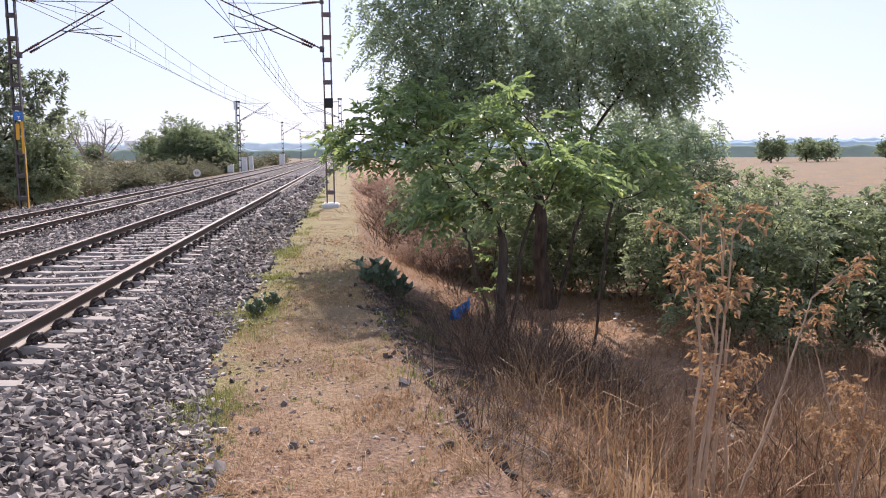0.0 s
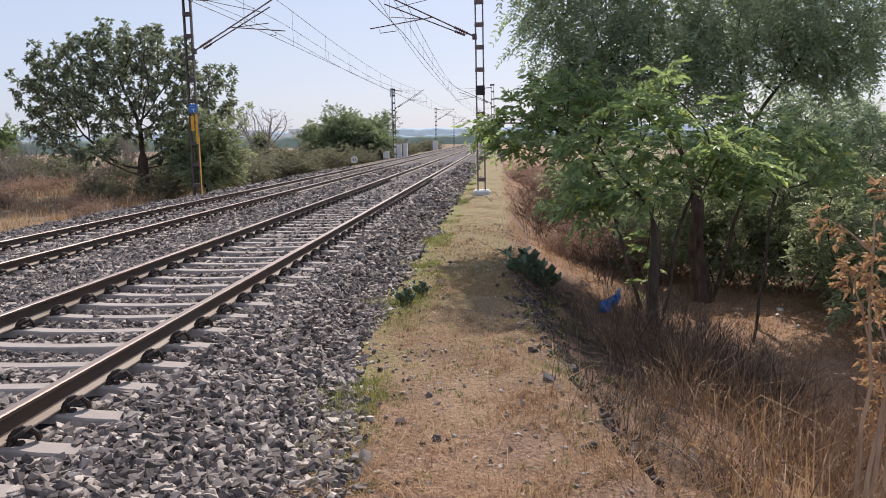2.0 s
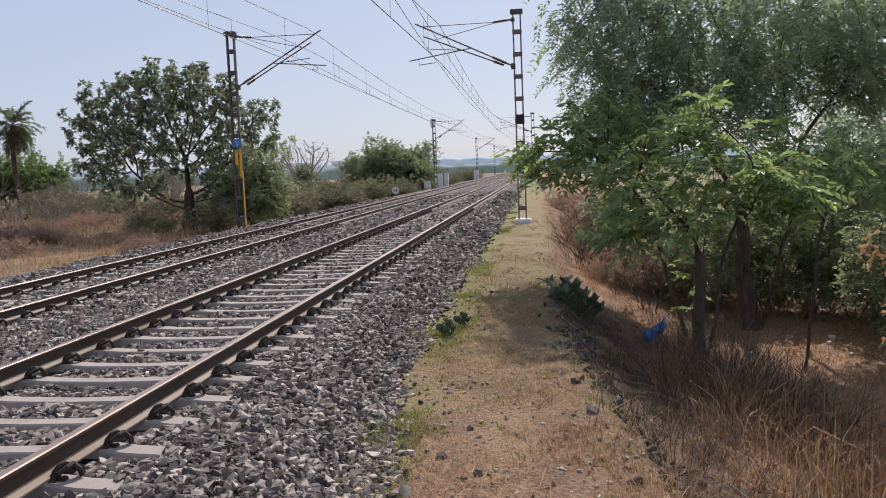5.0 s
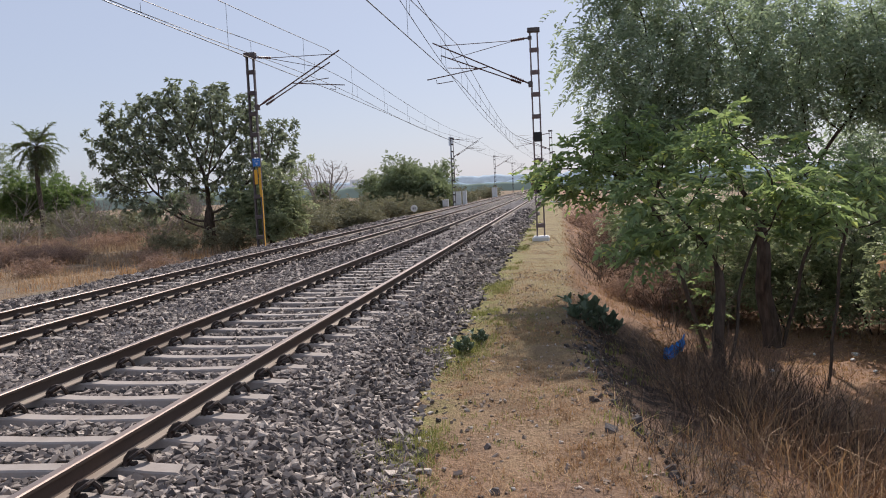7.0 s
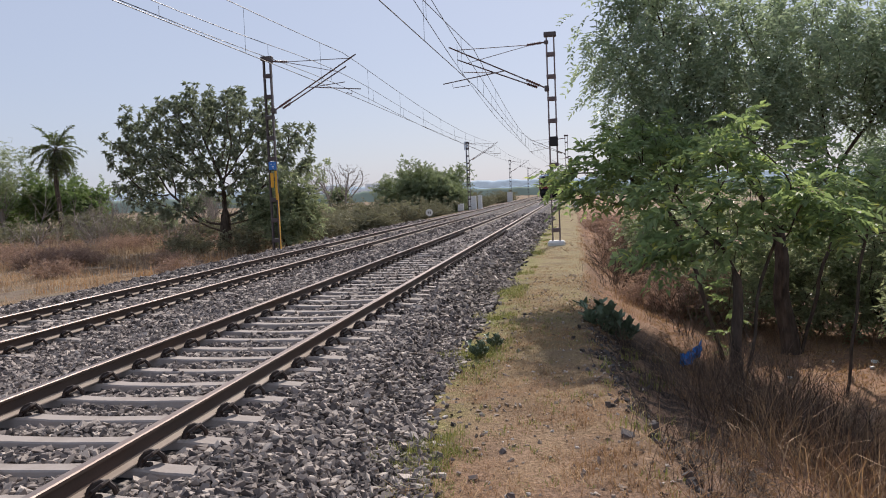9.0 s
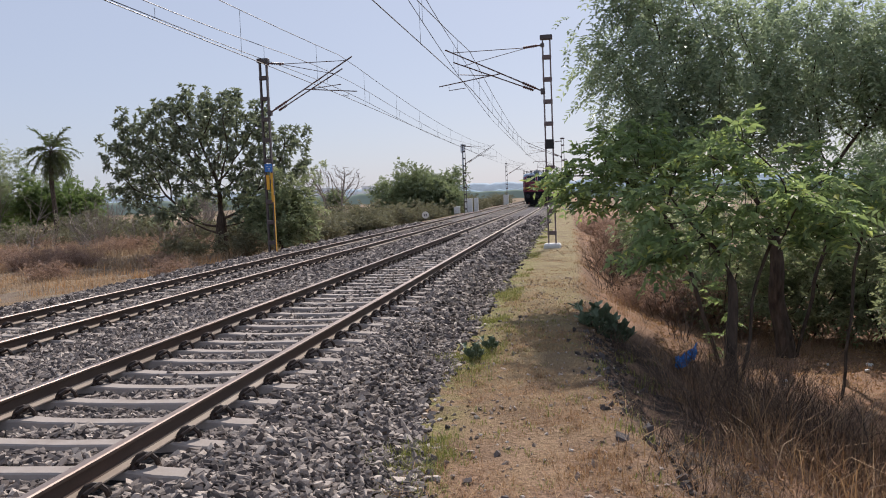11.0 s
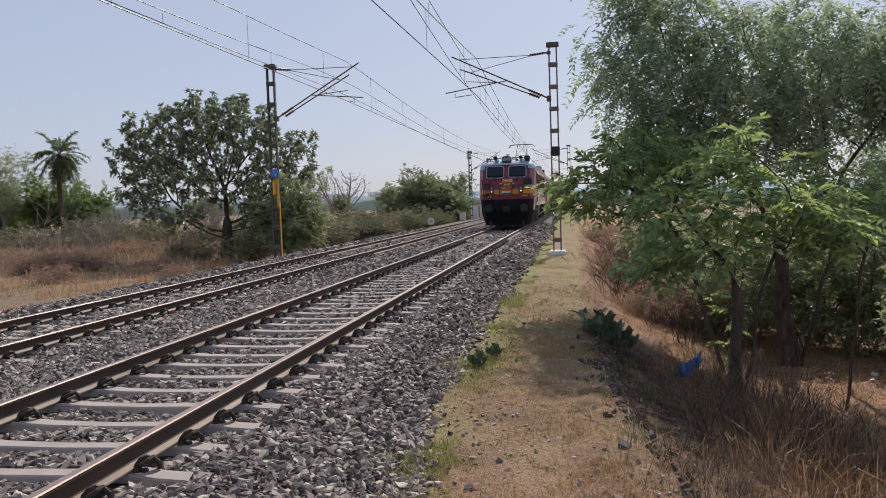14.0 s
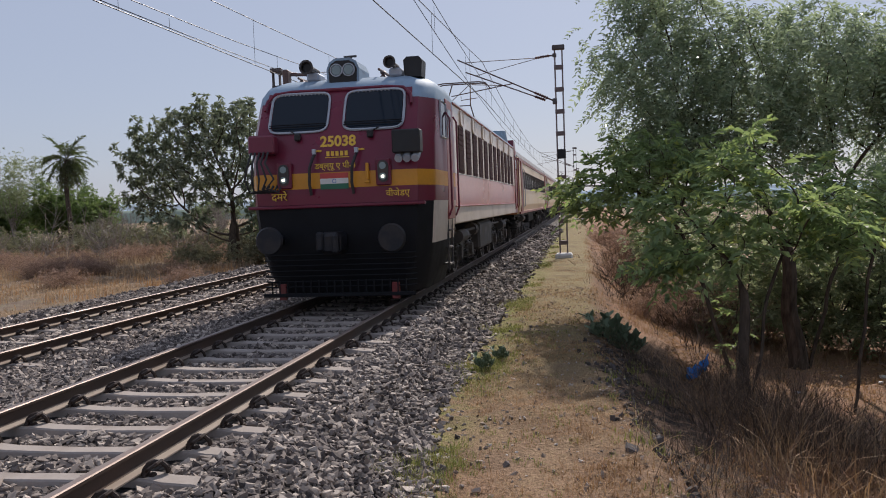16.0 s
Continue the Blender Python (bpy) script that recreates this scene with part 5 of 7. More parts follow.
def build_dry_stalk(x, y, seed, h):
    """Tall withered plant: pale forked stalks with curled leaves at the top."""
    rr = random.Random(seed)
    root = thing("withered_plant", "tall withered plant with pale stalks and curled brown leaves", "dead plant", pose(x, y, float(height(x, y)) - 0.05), "withered plants")
    tips = []
    for k in range(3):
        me = Mesh()
        d = Vector((rr.uniform(-0.22, 0.22), rr.uniform(-0.15, 0.15), 1)).normalized()
        p = Vector((rr.uniform(-0.06, 0.06), rr.uniform(-0.06, 0.06), 0))
        pts = [p.copy()]
        L = h * rr.uniform(0.8, 1.05)
        for j in range(9):
            d = (d + Vector((rr.gauss(0, 0.07), rr.gauss(0, 0.07), 0.03))).normalized()
            p = p + d * L / 9
            pts.append(p.copy())
        me.tube(pts, [0.017 - 0.0013 * j for j in range(10)], 6, 0)
        for f in range(4):
            s = pts[rr.randint(5, 9)]
            d2 = (d + Vector((rr.gauss(0, 0.6), rr.gauss(0, 0.6), 0.2))).normalized()
            e = s + d2 * rr.uniform(0.2, 0.45)
            me.tube([s, s.lerp(e, 0.5) + Vector((0, 0, 0.02)), e], [0.008, 0.006, 0.004], 4, 0)
            tips += [(s.lerp(e, t), d2) for t in (0.5, 0.8, 1.0)]
        st = part("stalk", me, M_TWIG_PALE, root)
    P, D = ends(tips)
    P, D = np.repeat(P, 4, 0), np.repeat(D, 4, 0) + RNG.normal(0, 0.6, (len(P) * 4, 3)) + np.array([[0, 0, -0.5]])
    P += RNG.normal(0, 0.03, P.shape)
    part("foliage", spray_mesh("foliage", P, D, 0.09, 4, 0.026, 0.050, M_LEAF_DRY, 0.6, 0.8, curl=0.7), (), root, "curled brown leaves")


build_dry_stalk(6.05, 5.3, 141, 2.35)
build_dry_stalk(6.45, 5.6, 142, 2.0)
build_dry_stalk(7.7, 6.0, 143, 1.7)


# ---- grass ----
def blades(n, px, py, hgt, width, lean, mat, name, tuft=6, tuft_r=0.06):
    """Tufts of bent blades at given places, each blade two quads ending in a point."""
    x, y = np.repeat(px, tuft), np.repeat(py, tuft)
    x, y = x + RNG.normal(0, tuft_r, len(x)), y + RNG.normal(0, tuft_r, len(y))
    h = np.repeat(hgt, tuft) * RNG.uniform(0.5, 1.2, len(x))
    a = RNG.uniform(0, 2 * math.pi, len(x))
    l = np.abs(RNG.normal(0, lean, len(x)))
    dx, dy = np.cos(a) * l, np.sin(a) * l
    z = np.maximum(height(x, y), np.where((x < 2.9) & (x > -8.5), bed_height(x, y) - 0.05, -9)) - 0.01
    w = width * RNG.uniform(0.6, 1.3, len(x))
    wx, wy = -np.sin(a) * w / 2, np.cos(a) * w / 2
    b = np.stack([x, y, z], 1)
    W = np.stack([wx, wy, np.zeros_like(wx)], 1)
    m = b + np.stack([dx * h * 0.35, dy * h * 0.35, h * 0.55], 1)
    t = b + np.stack([dx * h, dy * h, h * (1 - 0.25 * l)], 1)
    co = np.stack([b - W, b + W, m + W * 0.7, m - W * 0.7, t], 1).reshape(-1, 3)
    k = np.arange(len(x))[:, None] * 5
    fs = np.concatenate([k + np.array([[0, 1, 2]]), k + np.array([[0, 2, 3]]), k + np.array([[3, 2, 4]])], 1).reshape(-1, 3)
    return quick_mesh(name, co, fs, mat, 3)


def grass(label, n, x0, x1, y0, y1, h, width, lean, mat, tuft, tuft_r, gate=0.0, power=1.0):
    x, y = RNG.uniform(x0, x1, n), y0 + (y1 - y0) * RNG.uniform(0, 1, n) ** power
    if gate:
        k = wave(x, y, 1.7, gate) + 0.5 * wave(x, y, 4.1, gate) > 0.05
        x, y = x[k], y[k]
    hh = h * RNG.uniform(0.5, 1.4, len(x))
    ob = new("grass", blades(len(x), x, y, hh, width, lean, mat, "grass", tuft, tuft_r))
    tagged(ob, label, "grass", kind="stuff")


grass("short yellow-green grass along the edge of the ballast", 5200, 2.15, 2.8, 4.5, 44, 0.085, 0.007, 0.7, M_GRASS, 8, 0.05, 1.0, 1.3)
grass("olive-green tufts at the foot of the ballast", 700, 2.4, 2.95, 4.6, 14, 0.07, 0.007, 0.9, M_GRASS, 9, 0.06, 1.5)
grass("small green tufts on the dusty path", 200, 2.5, 4.6, 4.5, 16, 0.06, 0.008, 0.9, M_GRASS, 14, 0.05)
grass("thin trodden dry grass on the path", 7000, 2.5, 4.2, 6, 34, 0.04, 0.005, 1.2, M_GRASS_DRY, 5, 0.06, 2.0, 1.4)


def stems(label, n, region, h, r, lean, mat, clump, clump_r, forks=0, segs=5, gate=0.0, power=1.0):
    """Thin dry stems in clumps, each a bent three-sided rod that tapers, with side shoots."""
    x0, x1, y0, y1 = region
    cx, cy = RNG.uniform(x0, x1, n), y0 + (y1 - y0) * RNG.uniform(0, 1, n) ** power
    if gate:
        k = wave(cx, cy, 1.5, gate) + 0.6 * wave(cx, cy, 3.7, gate) > -0.15
        cx, cy = cx[k], cy[k]
    tall = RNG.uniform(0.55, 1.25, len(cx))
    slant = RNG.normal(0, lean * 0.6, (len(cx), 2))
    x, y, tall, slant = (np.repeat(v, clump, 0) for v in (cx, cy, tall, slant))
    x, y = x + RNG.normal(0, clump_r, len(x)), y + RNG.normal(0, clump_r, len(x))
    L = h * tall * RNG.uniform(0.45, 1.15, len(x))
    P = np.stack([x, y, height(x, y) - 0.03], 1)
    D = np.concatenate([slant + RNG.normal(0, lean, (len(x), 2)), np.ones((len(x), 1))], 1)
    D /= np.linalg.norm(D, axis=1, keepdims=True)
    R = np.full(len(x), r) * RNG.uniform(0.6, 1.3, len(x))
    co = []

    def rods(P, D, L, R, bend):
        rows, side = [], RNG.normal(0, 1, (len(P), 3)) * bend
        p, d = P.copy(), D.copy()
        for s in range(segs + 1):
            rad = R * (1 - 0.85 * s / segs)
            a = np.cross(d, np.array([[0.3, 0.9, 0.1]]))
            a /= np.linalg.norm(a, axis=1, keepdims=True) + 1e-9
            b = np.cross(d, a)
            rows.append(np.stack([p + (a * math.cos(t) + b * math.sin(t)) * rad[:, None] for t in (0, 2.094, 4.189)], 1))
            if s == segs // 2:
                mid = (p.copy(), d.copy())
            d = d + side / segs + RNG.normal(0, bend * 0.35, d.shape) - np.array([[0, 0, 0.35 * bend]]) * s / segs
            d /= np.linalg.norm(d, axis=1, keepdims=True)
            p = p + d * (L / segs)[:, None]
        co.append(np.stack(rows, 1).reshape(-1, 3))
        return mid
    mid = rods(P, D, L, R, 0.34)
    for f in range(forks):
        pick = RNG.random(len(P)) < 0.7
        d2 = mid[1][pick] + RNG.normal(0, 0.5, (int(pick.sum()), 3))
        d2 /= np.linalg.norm(d2, axis=1, keepdims=True)
        rods(mid[0][pick], d2, L[pick] * 0.45, R[pick] * 0.6, 0.3)
    co = np.concatenate(co)
    m = (segs + 1) * 3
    base = (np.arange(len(co) // m) * m)[:, None]
    quad = np.array([[s * 3 + k, s * 3 + (k + 1) % 3, s * 3 + 3 + (k + 1) % 3, s * 3 + 3 + k] for s in range(segs) for k in range(3)]).reshape(1, -1)
    tagged(new("grass", quick_mesh("grass", co, (base + quad).reshape(-1, 4), mat, 4)), label, "grass", kind="stuff")


stems("thicket of thin brown dry stems on the slope", 190, (5.0, 8.2, 5.6, 12.5), 0.85, 0.0042, 0.22, M_STEM, 9, 0.12, 2, gate=3.0)
stems("thicket of thin brown dry stems on the slope", 190, (6.2, 10.5, 4.6, 9.0), 1.0, 0.0045, 0.25, M_STEM, 9, 0.14, 2, gate=4.0)
stems("tangle of dark dead stems under the young tree", 80, (5.2, 7.2, 9.0, 12.8), 1.2, 0.005, 0.2, M_STEM_DARK, 8, 0.14, 2)
stems("tangle of dark dead stems on the slope", 70, (5.4, 9.6, 5.6, 9.5), 0.8, 0.004, 0.4, M_STEM_DARK, 9, 0.16, 2)
stems("thin dead stems on the burnt bank", 150, (4.45, 5.7, 5.6, 12.8), 0.55, 0.0036, 0.2, M_STEM_DARK, 5, 0.16, 2)
stems("fallen straw and broken stems at the head of the slope", 110, (4.5, 5.9, 4.6, 7.6), 0.4, 0.004, 0.9, M_STRAW, 8, 0.14, 0)
stems("pale bent straw on the slope", 130, (5.6, 9.8, 4.8, 9.5), 0.95, 0.005, 0.3, M_STRAW, 7, 0.12, 0, gate=14.0)
stems("dry stems below the dense shrubs", 260, (8.5, 15.5, 7.5, 13.0), 0.9, 0.005, 0.25, M_STEM, 8, 0.16, 2)
stems("dry stems in the hollow behind the trees", 50, (6.5, 13.0, 16.5, 20.5), 0.6, 0.006, 0.3, M_STEM, 6, 0.16, 2)
grass("sparse dry grass at the head of the slope", 150, 4.9, 6.2, 5.2, 15.0, 0.24, 0.008, 1.0, M_GRASS_DRY, 7, 0.12, 13.0)
grass("tall dry grass on the slope", 620, 5.5, 10.0, 4.6, 11.0, 0.55, 0.011, 0.9, M_GRASS_DRY, 7, 0.14, 3.0)
grass("pale bent straw on the slope", 380, 5.4, 10.5, 4.8, 12.0, 0.7, 0.011, 1.1, M_STRAW, 6, 0.16, 14.0)
grass("short dry grass on the red soil", 1300, 7.0, 16.0, 7.0, 20.0, 0.2, 0.008, 0.7, M_GRASS_DRY, 8, 0.14, 4.0)
grass("dry grass and stubble beside the path", 1500, 3.9, 5.4, 16.0, 44.0, 0.16, 0.006, 0.7, M_GRASS_DRY, 7, 0.08, 5.0)
grass("low patchy grass on the bare strip by the far track", 1500, -26, -10.5, 20, 36, 0.11, 0.02, 0.7, M_GRASS_FIELD, 8, 0.3, 11.0)
grass("low reddish dry grass spreading onto the bare strip", 1500, -34, -11.5, 26, 36, 0.24, 0.025, 1.0, M_GRASS_FIELD, 8, 0.3, 12.0)
grass("tall reddish dry grass in the field across the line", 6000, -44, -13.5, 35, 72, 0.5, 0.03, 0.9, M_GRASS_FIELD, 8, 0.30, 6.0)
grass("orange-brown tussocks along the bare strip", 420, -30, -11.5, 25, 40, 0.42, 0.02, 0.6, M_TUSSOCK, 16, 0.22, 15.0)
grass("tall reddish dry grass in the field across the line", 5000, -60, -20, 40, 90, 0.8, 0.05, 0.8, M_GRASS_FIELD, 8, 0.4, 7.0)


# ---- small things on the ground ----
def build_fleshy_plant(x, y, size=1.0, label="low fleshy green plant with broad upright leaves beside the path"):
    root = thing("fleshy_plant", label, "plant", Matrix.LocRotScale((x, y, float(height(x, y))), None, (size,) * 3), "fleshy plants")
    rr = random.Random(33)
    leaf = Mesh()
    prof = [(0, 0.010), (0.25, 0.05), (0.55, 0.062), (0.8, 0.045), (1.0, 0.006)]
    vs = []
    for t, w in prof:
        vs += [(-w, 0.01, t * 0.21), (0, -0.006, t * 0.21), (w, 0.01, t * 0.21), (0, -0.012, t * 0.21)]
    fs = [(i * 4 + k, i * 4 + (k + 1) % 4, i * 4 + 4 + (k + 1) % 4, i * 4 + 4 + k) for i in range(4) for k in range(4)]
    leaf.add(vs, fs)
    lm = leaf.data("leaf", M_CACTUS, smooth=True)
    for k in range(15):
        a, q = rr.uniform(0, 6.28), rr.uniform(0, 1) ** 0.6
        foot = Vector((math.cos(a) * q * 0.15, math.sin(a) * q * 0.15, 0))
        head = Vector((math.cos(a) * q * 0.5, math.sin(a) * q * 0.5, rr.uniform(0.2, 0.55)))
        st = Mesh()
        st.tube([foot, foot.lerp(head, 0.5) + Vector((0, 0, 0.05)), head], [0.014, 0.011, 0.007], 5)
        stem = part("stem", st, M_CACTUS, root)
        for j in range(12):
            o = part("leaf", lm, (), stem)
            s = rr.uniform(0.6, 1.15)
            at = foot.lerp(head, rr.uniform(0.3, 1.0))
            o.matrix_basis = Matrix.Translation(at) @ Matrix.Rotation(rr.uniform(0, 6.28), 4, "Z") @ Matrix.Rotation(rr.uniform(0.3, 1.35), 4, "X") @ Matrix.Diagonal((s, s, s, 1))


build_fleshy_plant(4.2, 12.9, 0.75)
build_fleshy_plant(4.5, 13.4, 0.7)
build_fleshy_plant(2.62, 10.2, 0.34, "small dark green weed at the edge of the ballast")
build_fleshy_plant(2.75, 10.9, 0.3, "small dark green weed at the edge of the ballast")


def build_cloth(x, y, z):
    me = Mesh()
    rr = random.Random(4)
    nx, ny = 12, 7
    vs = [(0.46 * (i / (nx - 1) - 0.5) + rr.gauss(0, 0.02), 0.2 * (j / (ny - 1) - 0.5) + rr.gauss(0, 0.02), 0.16 + 0.13 * math.sin(i * 1.1 + j) + 0.38 * (i / nx) ** 2 + rr.gauss(0, 0.03)) for j in range(ny) for i in range(nx)]
    fs = [(j * nx + i, j * nx + i + 1, (j + 1) * nx + i + 1, (j + 1) * nx + i) for j in range(ny - 1) for i in range(nx - 1)]
    me.add(vs, fs)
    ob = new("plastic_sheet", me.data("plastic_sheet", paint("blue_plastic", (0.04, 0.28, 0.80), 0.4, 0, 0.3, 5.0), smooth=True))
    ob.matrix_basis = pose(x, y, z) @ Matrix.Scale(0.68, 4)
    mod = ob.modifiers.new("thickness", "SOLIDIFY")
    mod.thickness = 0.006
    tagged(ob, "crumpled blue plastic sheet caught in the brush", "plastic sheet")


build_cloth(5.45, 12.6, float(height(5.45, 12.6)) + 0.06)

rs = random.Random(21)
rock_meshes = [quick_mesh("rock", v, f, M_DARK_STONE, 3) for v, f in SHAPES[:6]]
for k in range(190):
    yy = rs.uniform(5.0, 14)
    xx = 3.98 + 0.60 * float(smoothstep(10, 5, yy)) + rs.gauss(0.22, 0.17)
    s = rs.uniform(0.014, 0.045) * (1.5 if rs.random() < 0.14 else 1)
    o = new("rock", rock_meshes[k % 6])
    o.matrix_basis = Matrix.LocRotScale((xx, yy, float(height(xx, yy)) + s * 0.25), Euler((rs.uniform(0, 6), rs.uniform(0, 6), 0)), (s, s, s))
    tagged(o, "charred black rock at the edge of the path", "rock", "charred rocks")
o = new("rock", rock_meshes[2])
o.matrix_basis = Matrix.LocRotScale((4.2, 6.85, float(height(4.2, 6.85)) + 0.02), Euler((0.4, 0.2, 0)), (0.06, 0.05, 0.05))
tagged(o, "large charred black rock at the edge of the path", "rock", "charred rocks")
grass("fallen straw lying on the path and its edge", 4200, 2.6, 4.25, 4.2, 20, 0.08, 0.005, 4.0, M_GRASS_DRY, 3, 0.10, 8.0, 1.5)
grass("thin green weeds at the edge of the path", 18, 4.0, 5.0, 5.0, 14, 0.12, 0.012, 0.7, M_GRASS, 18, 0.06)
grass("heap of trampled yellow straw at the edge of the path", 700, 3.7, 4.6, 4.4, 7.4, 0.09, 0.006, 1.6, M_GRASS_DRY, 5, 0.07, 9.0)
n = 1600
px_, py_ = RNG.uniform(2.4, 4.6, n), RNG.uniform(4, 20, n)
P = np.stack([px_, py_, height(px_, py_) + 0.003], 1)
tagged(new("pebbles", scatter_mesh("pebbles", P, RNG.uniform(0.006, 0.02, n), SHAPES, M_PEBBLE)), "small pebbles and grit on the path", "pebbles", kind="stuff")
grey_meshes = [quick_mesh("stone", v, f, M_STONE1, 3) for v, f in SHAPES[:5]]
for k in range(24):
    yy = rs.uniform(4.6, 14)
    xx = 2.55 + 0.45 * (yy < 7) + abs(rs.gauss(0, 0.25))
    s = rs.uniform(0.015, 0.034)
    o = new("stone", grey_meshes[k % 5])
    o.matrix_basis = Matrix.LocRotScale((xx, yy, float(height(xx, yy)) + s * 0.4), Euler((rs.uniform(0, 6), rs.uniform(0, 6), 0)), (s, s, s))
    tagged(o, "loose grey ballast stone strayed onto the path", "stone", "stray stones")
n = 6500
px_, py_ = 5.3 + 6.5 * RNG.uniform(0, 1, n) ** 1.3, RNG.uniform(4.2, 18, n)
P = np.stack([px_, py_, height(px_, py_) + RNG.uniform(0.004, 0.03, n)], 1)
D = np.concatenate([RNG.normal(0, 1, (n, 2)), RNG.normal(0, 0.15, (n, 1))], 1)
tagged(new("leaf_litter", spray_mesh("leaf_litter", P, D, 0.05, 2, 0.03, 0.06, M_LEAF_DRY, 0.0, 0.6, curl=0.3)), "fallen dry leaves and chaff on the slope", "leaf litter", kind="stuff")
M_LITTER = paint("pale_litter", (0.7, 0.7, 0.68), 0.5, 0, 0.2)
for k in range(16):
    xx, yy = rs.uniform(6.5, 11), rs.uniform(9, 17)
    lm = Mesh()
    lm.box((0, 0, 0.03), (rs.uniform(0.06, 0.14), rs.uniform(0.05, 0.1), 0.05), bevel=0.02)
    o = new("litter", lm.data("litter", M_LITTER))
    o.matrix_basis = pose(xx, yy, float(height(xx, yy)), 20, 10, rs.uniform(0, 360))
    tagged(o, "pale scrap of litter on the red soil", "litter", "litter")


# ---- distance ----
def haze_painted_material(name, c, glow):
    # Haze is painted in: a pale greyed base colour that also glows.
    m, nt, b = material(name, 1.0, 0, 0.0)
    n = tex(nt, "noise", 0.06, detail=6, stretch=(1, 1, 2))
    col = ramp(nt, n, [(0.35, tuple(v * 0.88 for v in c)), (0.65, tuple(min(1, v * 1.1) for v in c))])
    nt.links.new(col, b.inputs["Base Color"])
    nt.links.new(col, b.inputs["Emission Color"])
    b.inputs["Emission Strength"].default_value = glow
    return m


def ridge(dist, hi, lo, seed, mat, base=-4.0, step=6.0):
    """A far tree line round the place, with an uneven top and real depth."""
    co, fs = [], []
    n = int(2 * math.pi * dist / step)
    rr = np.random.default_rng(seed)
    prof = np.convolve(rr.uniform(0, 1, n + 14), np.ones(9) / 9, "same")[:n] * 0.6 + rr.uniform(0, 0.4, n) + 0.3 * np.sin(np.arange(n) * 0.013 + seed)
    prof = lo + (hi - lo) * np.clip(prof, 0, 1)
    a = np.arange(n) / n * 2 * math.pi
    for r, h in ((dist, np.full(n, base)), (dist + 3, prof * 0.75), (dist + 10, prof), (dist + 40, np.full(n, base))):
        co.append(np.stack([np.sin(a) * r, np.cos(a) * r, h], 1))
    k = np.arange(n)
    k2 = (k + 1) % n
    fs = np.concatenate([np.stack([j * n + k, j * n + k2, (j + 1) * n + k2, (j + 1) * n + k], 1) for j in range(3)])
    tagged(new("backdrop", quick_mesh("backdrop", np.concatenate(co), fs, mat, 4)), "distant tree line with haze painted into its colour", "tree line", kind="structure")


ridge(420, 5.0, 0.5, 3, haze_painted_material("hazy_green", (0.17, 0.21, 0.18), 0.3))
ridge(900, 13.0, 4.0, 5, haze_painted_material("hazy_blue_green", (0.23, 0.30, 0.35), 0.5))
ridge(1800, 30.0, 14.0, 9, haze_painted_material("hazy_blue", (0.33, 0.39, 0.44), 0.5), step=12)
# Far walls, windows and the radio mast carry the same painted haze and glow.
M_FAR_WALL = haze_painted_material("hazy_wall", (0.50, 0.52, 0.55), 0.35)
M_FAR_GLASS = haze_painted_material("hazy_window", (0.30, 0.34, 0.40), 0.3)
rf = random.Random(77)
for k in range(16):
    az = radians(rf.uniform(-22, -7.2))
    d = rf.uniform(480, 620)
    x, y = 3.8 + math.sin(az) * d, math.cos(az) * d
    w, dp, h = rf.uniform(12, 30), 12, rf.choice((6, 9, 9, 12))
    root = thing("apartment_building", "distant flat-roofed building with haze painted into its colour", "building", pose(x, y, -3, 0, 0, -math.degrees(az)), "distant buildings")
    me = Mesh()
    me.box((0, 0, h / 2), (w, dp, h), bevel=0.1)
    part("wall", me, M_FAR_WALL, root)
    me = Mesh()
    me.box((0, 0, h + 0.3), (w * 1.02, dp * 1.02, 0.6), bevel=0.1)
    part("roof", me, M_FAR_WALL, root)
    wm = Mesh()
    wm.box((0, 0, 0), (1.6, 0.2, 1.4))
    wm = wm.data("window", M_FAR_GLASS)
    for s in range(int(h // 3)):
        for j in range(int(w // 3.4)):
            o = part("window", wm, (), root)
            o.location = (-w / 2 + 2 + j * 3.4, -dp / 2 - 0.05, 1.7 + 3 * s)
root = thing("radio_mast", "thin lattice radio mast far away", "radio mast", pose(-60, 500, -3))
me = Mesh()
me.tube([(0, 0, 0), (0, 0, 32)], [0.9, 0.4], 4)
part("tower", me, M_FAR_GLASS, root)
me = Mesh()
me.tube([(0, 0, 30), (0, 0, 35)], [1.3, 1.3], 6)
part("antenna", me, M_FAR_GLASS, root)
for k in range(26):
    az = radians(rf.choice((rf.uniform(16, 45), rf.uniform(20, 42), rf.uniform(-45, -12))))
    d = rf.uniform(240, 430)
    build_tree("field_tree", "round tree in the fields, its leaves paled for haze", "tree", 3.8 + math.sin(az) * d, math.cos(az) * d, 300 + k, 1.5, 0.2, 1, 1.8, 0.5, 0.1, (1, 2),
               (0.8, 6, 0.35, 0.6, M_LEAF_FAR, 0.2), "field trees", per=2, jitter=0.5, crown_fit=(0, 0, 3.4, 3.4, 3.4, 2.2, 16))


# ---- train ----
M_MAROON = paint("maroon_paint", (0.16, 0.010, 0.038), 0.32, 0, 0.25, 1.6, (0.12, 0.07, 0.06))
# Side maroon: dust, plus a paler base that paints in grazing sun.
M_MAROON_DUST_SUN = paint("maroon_dust_and_sun", (0.30, 0.06, 0.06), 0.38, 0, 0.5, 1.2, (0.35, 0.22, 0.18))
M_STRIPE = paint("yellow_stripe", (0.62, 0.27, 0.012), 0.4, 0, 0.3, 1.6)
M_CREAM = paint("cream_side", (0.76, 0.60, 0.49), 0.24, 0, 0.35, 1.0, (0.38, 0.27, 0.2), stretch=(1, 0.4, 1))
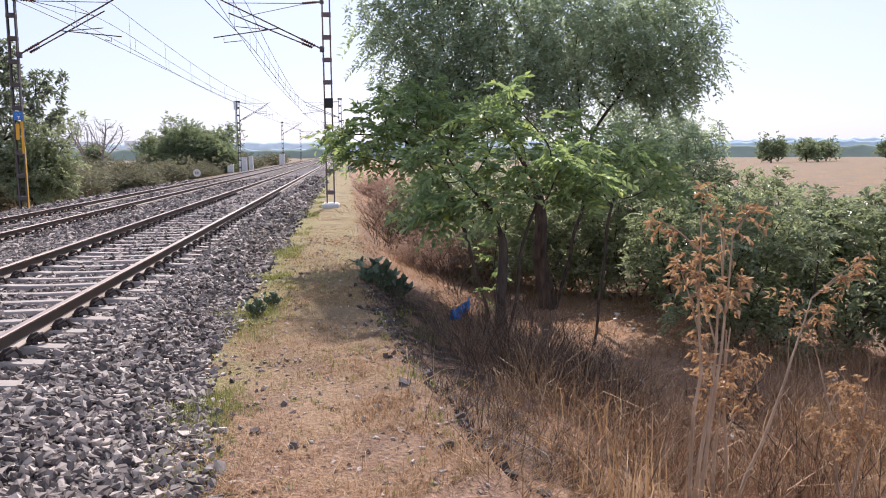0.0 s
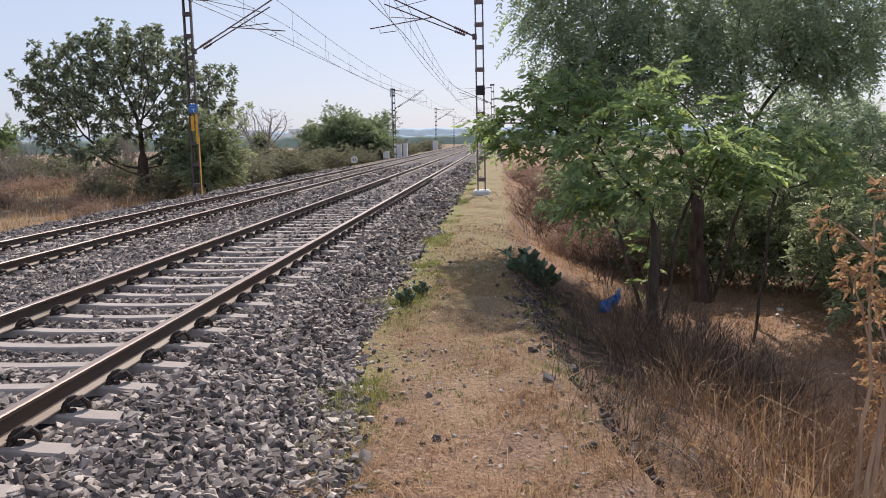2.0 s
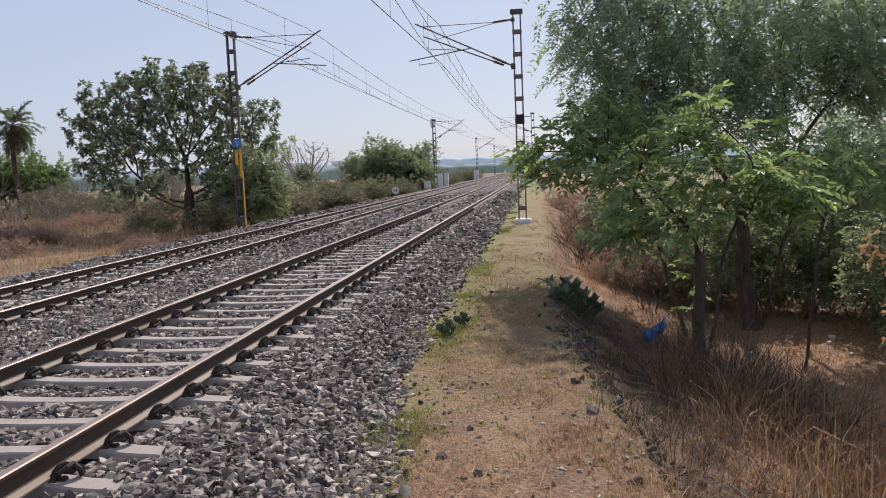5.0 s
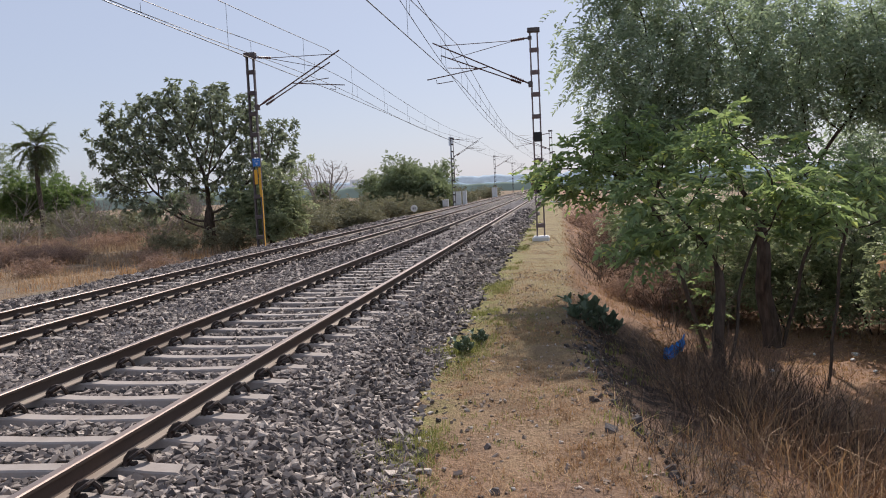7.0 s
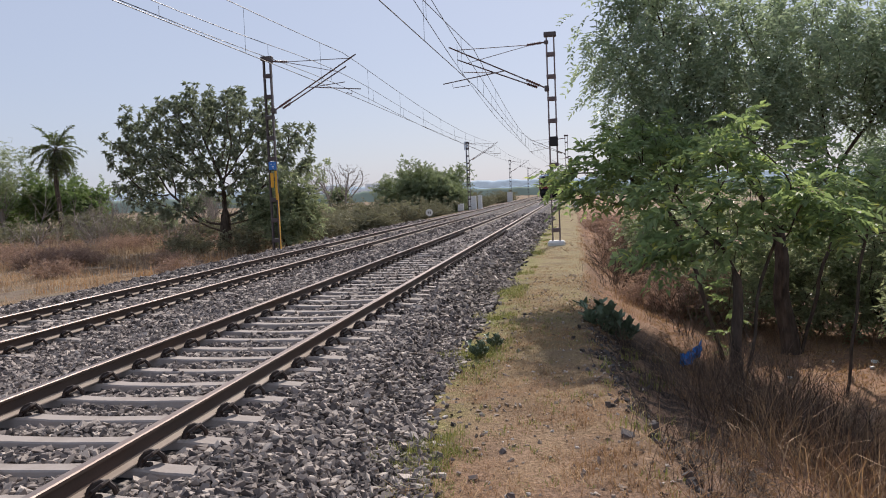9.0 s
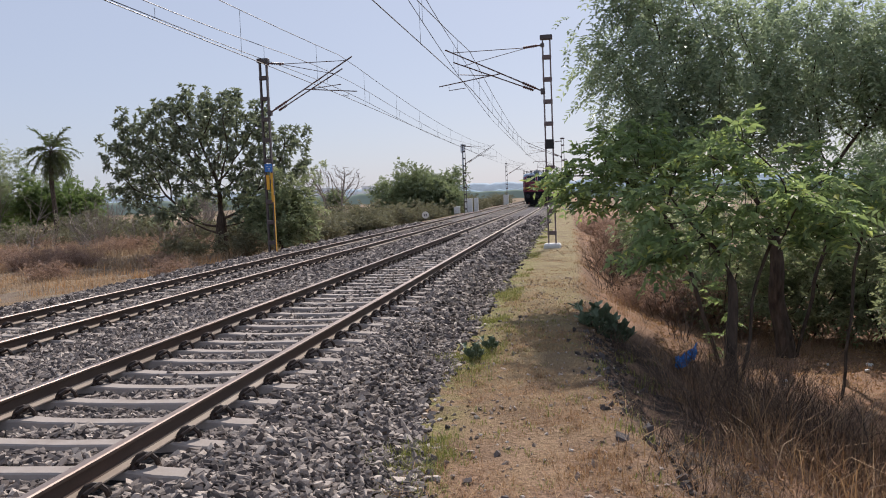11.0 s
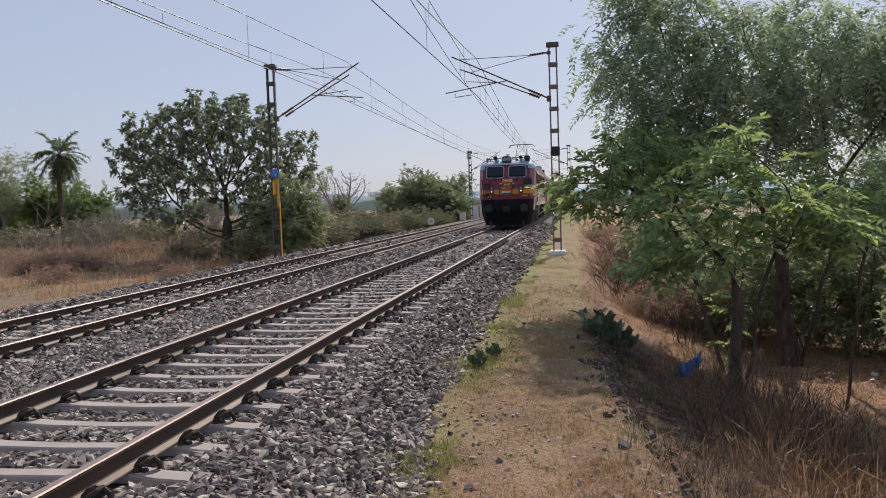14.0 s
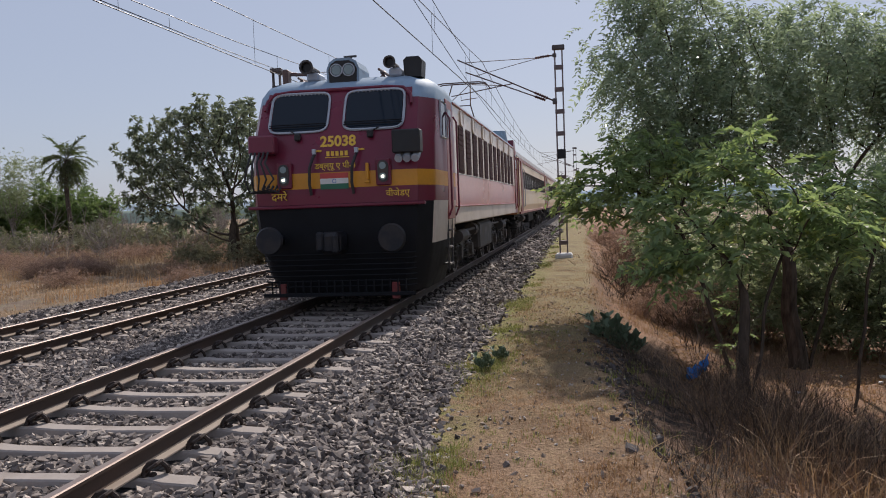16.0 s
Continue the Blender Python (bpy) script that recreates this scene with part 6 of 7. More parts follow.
M_PINK = paint("faded_red_band", (0.64, 0.22, 0.18), 0.24, 0, 0.45, 1.0, (0.5, 0.32, 0.25), stretch=(1, 0.4, 1))
M_SILL = paint("pale_sill", (0.66, 0.57, 0.50), 0.42, 0, 0.5, 1.2, (0.25, 0.2, 0.17))
M_LOCO_ROOF = paint("blue_grey_roof", (0.27, 0.38, 0.50), 0.75, 0, 0.4, 1.2, (0.18, 0.17, 0.17))
M_UNDER = paint("underframe_black", (0.007, 0.008, 0.011), 0.7, 0.0, 0.25, 2.5, (0.03, 0.026, 0.024), spec=0.25)
M_UNDER_GREY = paint("underframe_dusty", (0.05, 0.048, 0.05), 0.7, 0.1, 0.5, 2.5, (0.2, 0.16, 0.13))
M_BUFFER = paint("buffer_steel", (0.014, 0.016, 0.022), 0.5, 0.4, 0.4, 4.0)
M_FRAME = paint("window_frame_grey", (0.42, 0.46, 0.52), 0.4, 0.2, 0.3, 5.0)
M_LOUVRE = paint("dark_louvre", (0.05, 0.016, 0.022), 0.9, 0, 0.4, 4.0, spec=0.1)
M_WHEEL = paint("wheel_steel", (0.09, 0.085, 0.085), 0.5, 0.6, 0.5, 4.0, (0.12, 0.07, 0.05))
M_COACH = paint("coach_beige", (0.72, 0.56, 0.36), 0.4, 0, 0.35, 0.9, (0.35, 0.26, 0.18), stretch=(1, 0.3, 1))
M_COACH_BAND = paint("coach_maroon", (0.26, 0.06, 0.05), 0.4, 0, 0.35, 1.0)
M_COACH_END = paint("coach_end_orange", (0.34, 0.13, 0.04), 0.5, 0, 0.4, 1.4)
M_COACH_ROOF = paint("coach_roof", (0.34, 0.34, 0.34), 0.6, 0, 0.5, 1.0, (0.2, 0.17, 0.14))
M_LETTER = paint("yellow_lettering", (0.80, 0.50, 0.06), 0.5, 0, 0.15, 8.0)
M_HOSE = paint("rubber_hose", (0.02, 0.02, 0.024), 0.55)
M_FLAG_RED = paint("flag_red", (0.50, 0.06, 0.05), 0.5, 0, 0.15)
M_GUARD = paint("guard_dull_red", (0.16, 0.02, 0.02), 0.7, 0, 0.5)
M_FLAG_GREEN = paint("flag_green", (0.02, 0.14, 0.08), 0.5, 0, 0.15)
M_CHROME = paint("reflector_chrome", (0.75, 0.75, 0.75), 0.15, 1.0, 0.1)
m_, nt_, b_ = material("tinted_glass", 0.06, 0, 0.3)
b_.inputs["Base Color"].default_value = (0.008, 0.016, 0.028, 1)
M_GLASS = m_
m_, nt_, b_ = material("lamp_glow", 0.3)
b_.inputs["Emission Color"].default_value = (1.0, 0.95, 0.72, 1)
b_.inputs["Emission Strength"].default_value = 3.0
M_GLOW = m_
m_, nt_, b_ = material("lamp_glass", 0.08, 0, 0.6)
b_.inputs["Base Color"].default_value = (0.20, 0.26, 0.27, 1)
M_LENS = m_


def ring(cx, cz, r0, r1, y0, y1, n, me, slot=0):
    """A flat ring facing along y with some depth."""
    vs = []
    for r, y in ((r0, y0), (r1, y0), (r1, y1), (r0, y1)):
        vs += [(cx + r * math.cos(6.28318 * k / n), y, cz + r * math.sin(6.28318 * k / n)) for k in range(n)]
    fs = [(j * n + k, j * n + (k + 1) % n, ((j + 1) % 4) * n + (k + 1) % n, ((j + 1) % 4) * n + k) for j in range(4) for k in range(n)]
    me.add(vs, fs, slot)


def nose_y(z):
    """How far the nose leans back at a height."""
    for (z0, y0), (z1, y1) in zip(NOSE, NOSE[1:]):
        if z0 <= z <= z1:
            return y0 + (y1 - y0) * (z - z0) / (z1 - z0)
    return NOSE[-1][1]


NOSE = [(0.18, 0.30), (0.50, 0.16), (0.95, 0.05), (1.63, 0.0), (1.88, 0.0), (2.13, 0.0), (2.70, 0.10), (3.30, 0.40), (3.47, 0.49), (3.60, 0.62), (3.72, 0.92), (3.78, 1.5)]


def letters(text, size, x, z, y, mat, parent, width=None):
    cu = bpy.data.curves.new("lettering", "FONT")
    cu.body, cu.size, cu.extrude, cu.align_x = text, size, 0.004, "CENTER"
    cu.offset = size * (0.03 if text.isdigit() else 0.006)
    cu.materials.append(mat)
    o = new("lettering", cu)
    o.parent = parent
    tilt = math.degrees(math.atan2(nose_y(z + 0.1) - nose_y(z), 0.1))
    o.matrix_basis = pose(x, y, z, 90 - tilt, 0, 0)
    return o


def wheelset_mesh(r, half, name="wheelset"):
    me = Mesh()
    for s in (-1, 1):
        x = s * half
        prof = [(x + s * 0.06, r * 0.30), (x + s * 0.06, r * 0.55), (x + s * 0.02, r * 0.6), (x + s * 0.02, r * 0.84), (x + s * 0.065, r * 0.86), (x + s * 0.065, r * 0.99), (x - s * 0.03, r), (x - s * 0.035, r * 1.05), (x - s * 0.065, r * 1.05), (x - s * 0.065, r * 0.3)]
        n = 24
        vs = [(px, rr_ * math.cos(6.28318 * k / n), rr_ * math.sin(6.28318 * k / n)) for px, rr_ in prof for k in range(n)]
        m = len(prof)
        me.add(vs, [(j * n + k, j * n + (k + 1) % n, ((j + 1) % m) * n + (k + 1) % n, ((j + 1) % m) * n + k) for j in range(m) for k in range(n)])
        for k in range(6):
            a = 6.28318 * k / 6
            me.tube([(x + s * 0.02, r * 0.72 * math.cos(a), r * 0.72 * math.sin(a)), (x + s * 0.035, r * 0.72 * math.cos(a), r * 0.72 * math.sin(a))], 0.04, 8)
    me.tube([(-half - 0.2, 0, 0), (half + 0.2, 0, 0)], 0.085, 12)
    return me.data(name, M_WHEEL)


def coil(me, x, y, z0, z1, r=0.085, turns=5, w=0.018):
    pts = [(x + r * math.cos(6.283 * k / 8), y + r * math.sin(6.283 * k / 8), z0 + (z1 - z0) * k / (turns * 8)) for k in range(turns * 8 + 1)]
    me.tube(pts, w, 5)


def build_bogie(root, cy, axles, r, long):
    bog = part("bogie", Mesh().box((0, cy, 0.62), (1.9, long * 0.7, 0.16), bevel=0.03), M_UNDER, root, "dusty black bogie frame")
    for s in (-1, 1):
        me = Mesh()
        out = [(cy - long / 2, 0.60), (cy - long / 2, 0.80), (cy - long / 2 + 0.4, 0.86), (cy - 0.7, 0.72), (cy + 0.7, 0.72), (cy + long / 2 - 0.4, 0.86), (cy + long / 2, 0.80), (cy + long / 2, 0.60), (cy + 0.6, 0.50), (cy - 0.6, 0.50)]
        me.prism(out, "x", s * 1.16 - 0.05, s * 1.16 + 0.05)
        part("side_frame", me, M_UNDER_GREY, bog)
        for ay in axles:
            me = Mesh()
            me.box((s * 1.2, ay, r), (0.18, 0.36, 0.36), bevel=0.05)
            me.tube([(s * 1.27, ay, r), (s * 1.36, ay, r)], 0.14, 12)
            part("axle_box", me, M_UNDER_GREY, bog)
            for q in (-0.33, 0.33):
                sp = Mesh()
                coil(sp, s * 1.2, ay + q, r - 0.10, r + 0.30)
                part("spring", sp, M_UNDER_GREY, bog)
        me = Mesh()
        for ay in axles:
            me.box((s * 0.98, ay - r - 0.16, r * 0.9), (0.12, 0.10, 0.45), bevel=0.02)
        me.tube([(s * 1.30, cy - long / 2 + 0.1, 0.98), (s * 1.30, cy + long / 2 - 0.1, 0.98)], 0.03, 8)
        me.tube([(s * 1.33, cy - 0.5, 0.9), (s * 1.33, cy + 0.5, 0.9)], 0.13, 12)
        part("brake_rigging", me, M_UNDER_GREY, bog)
    return bog


WHEELS = []


def build_locomotive():
    root = thing("electric_locomotive", "maroon electric locomotive with yellow stripe and cream sides", "locomotive", pose(0, 12.8, 0))
    # nose and cab: a loft of level outlines
    zs = [z for z, _ in NOSE]
    wid = [1.28, 1.38, 1.48, 1.54, 1.545, 1.545, 1.545, 1.53, 1.52, 1.47, 1.28, 0.9]
    me = Mesh()
    loops = []
    for (z, y), w in zip(NOSE, wid):
        c = 0.42
        front = w - 0.22
        half = [(0, y), (front * 0.5, y + 0.004), (front * 0.93, y + 0.03), (front, y + 0.06), (w - 0.03, y + c), (w, y + c + 0.10), (w, 2.55)]
        loops.append([(-p[0], p[1], z) for p in half[:0:-1]] + [(p[0], p[1], z) for p in half])
    n = len(loops[0])
    vs = [p for lp in loops for p in lp]
    for j in range(len(loops) - 1):
        zm = (zs[j] + zs[j + 1]) / 2
        for k in range(n - 1):
            side = k in (0, n - 2) or k in (1, n - 3)
            if zm < 1.63:
                slot = 0 if not side or zm < 1.0 else 4
            elif zm < 1.88:
                slot = 1 if not side else 1
            elif zm < 2.13:
                slot = 2
            elif zm < 3.47:
                slot = 3 if zm > 3.3 and (k < 4 or k > n - 6) else 1
            else:
                slot = 3
            if j == 0 and k == 0:
                me.add(vs, [], 0)
            me.f.append((j * n + k, j * n + k + 1, (j + 1) * n + k + 1, (j + 1) * n + k))
            me.m.append(slot)
    me.f.append(tuple((len(loops) - 1) * n + k for k in range(n)))
    me.m.append(3)
    cab = part("cab", me, (M_UNDER, M_MAROON, M_STRIPE, M_LOCO_ROOF, M_SILL), root, "maroon cab front with a yellow stripe", smooth=True)
    # roof brow and its drip edge
    me = Mesh()
    arc = [(-1.22, 3.18), (-1.20, 3.34), (-1.08, 3.46), (-0.8, 3.49), (0.8, 3.49), (1.08, 3.46), (1.20, 3.34), (1.22, 3.18)]
    me.tube([(x, nose_y(z) - 0.025, z) for x, z in arc], 0.028, 6)
    part("drip_edge", me, M_MAROON, root, smooth=True)
    # windscreens
    for s in (-1, 1):
        def wpt(u, v, off):
            x = s * (0.62 + u * 0.49)
            z = 3.12 + v * 0.33
            return Vector((x, nose_y(z) - off, z))
        corner = [(math.cos(6.28318 * k / 28), math.sin(6.28318 * k / 28)) for k in range(28)]
        sq = [(math.copysign(abs(a) ** 0.32, a), math.copysign(abs(b) ** 0.32, b)) for a, b in corner]
        me = Mesh()
        me.add([wpt(u * 0.94, v * 0.94, 0.016) for u, v in sq] + [wpt(u * 0.94, v * 0.94, -0.02) for u, v in sq], [tuple(range(28)), *[(k, (k + 1) % 28, 28 + (k + 1) % 28, 28 + k) for k in range(28)]])
        win = part("windscreen", me, M_GLASS, root, "dark windscreen in a pale frame")
        me = Mesh()
        me.tube([wpt(u, v, 0.02) for u, v in sq] + [wpt(*sq[0], 0.02)], 0.022, 5)
        part("frame", me, M_FRAME, win)
        me = Mesh()
        for k in range(14):
            me.tube([wpt(-0.85 + 0.13 * k, 0.90, 0.022), wpt(-0.85 + 0.13 * k, 0.98, 0.022)], 0.012, 4)
        part("guard", me, M_FRAME, win)
        me = Mesh()
        for v in (-0.72, -0.6):
            me.tube([wpt(-0.97, v, 0.05), wpt(0.97, v, 0.05)], 0.009, 5)
        part("rail", me, M_UNDER, win)
        me = Mesh()
        me.tube([wpt(-0.05, -1.25, 0.05), wpt(0.05, -1.08, 0.06), wpt(0.22, -0.92, 0.05)], 0.012, 5)
        me.box(wpt(-0.05, -1.25, 0.05), (0.10, 0.08, 0.12), bevel=0.02)
        part("wiper", me, M_BLACK, win)
    # marker lights
    for s in (-1, 1):
        me = Mesh()
        me.box((s * 0.81, -0.03, 2.10), (0.24, 0.07, 0.42), bevel=0.02)
        housing = part("marker_light", me, M_MAROON, root)
        me = Mesh()
        pill = [(0.085 * math.cos(a), 0.085 * math.sin(a) + (0.085 if math.sin(a) >= 0 else -0.085)) for a in [6.28318 * k / 20 for k in range(20)]]
        me.prism([(s * 0.81 + p[0], 2.11 + p[1]) for p in pill], "y", -0.085, -0.06)
        part("bezel", me, M_UNDER_GREY, housing)
        me = Mesh()
        me.tube([(s * 0.81, -0.098, 2.195), (s * 0.81, -0.086, 2.195)], 0.055, 14)
        part("lens", me, M_LENS, housing)
        me = Mesh()
        me.tube([(s * 0.81, -0.098, 2.03), (s * 0.81, -0.086, 2.03)], 0.055, 14)
        part("lens", me, M_LENS, housing)
        me = Mesh()
        me.tube([(s * 0.81, -0.112, 2.03), (s * 0.81, -0.098, 2.03)], 0.024, 10)
        part("bulb", me, M_GLOW, housing, "lit warm white lamp")
    # roof headlamp
    me = Mesh()
    out = [(-0.27, 3.56), (-0.28, 3.86), (-0.23, 3.98), (-0.13, 4.04), (0.13, 4.04), (0.23, 3.98), (0.28, 3.86), (0.27, 3.56)]
    me.prism(out, "y", 0.74, 1.40)
    lamp = part("headlamp", me, M_LOCO_ROOF, root, "blue-grey twin headlamp housing on the roof")
    me = Mesh()
    me.prism([(p[0] * 0.86, 3.84 + (p[1] - 3.84) * 0.78) for p in out], "y", 0.725, 0.738)
    part("bezel", me, M_BLACK, lamp)
    for s in (-1, 1):
        me = Mesh()
        ring(s * 0.105, 3.84, 0.092, 0.108, 0.70, 0.73, 20, me)
        part("rim", me, M_FRAME, lamp)
        me = Mesh()
        me.tube([(s * 0.105, 0.70, 3.84), (s * 0.105, 0.724, 3.84)], [0.08, 0.094], 18)
        part("lens", me, M_LENS, lamp)
    me = Mesh()
    me.tube([(0.05, 1.05, 4.03), (0.05, 1.05, 4.11)], 0.03, 8)
    me.tube([(-0.06, 1.05, 4.11), (0.16, 1.05, 4.11)], 0.02, 6)
    part("aerial", me, M_UNDER_GREY, lamp)
    # horns: a hooded one and an open trumpet, each on a pale bracket
    for x, z, r in ((-0.62, 3.92, 0.11), (0.80, 3.92, 0.095)):
        me = Mesh()
        n, m = 16, 5
        prof = [(0.70, r * 0.8), (0.70, r * 1.12), (0.78, r * 0.80), (0.95, r * 0.52), (1.30, r * 0.45)]
        me.add([(x + q * math.cos(6.28318 * k / n), yy, z + q * math.sin(6.28318 * k / n)) for yy, q in prof for k in range(n)],
               [(a * n + k, a * n + (k + 1) % n, (a + 1) * n + (k + 1) % n, (a + 1) * n + k) for a in range(m - 1) for k in range(n)])
        horn = part("horn", me, M_UNDER_GREY, root, smooth=True)
        me = Mesh()
        me.tube([(x, 0.76, z), (x, 0.80, z)], r * 0.7, 12)
        part("throat", me, M_BLACK, horn)
        me = Mesh()
        me.box((x + 0.05, 1.05, 3.78), (0.22, 0.34, 0.14), bevel=0.03)
        part("bracket", me, M_FRAME, horn)
    me = Mesh()
    me.prism([(1.00, 3.70), (0.98, 3.97), (1.04, 4.03), (1.24, 4.03), (1.30, 3.97), (1.28, 3.70)], "y", 0.95, 1.30)
    part("roof_cover", me, M_BLACK, root)
    # jumper boxes, cables, hoses
    me = Mesh()
    me.box((1.22, -0.10, 2.55), (0.44, 0.26, 0.36), bevel=0.02)
    box = part("jumper_box", me, M_BLACK, root, "black jumper box")
    me = Mesh()
    for k in range(3):
        me.tube([(1.09 + 0.13 * k, -0.2, 2.28), (1.09 + 0.13 * k, -0.05, 2.36)], [0.062, 0.07], 10)
    part("socket", me, M_FRAME, box)
    me = Mesh()
    me.box((-1.14, -0.05, 2.60), (0.44, 0.22, 0.30), bevel=0.03)
    box = part("jumper_box", me, M_MAROON, root)
    for k in range(5):
        me = Mesh()
        x = -1.30 + 0.07 * k
        me.tube([(x, -0.16, 2.48), (x - 0.02, -0.26, 2.3), (x - 0.08 + 0.05 * k, -0.28, 2.05), (x - 0.02, -0.24, 1.85 + 0.015 * k), (x + 0.12, -0.12, 1.84), (x + 0.16, -0.04, 1.95)], 0.018, 6)
        part("cable", me, M_HOSE, box)
    for x in (-0.36, 0.33):
        me = Mesh()
        me.tube([(x + 0.06, -0.02, 2.42), (x + 0.05, -0.10, 2.36), (x, -0.13, 2.2), (x - 0.02, -0.10, 1.95), (x - 0.01, -0.05, 1.78)], 0.024, 7)
        part("brake_hose", me, M_HOSE, root)
        me = Mesh()
        me.tube([(x + 0.06, -0.05, 2.42), (x + 0.06, -0.05, 2.50)], 0.035, 8)
        part("hose_coupling", me, M_FRAME, root)
    me = Mesh()
    me.box((0.55, -0.03, 2.12), (0.05, 0.06, 0.26), bevel=0.01)
    me.box((0.55, -0.05, 1.96), (0.08, 0.05, 0.05), bevel=0.01)
    part("lamp_iron", me, M_STRIPE, root)
    # lettering and flag
    letters("25038", 0.235, 0.06, 2.545, nose_y(2.6) - 0.012, M_LETTER, cab)
    letters("दमरे", 0.17, -0.92, 1.71, -0.014, M_LETTER, cab)
    letters("वीजेडए", 0.14, 1.02, 1.72, -0.014, M_LETTER, cab)
    letters("डब्ल्यू ए पी-4", 0.13, 0.02, 2.19, nose_y(2.2) - 0.014, M_LETTER, cab)
    me = Mesh()
    for k in range(5):
        me.box((-0.10 + 0.075 * k, nose_y(2.42) - 0.012, 2.425), (0.05, 0.008, 0.075))
    me.box((0.05, nose_y(2.36) - 0.012, 2.365), (0.40, 0.008, 0.012))
    me.box((-0.28, nose_y(2.47) - 0.012, 2.475), (0.15, 0.008, 0.03))
    me.box((0.42, nose_y(2.47) - 0.012, 2.475), (0.15, 0.008, 0.03))
    part("lettering", me, M_LETTER, cab)
    for k, mt in enumerate((M_FLAG_RED, M_WHITE, M_FLAG_GREEN)):
        me = Mesh()
        me.box((0.0, -0.008, 2.075 - 0.085 * k), (0.46, 0.008, 0.085))
        part("flag_band", me, mt, cab)
    me = Mesh()
    ring(0.0, 1.99, 0.026, 0.034, -0.016, -0.011, 16, me)
    part("flag_wheel", me, M_BLUE, cab)
    # headstock, buffers, coupler, cattle guard
    me = Mesh()
    me.box((0, 0.02, 1.60), (2.9, 0.12, 0.05), bevel=0.015)
    part("headstock_lip", me, M_MAROON, root)
    for s in (-1, 1):
        me = Mesh()
        me.tube([(s * 0.98, -0.42, 1.08), (s * 0.98, -0.38, 1.08), (s * 0.98, -0.35, 1.08)], [0.20, 0.225, 0.10], 22)
        me.tube([(s * 0.98, -0.36, 1.08), (s * 0.98, 0.1, 1.08)], 0.10, 14)
        part("buffer", me, M_BUFFER, root, "round steel buffer", smooth=True)
    me = Mesh()
    me.box((0, -0.18, 1.02), (0.34, 0.5, 0.34), bevel=0.06)
    me.box((0.12, -0.46, 1.02), (0.10, 0.16, 0.3), bevel=0.03)
    me.box((-0.14, -0.42, 1.05), (0.12, 0.12, 0.3), bevel=0.03)
    part("coupler", me, M_BUFFER, root)
    for k in range(7):
        me = Mesh()
        me.tube([(-1.25, 0.10, 0.32 + 0.085 * k), (-1.1, -0.02, 0.32 + 0.085 * k), (1.1, -0.02, 0.32 + 0.085 * k), (1.25, 0.10, 0.32 + 0.085 * k)], 0.014, 5)
        part("guard_bar", me, M_UNDER, root)
    me = Mesh()
    for k in range(18):
        x = -1.1 + 2.2 * k / 17
        me.box((x, -0.03, 0.30), (0.02, 0.03, 0.24))
    me.box((0, -0.03, 0.19), (2.5, 0.05, 0.06), bevel=0.01)
    part("cattle_guard", me, M_UNDER, root)
    for s in (-1, 1):
        me = Mesh()
        me.box((s * 0.93, 0.0, 0.24), (0.12, 0.08, 0.26), bevel=0.01)
        part("rail_guard", me, M_GUARD, root)
    # long body
    y0, y1 = 2.55, 16.4
    me = Mesh()
    me.box((0, (y0 + y1) / 2, 1.36), (3.06, y1 - y0, 0.34), slot=0, bevel=0.02)
    me.box((0, (y0 + y1) / 2, 1.83), (3.05, y1 - y0, 0.62), slot=1)
    me.box((0, (y0 + y1) / 2, 2.78), (3.05, y1 - y0, 1.30), slot=2)
    arc = [(1.525, 3.43), (1.50, 3.50), (1.38, 3.60), (1.1, 3.67), (0.6, 3.71), (0, 3.725)]
    me.prism([(-p[0], p[1]) for p in arc[::-1]][::-1] + arc[:-1][::-1] + [], "y", y0, y1, 3)
    body = part("body", me, (M_SILL, M_PINK, M_CREAM, M_LOCO_ROOF), root, "cream body side with a faded red band")
    gl = Mesh()
    gl.tube([(1.535, y0, 3.42), (1.535, y1, 3.42)], 0.02, 5)
    gl.tube([(-1.535, y0, 3.42), (-1.535, y1, 3.42)], 0.02, 5)
    gl.tube([(1.54, y0, 1.52), (1.54, y1, 1.52)], 0.015, 5)
    part("gutter", gl, M_MAROON_DUST_SUN, body)
    lv = Mesh()
    lv.box((0, 0, 0), (0.02, 0.66, 0.92))
    for k in range(9):
        lv.box((0.011, 0, -0.40 + 0.1 * k), (0.008, 0.62, 0.022))
    lv = lv.data("louvre", M_LOUVRE)
    port = Mesh()
    pill = [(0.21 * math.copysign(abs(math.cos(a)) ** 0.5, math.cos(a)), 0.145 * math.copysign(abs(math.sin(a)) ** 0.5, math.sin(a))) for a in [6.28318 * k / 20 for k in range(20)]]
    port.tube([(0, p[0], p[1]) for p in pill] + [(0, *pill[0])], 0.022, 5)
    port.prism([(p[0], p[1]) for p in pill], "x", -0.01, 0.008)
    port = port.data("porthole", M_CREAM)
    for s in (-1, 1):
        for k in range(12):
            o = part("louvre", lv, (), body)
            o.matrix_basis = pose(s * 1.53, 3.55 + 1.06 * k, 2.62, 0, 0, 0 if s > 0 else 180)
        for k in range(7):
            o = part("porthole", port, (), body)
            o.matrix_basis = pose(s * 1.53, 3.7 + 1.8 * k, 3.25, 0, 0, 0 if s > 0 else 180)
        # cab door, side window, grab rails at both ends
        for d0 in (2.0, 16.75):
            me = Mesh()
            me.box((s * 1.535, d0, 2.35), (0.03, 0.62, 2.1), bevel=0.012)
            door = part("cab_door", me, M_MAROON_DUST_SUN, root, "dusty maroon cab door, painted paler for grazing sun")
            me = Mesh()
            me.box((s * 1.55, d0, 2.98), (0.015, 0.36, 0.52), bevel=0.006)
            part("door_window", me, M_GLASS, door)
            for q in (-0.40, 0.40):
                me = Mesh()
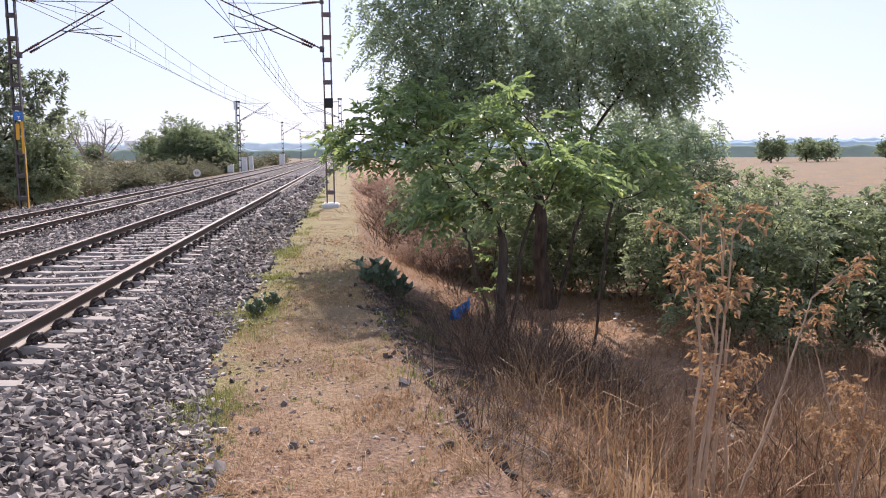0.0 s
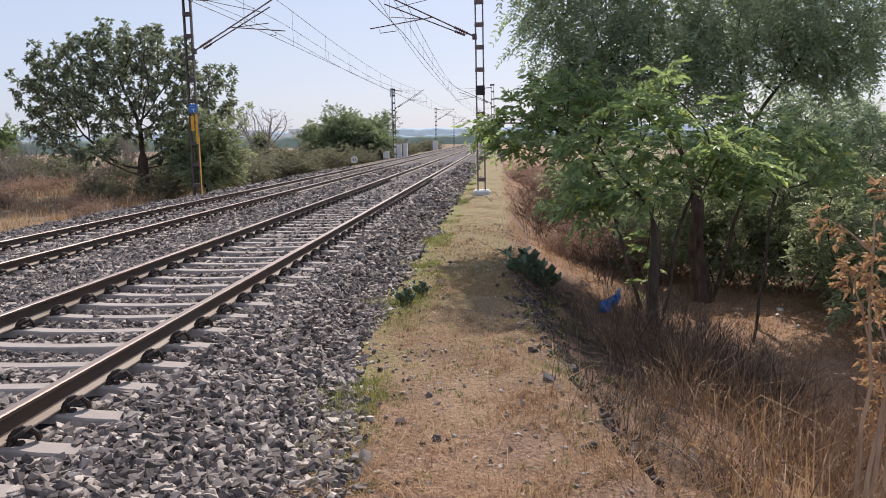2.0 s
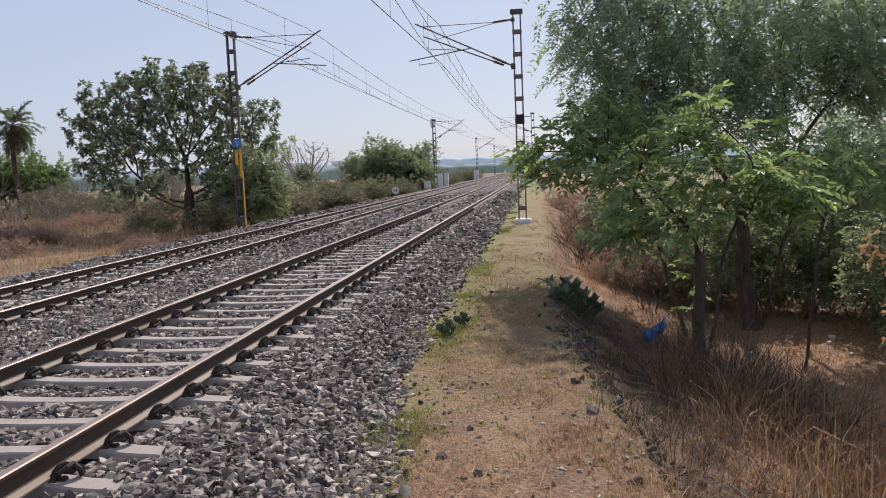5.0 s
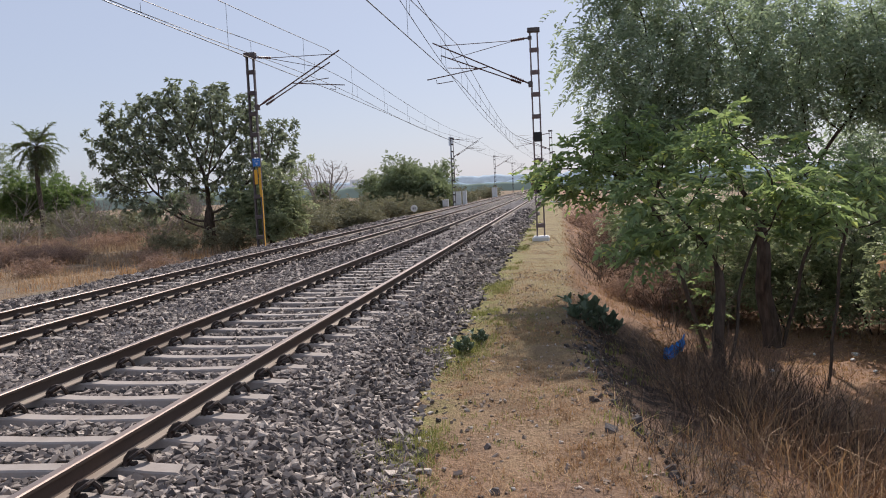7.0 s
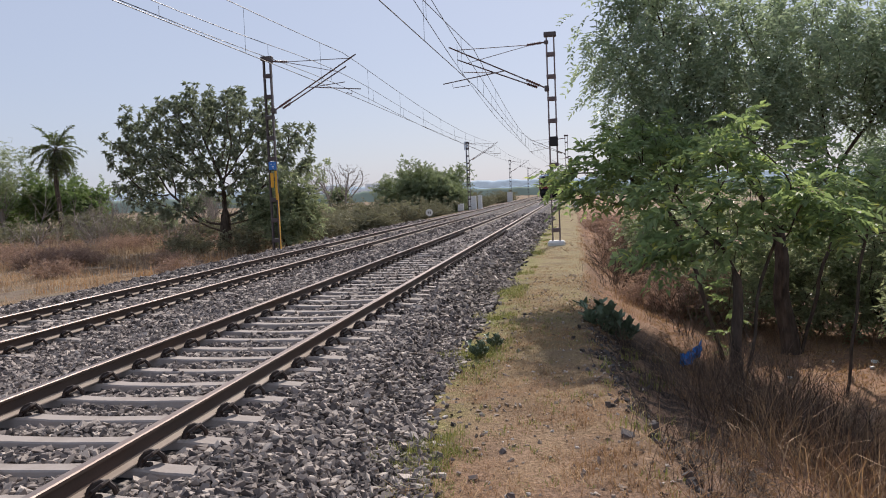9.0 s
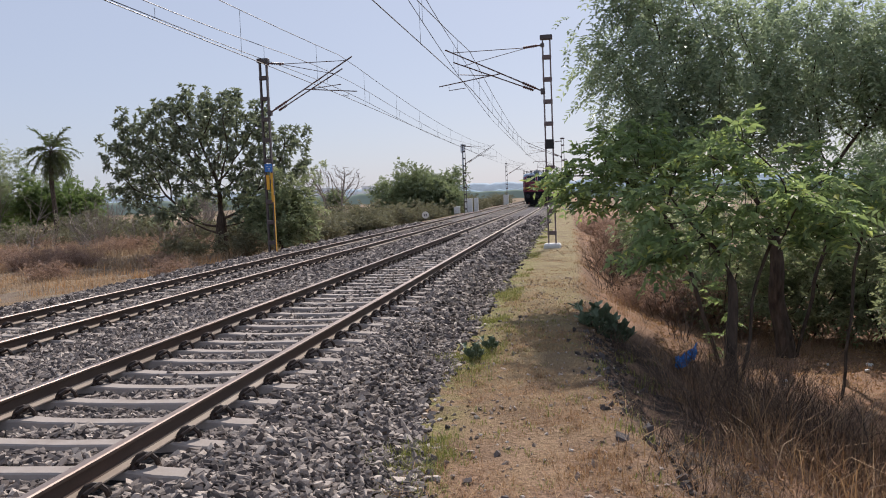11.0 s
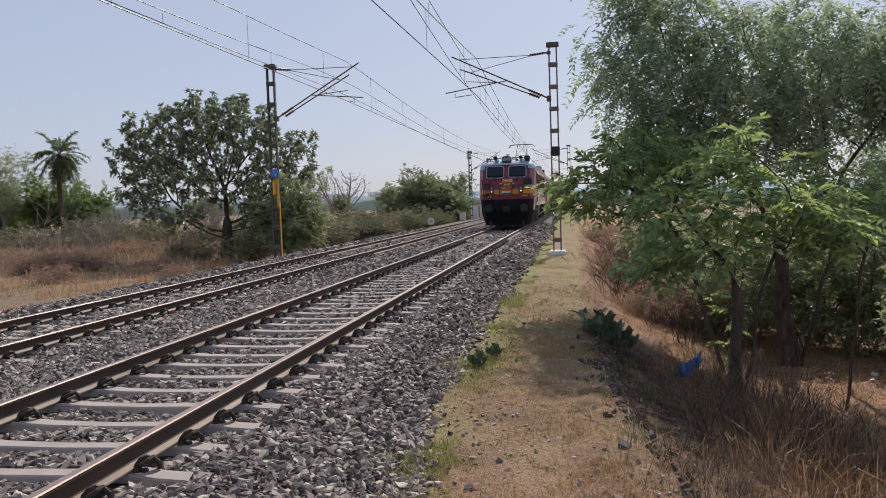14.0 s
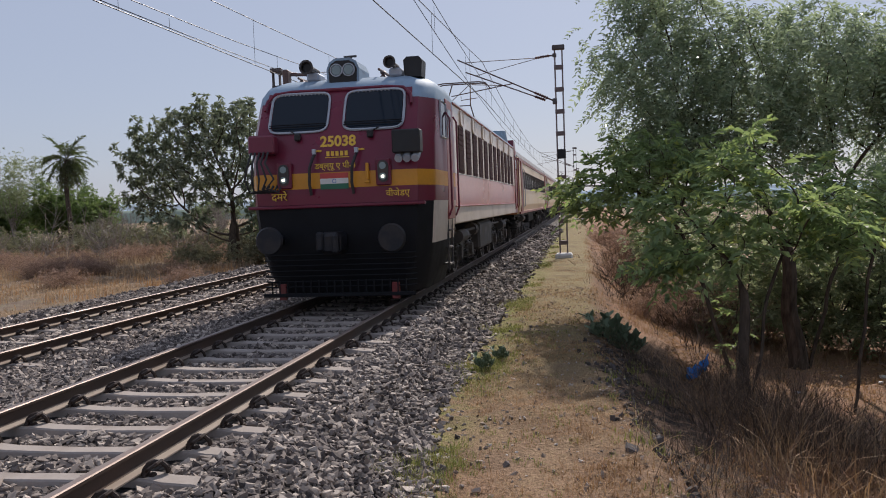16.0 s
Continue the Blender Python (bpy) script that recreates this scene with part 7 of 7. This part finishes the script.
                me.tube([(s * 1.56, d0 + q, 1.35), (s * 1.62, d0 + q, 1.5), (s * 1.62, d0 + q, 3.05), (s * 1.56, d0 + q, 3.15)], 0.018, 6)
                part("grab_rail", me, M_MAROON, door)
        me = Mesh()
        me.box((s * 1.545, 1.36, 3.0), (0.02, 0.50, 0.56), bevel=0.008)
        win = part("side_window", me, M_GLASS, root)
        me = Mesh()
        me.tube([(s * 1.55, 1.10, 2.70), (s * 1.55, 1.63, 2.70), (s * 1.55, 1.63, 3.30), (s * 1.55, 1.10, 3.30), (s * 1.55, 1.10, 2.70)], 0.022, 5)
        part("frame", me, M_FRAME, win)
        me = Mesh()
        for k in range(3):
            me.box((s * 1.42, 2.0, 0.5 + 0.3 * k), (0.22, 0.4, 0.03))
        me.box((s * 1.5, 1.78, 0.85), (0.03, 0.03, 0.9))
        me.box((s * 1.5, 2.22, 0.85), (0.03, 0.03, 0.9))
        part("step", me, M_UNDER_GREY, root)
    # rear cab, plain
    me = Mesh()
    me.prism([(16.4, 1.19), (17.45, 1.19), (17.5, 2.3), (17.25, 3.45), (16.9, 3.7), (16.4, 3.72)], "x", -1.52, 1.52)
    part("rear_cab", me, M_MAROON, root)
    # roof equipment
    for cy, raised in ((3.7, False), (14.6, True)):
        base = Mesh()
        base.box((0, cy, 3.80), (1.5, 1.5, 0.05), bevel=0.01)
        for sx in (-1, 1):
            for sy in (-1, 1):
                insulator(base, (sx * 0.65, cy + sy * 0.65, 3.68), (sx * 0.65, cy + sy * 0.65, 3.82), 0.07, 2)
        pan = part("pantograph", base, M_UNDER_GREY, root, "raised pantograph" if raised else "folded pantograph")
        me = Mesh()
        zt = 5.50 if raised else 4.03
        zk = 4.70 if raised else 3.93
        for sx in (-1, 1):
            me.tube([(sx * 0.5, cy + 0.6, 3.84), (sx * 0.4, cy - 0.75 if raised else cy - 0.9, zk), (sx * 0.3, cy + 0.1, zt)], 0.02, 6)
        me.tube([(-0.4, cy - 0.75, zk), (0.4, cy - 0.75, zk)], 0.018, 6)
        me.tube([(-0.4, cy - 0.75, zk), (0.3, cy + 0.1, zt)], 0.012, 5)
        part("arm", me, M_TUBE, pan)
        for dy in (-0.15, 0.2):
            me = Mesh()
            me.tube([(-0.95, cy + 0.1 + dy, zt - 0.16), (-0.82, cy + 0.1 + dy, zt + 0.0), (-0.6, cy + 0.1 + dy, zt + 0.04), (0.6, cy + 0.1 + dy, zt + 0.04), (0.82, cy + 0.1 + dy, zt), (0.95, cy + 0.1 + dy, zt - 0.16)], 0.022, 6)
            part("collector_bow", me, M_TUBE, pan)
    for yy, ww, hh, ll in ((6.5, 1.3, 0.28, 1.6), (9.0, 1.5, 0.22, 1.8), (11.6, 1.1, 0.42, 0.8)):
        me = Mesh()
        me.box((0, yy, 3.70 + hh / 2), (ww, ll, hh), bevel=0.05)
        part("roof_box", me, M_LOCO_ROOF, root)
    me = Mesh()
    me.tube([(0.9, 15.9, 3.5), (0.9, 15.9, 4.0), (0.9, 15.9, 4.02)], [0.5, 0.42, 0.3], 14)
    part("roof_vent", me, M_LOCO_ROOF, root, smooth=True)
    me = Mesh()
    me.tube([(-1.0, 1.4, 3.86), (-1.0, 5.2, 3.86)], 0.02, 6)
    me.tube([(0.55, 1.0, 3.86), (0.55, 12.5, 3.9)], 0.022, 6)
    for k in range(6):
        insulator(me, (0.55, 1.3 + 2.1 * k, 3.68), (0.55, 1.3 + 2.1 * k, 3.88), 0.06, 3)
    for k in range(2):
        insulator(me, (-1.0, 1.6 + 3.2 * k, 3.62), (-1.0, 1.6 + 3.2 * k, 3.86), 0.06, 3)
    me.box((-1.12, 1.15, 3.84), (0.10, 0.2, 0.26), bevel=0.02)
    me.tube([(-1.2, 1.2, 3.90), (-0.6, 1.3, 3.88)], 0.025, 6)
    part("roof_busbar", me, M_TUBE, root)
    # underframe
    me = Mesh()
    for s in (-1, 1):
        me.box((s * 1.0, 8.6, 0.78), (0.75, 2.6, 0.66), bevel=0.06)
        me.tube([(s * 1.2, 6.9, 0.95), (s * 1.2, 10.4, 0.95)], 0.15, 12)
    part("equipment_box", me, M_UNDER_GREY, root)
    ws = wheelset_mesh(0.545, 0.872)
    for cy, axles in ((4.4, (2.75, 4.4, 6.05)), (12.9, (11.25, 12.9, 14.55))):
        build_bogie(root, cy, axles, 0.545, 4.9)
        for ay in axles:
            w = part("wheelset", ws, (), root)
            w.matrix_basis = pose(0, ay, 0.545)
            WHEELS.append((w, ay, 0.545))
    return root


def build_coach(front):
    L = 22.3
    root = thing("passenger_coach", "beige passenger coach with maroon edges and barred windows", "railway coach", pose(0, front, 0), "coaches of the train")
    me = Mesh()
    side = [(1.50, 1.12), (1.56, 1.45), (1.56, 2.2), (1.54, 3.05), (1.48, 3.28)]
    full = [(-p[0], p[1]) for p in side] + [p for p in side[::-1]]
    me.prism(full, "y", 0.12, L - 0.12, 0)
    body = part("body", me, M_COACH, root, "beige steel coach body")
    me = Mesh()
    arc = [(1.50, 3.26), (1.42, 3.48), (1.15, 3.66), (0.7, 3.78), (0, 3.82)]
    me.prism([(-p[0], p[1]) for p in arc] + arc[:-1][::-1], "y", 0.08, L - 0.08)
    roof = part("roof", me, M_COACH_ROOF, root, smooth=False)
    rv = Mesh()
    rv.tube([(0, 0, 0), (0, 0, 0.12)], [0.16, 0.2], 10)
    rv = rv.data("ventilator", M_COACH_ROOF)
    for k in range(7):
        for s in (-1, 1):
            o = part("ventilator", rv, (), roof)
            o.location = (s * 0.6, 1.8 + 3.1 * k, 3.76)
    for e, yy in ((0, 0.06), (1, L - 0.06)):
        me = Mesh()
        me.box((0, yy, 2.2), (2.9, 0.12, 2.2), bevel=0.02)
        end = part("end_wall", me, M_COACH_END, root, "orange-brown end wall")
        me = Mesh()
        me.box((0, yy + (-0.14 if e == 0 else 0.14), 2.1), (1.0, 0.26, 2.05), bevel=0.05)
        part("gangway", me, M_HOSE, end)
    for z0, z1, nm in ((1.12, 1.2, "lower_band"), (3.10, 3.2, "upper_band")):
        me = Mesh()
        for s in (-1, 1):
            me.box((s * 1.55 if z0 < 2 else s * 1.53, L / 2, (z0 + z1) / 2), (0.06, L - 0.3, z1 - z0))
        part(nm, me, M_COACH_BAND, body)
    win = Mesh()
    win.box((0, 0, 0), (0.03, 0.84, 0.62), bevel=0.008)
    win = win.data("window", M_GLASS)
    bars = Mesh()
    for k in range(5):
        bars.tube([(0.025, -0.4, -0.24 + 0.12 * k), (0.025, 0.4, -0.24 + 0.12 * k)], 0.009, 4)
    bars.tube([(0.02, -0.44, -0.33), (0.02, 0.44, -0.33), (0.02, 0.44, 0.33), (0.02, -0.44, 0.33), (0.02, -0.44, -0.33)], 0.02, 4)
    bars = bars.data("window_bars", M_UNDER_GREY)
    dm = Mesh()
    dm.box((0, 0, 0), (0.04, 0.78, 1.95), bevel=0.01)
    dm = dm.data("door", M_COACH_BAND)
    gm = Mesh()
    gm.tube([(0.05, -0.47, -0.8), (0.09, -0.47, -0.7), (0.09, -0.47, 0.6), (0.05, -0.47, 0.7)], 0.016, 5)
    gm = gm.data("grab_rail", M_FRAME)
    for s in (-1, 1):
        for k in range(14):
            o = part("window", win, (), body)
            o.matrix_basis = pose(s * 1.556, 2.9 + 1.27 * k, 2.42, 0, 0, 0 if s > 0 else 180)
            if s > 0:
                q = part("window_bars", bars, (), o)
        for dy in (1.3, L - 1.3):
            o = part("door", dm, (), body, "maroon coach door")
            o.matrix_basis = pose(s * 1.556, dy, 2.15, 0, 0, 0 if s > 0 else 180)
            part("grab_rail", gm, (), o)
            part("grab_rail", gm, (), o).location.y = 0.94
    me = Mesh()
    for s in (-1, 1):
        me.box((s * 0.9, L / 2, 0.85), (0.7, 3.6, 0.5), bevel=0.05)
        me.box((s * 1.2, 1.3, 0.85), (0.3, 0.7, 0.04))
        me.box((s * 1.2, 1.3, 0.55), (0.3, 0.7, 0.04))
    me.box((0, L / 2, 1.06), (2.6, L - 0.6, 0.14))
    part("underframe", me, M_UNDER, root)
    ws = COACH_WHEEL
    for cy in (3.6, L - 3.6):
        ax = (cy - 1.45, cy + 1.45)
        build_bogie(root, cy, ax, 0.455, 3.6)
        for ay in ax:
            w = part("wheelset", ws, (), root)
            w.matrix_basis = pose(0, ay, 0.455)
    return root


COACH_WHEEL = wheelset_mesh(0.455, 0.872)
LOCO = build_locomotive()
COACHES = [build_coach(12.8 + 18.1)]
for k in range(1, 9):
    COACHES.append(copy_thing(COACHES[0], pose(0, 12.8 + 18.1 + 23.0 * k, 0)))

build_stones()

FRONT = [(0, 280.0), (8, 146.0), (12, 79.4), (13, 62.9), (14, 46.4), (15, 29.7), (16, 12.8)]


def front_at(t):
    """Where the locomotive's nose stands along the line at a time."""
    for (t0, y0), (t1, y1) in zip(FRONT, FRONT[1:]):
        if t <= t1:
            return y0 + (y1 - y0) * (t - t0) / (t1 - t0)
    return FRONT[-1][1]


def motions():
    """The train runs towards the camera and its wheels roll."""
    times = [0, 2, 4, 6, 8, 9, 10, 11, 12, 12.5, 13, 13.5, 14, 14.5, 15, 15.5, 16]
    walk(LOCO, [(t, pose(0, front_at(t), 0)) for t in times])
    for k, c in enumerate(COACHES):
        walk(c, [(t, pose(0, front_at(t) + 18.1 + 23.0 * k, 0)) for t in times])
    ticks = [k / 30 for k in range(481)]
    for w, ay, r in WHEELS:
        walk(w, [(t, pose(0, ay, r, math.degrees((front_at(t) - 280.0) / r) % 360)) for t in ticks])
    for c in COACHES[:3]:
        for w in [o for o in c.children if o.name.startswith("wheelset")]:
            p = w.location.copy()
            walk(w, [(t, pose(p.x, p.y, p.z, math.degrees((front_at(t) - 280.0) / 0.455) % 360)) for t in ticks])


motions()
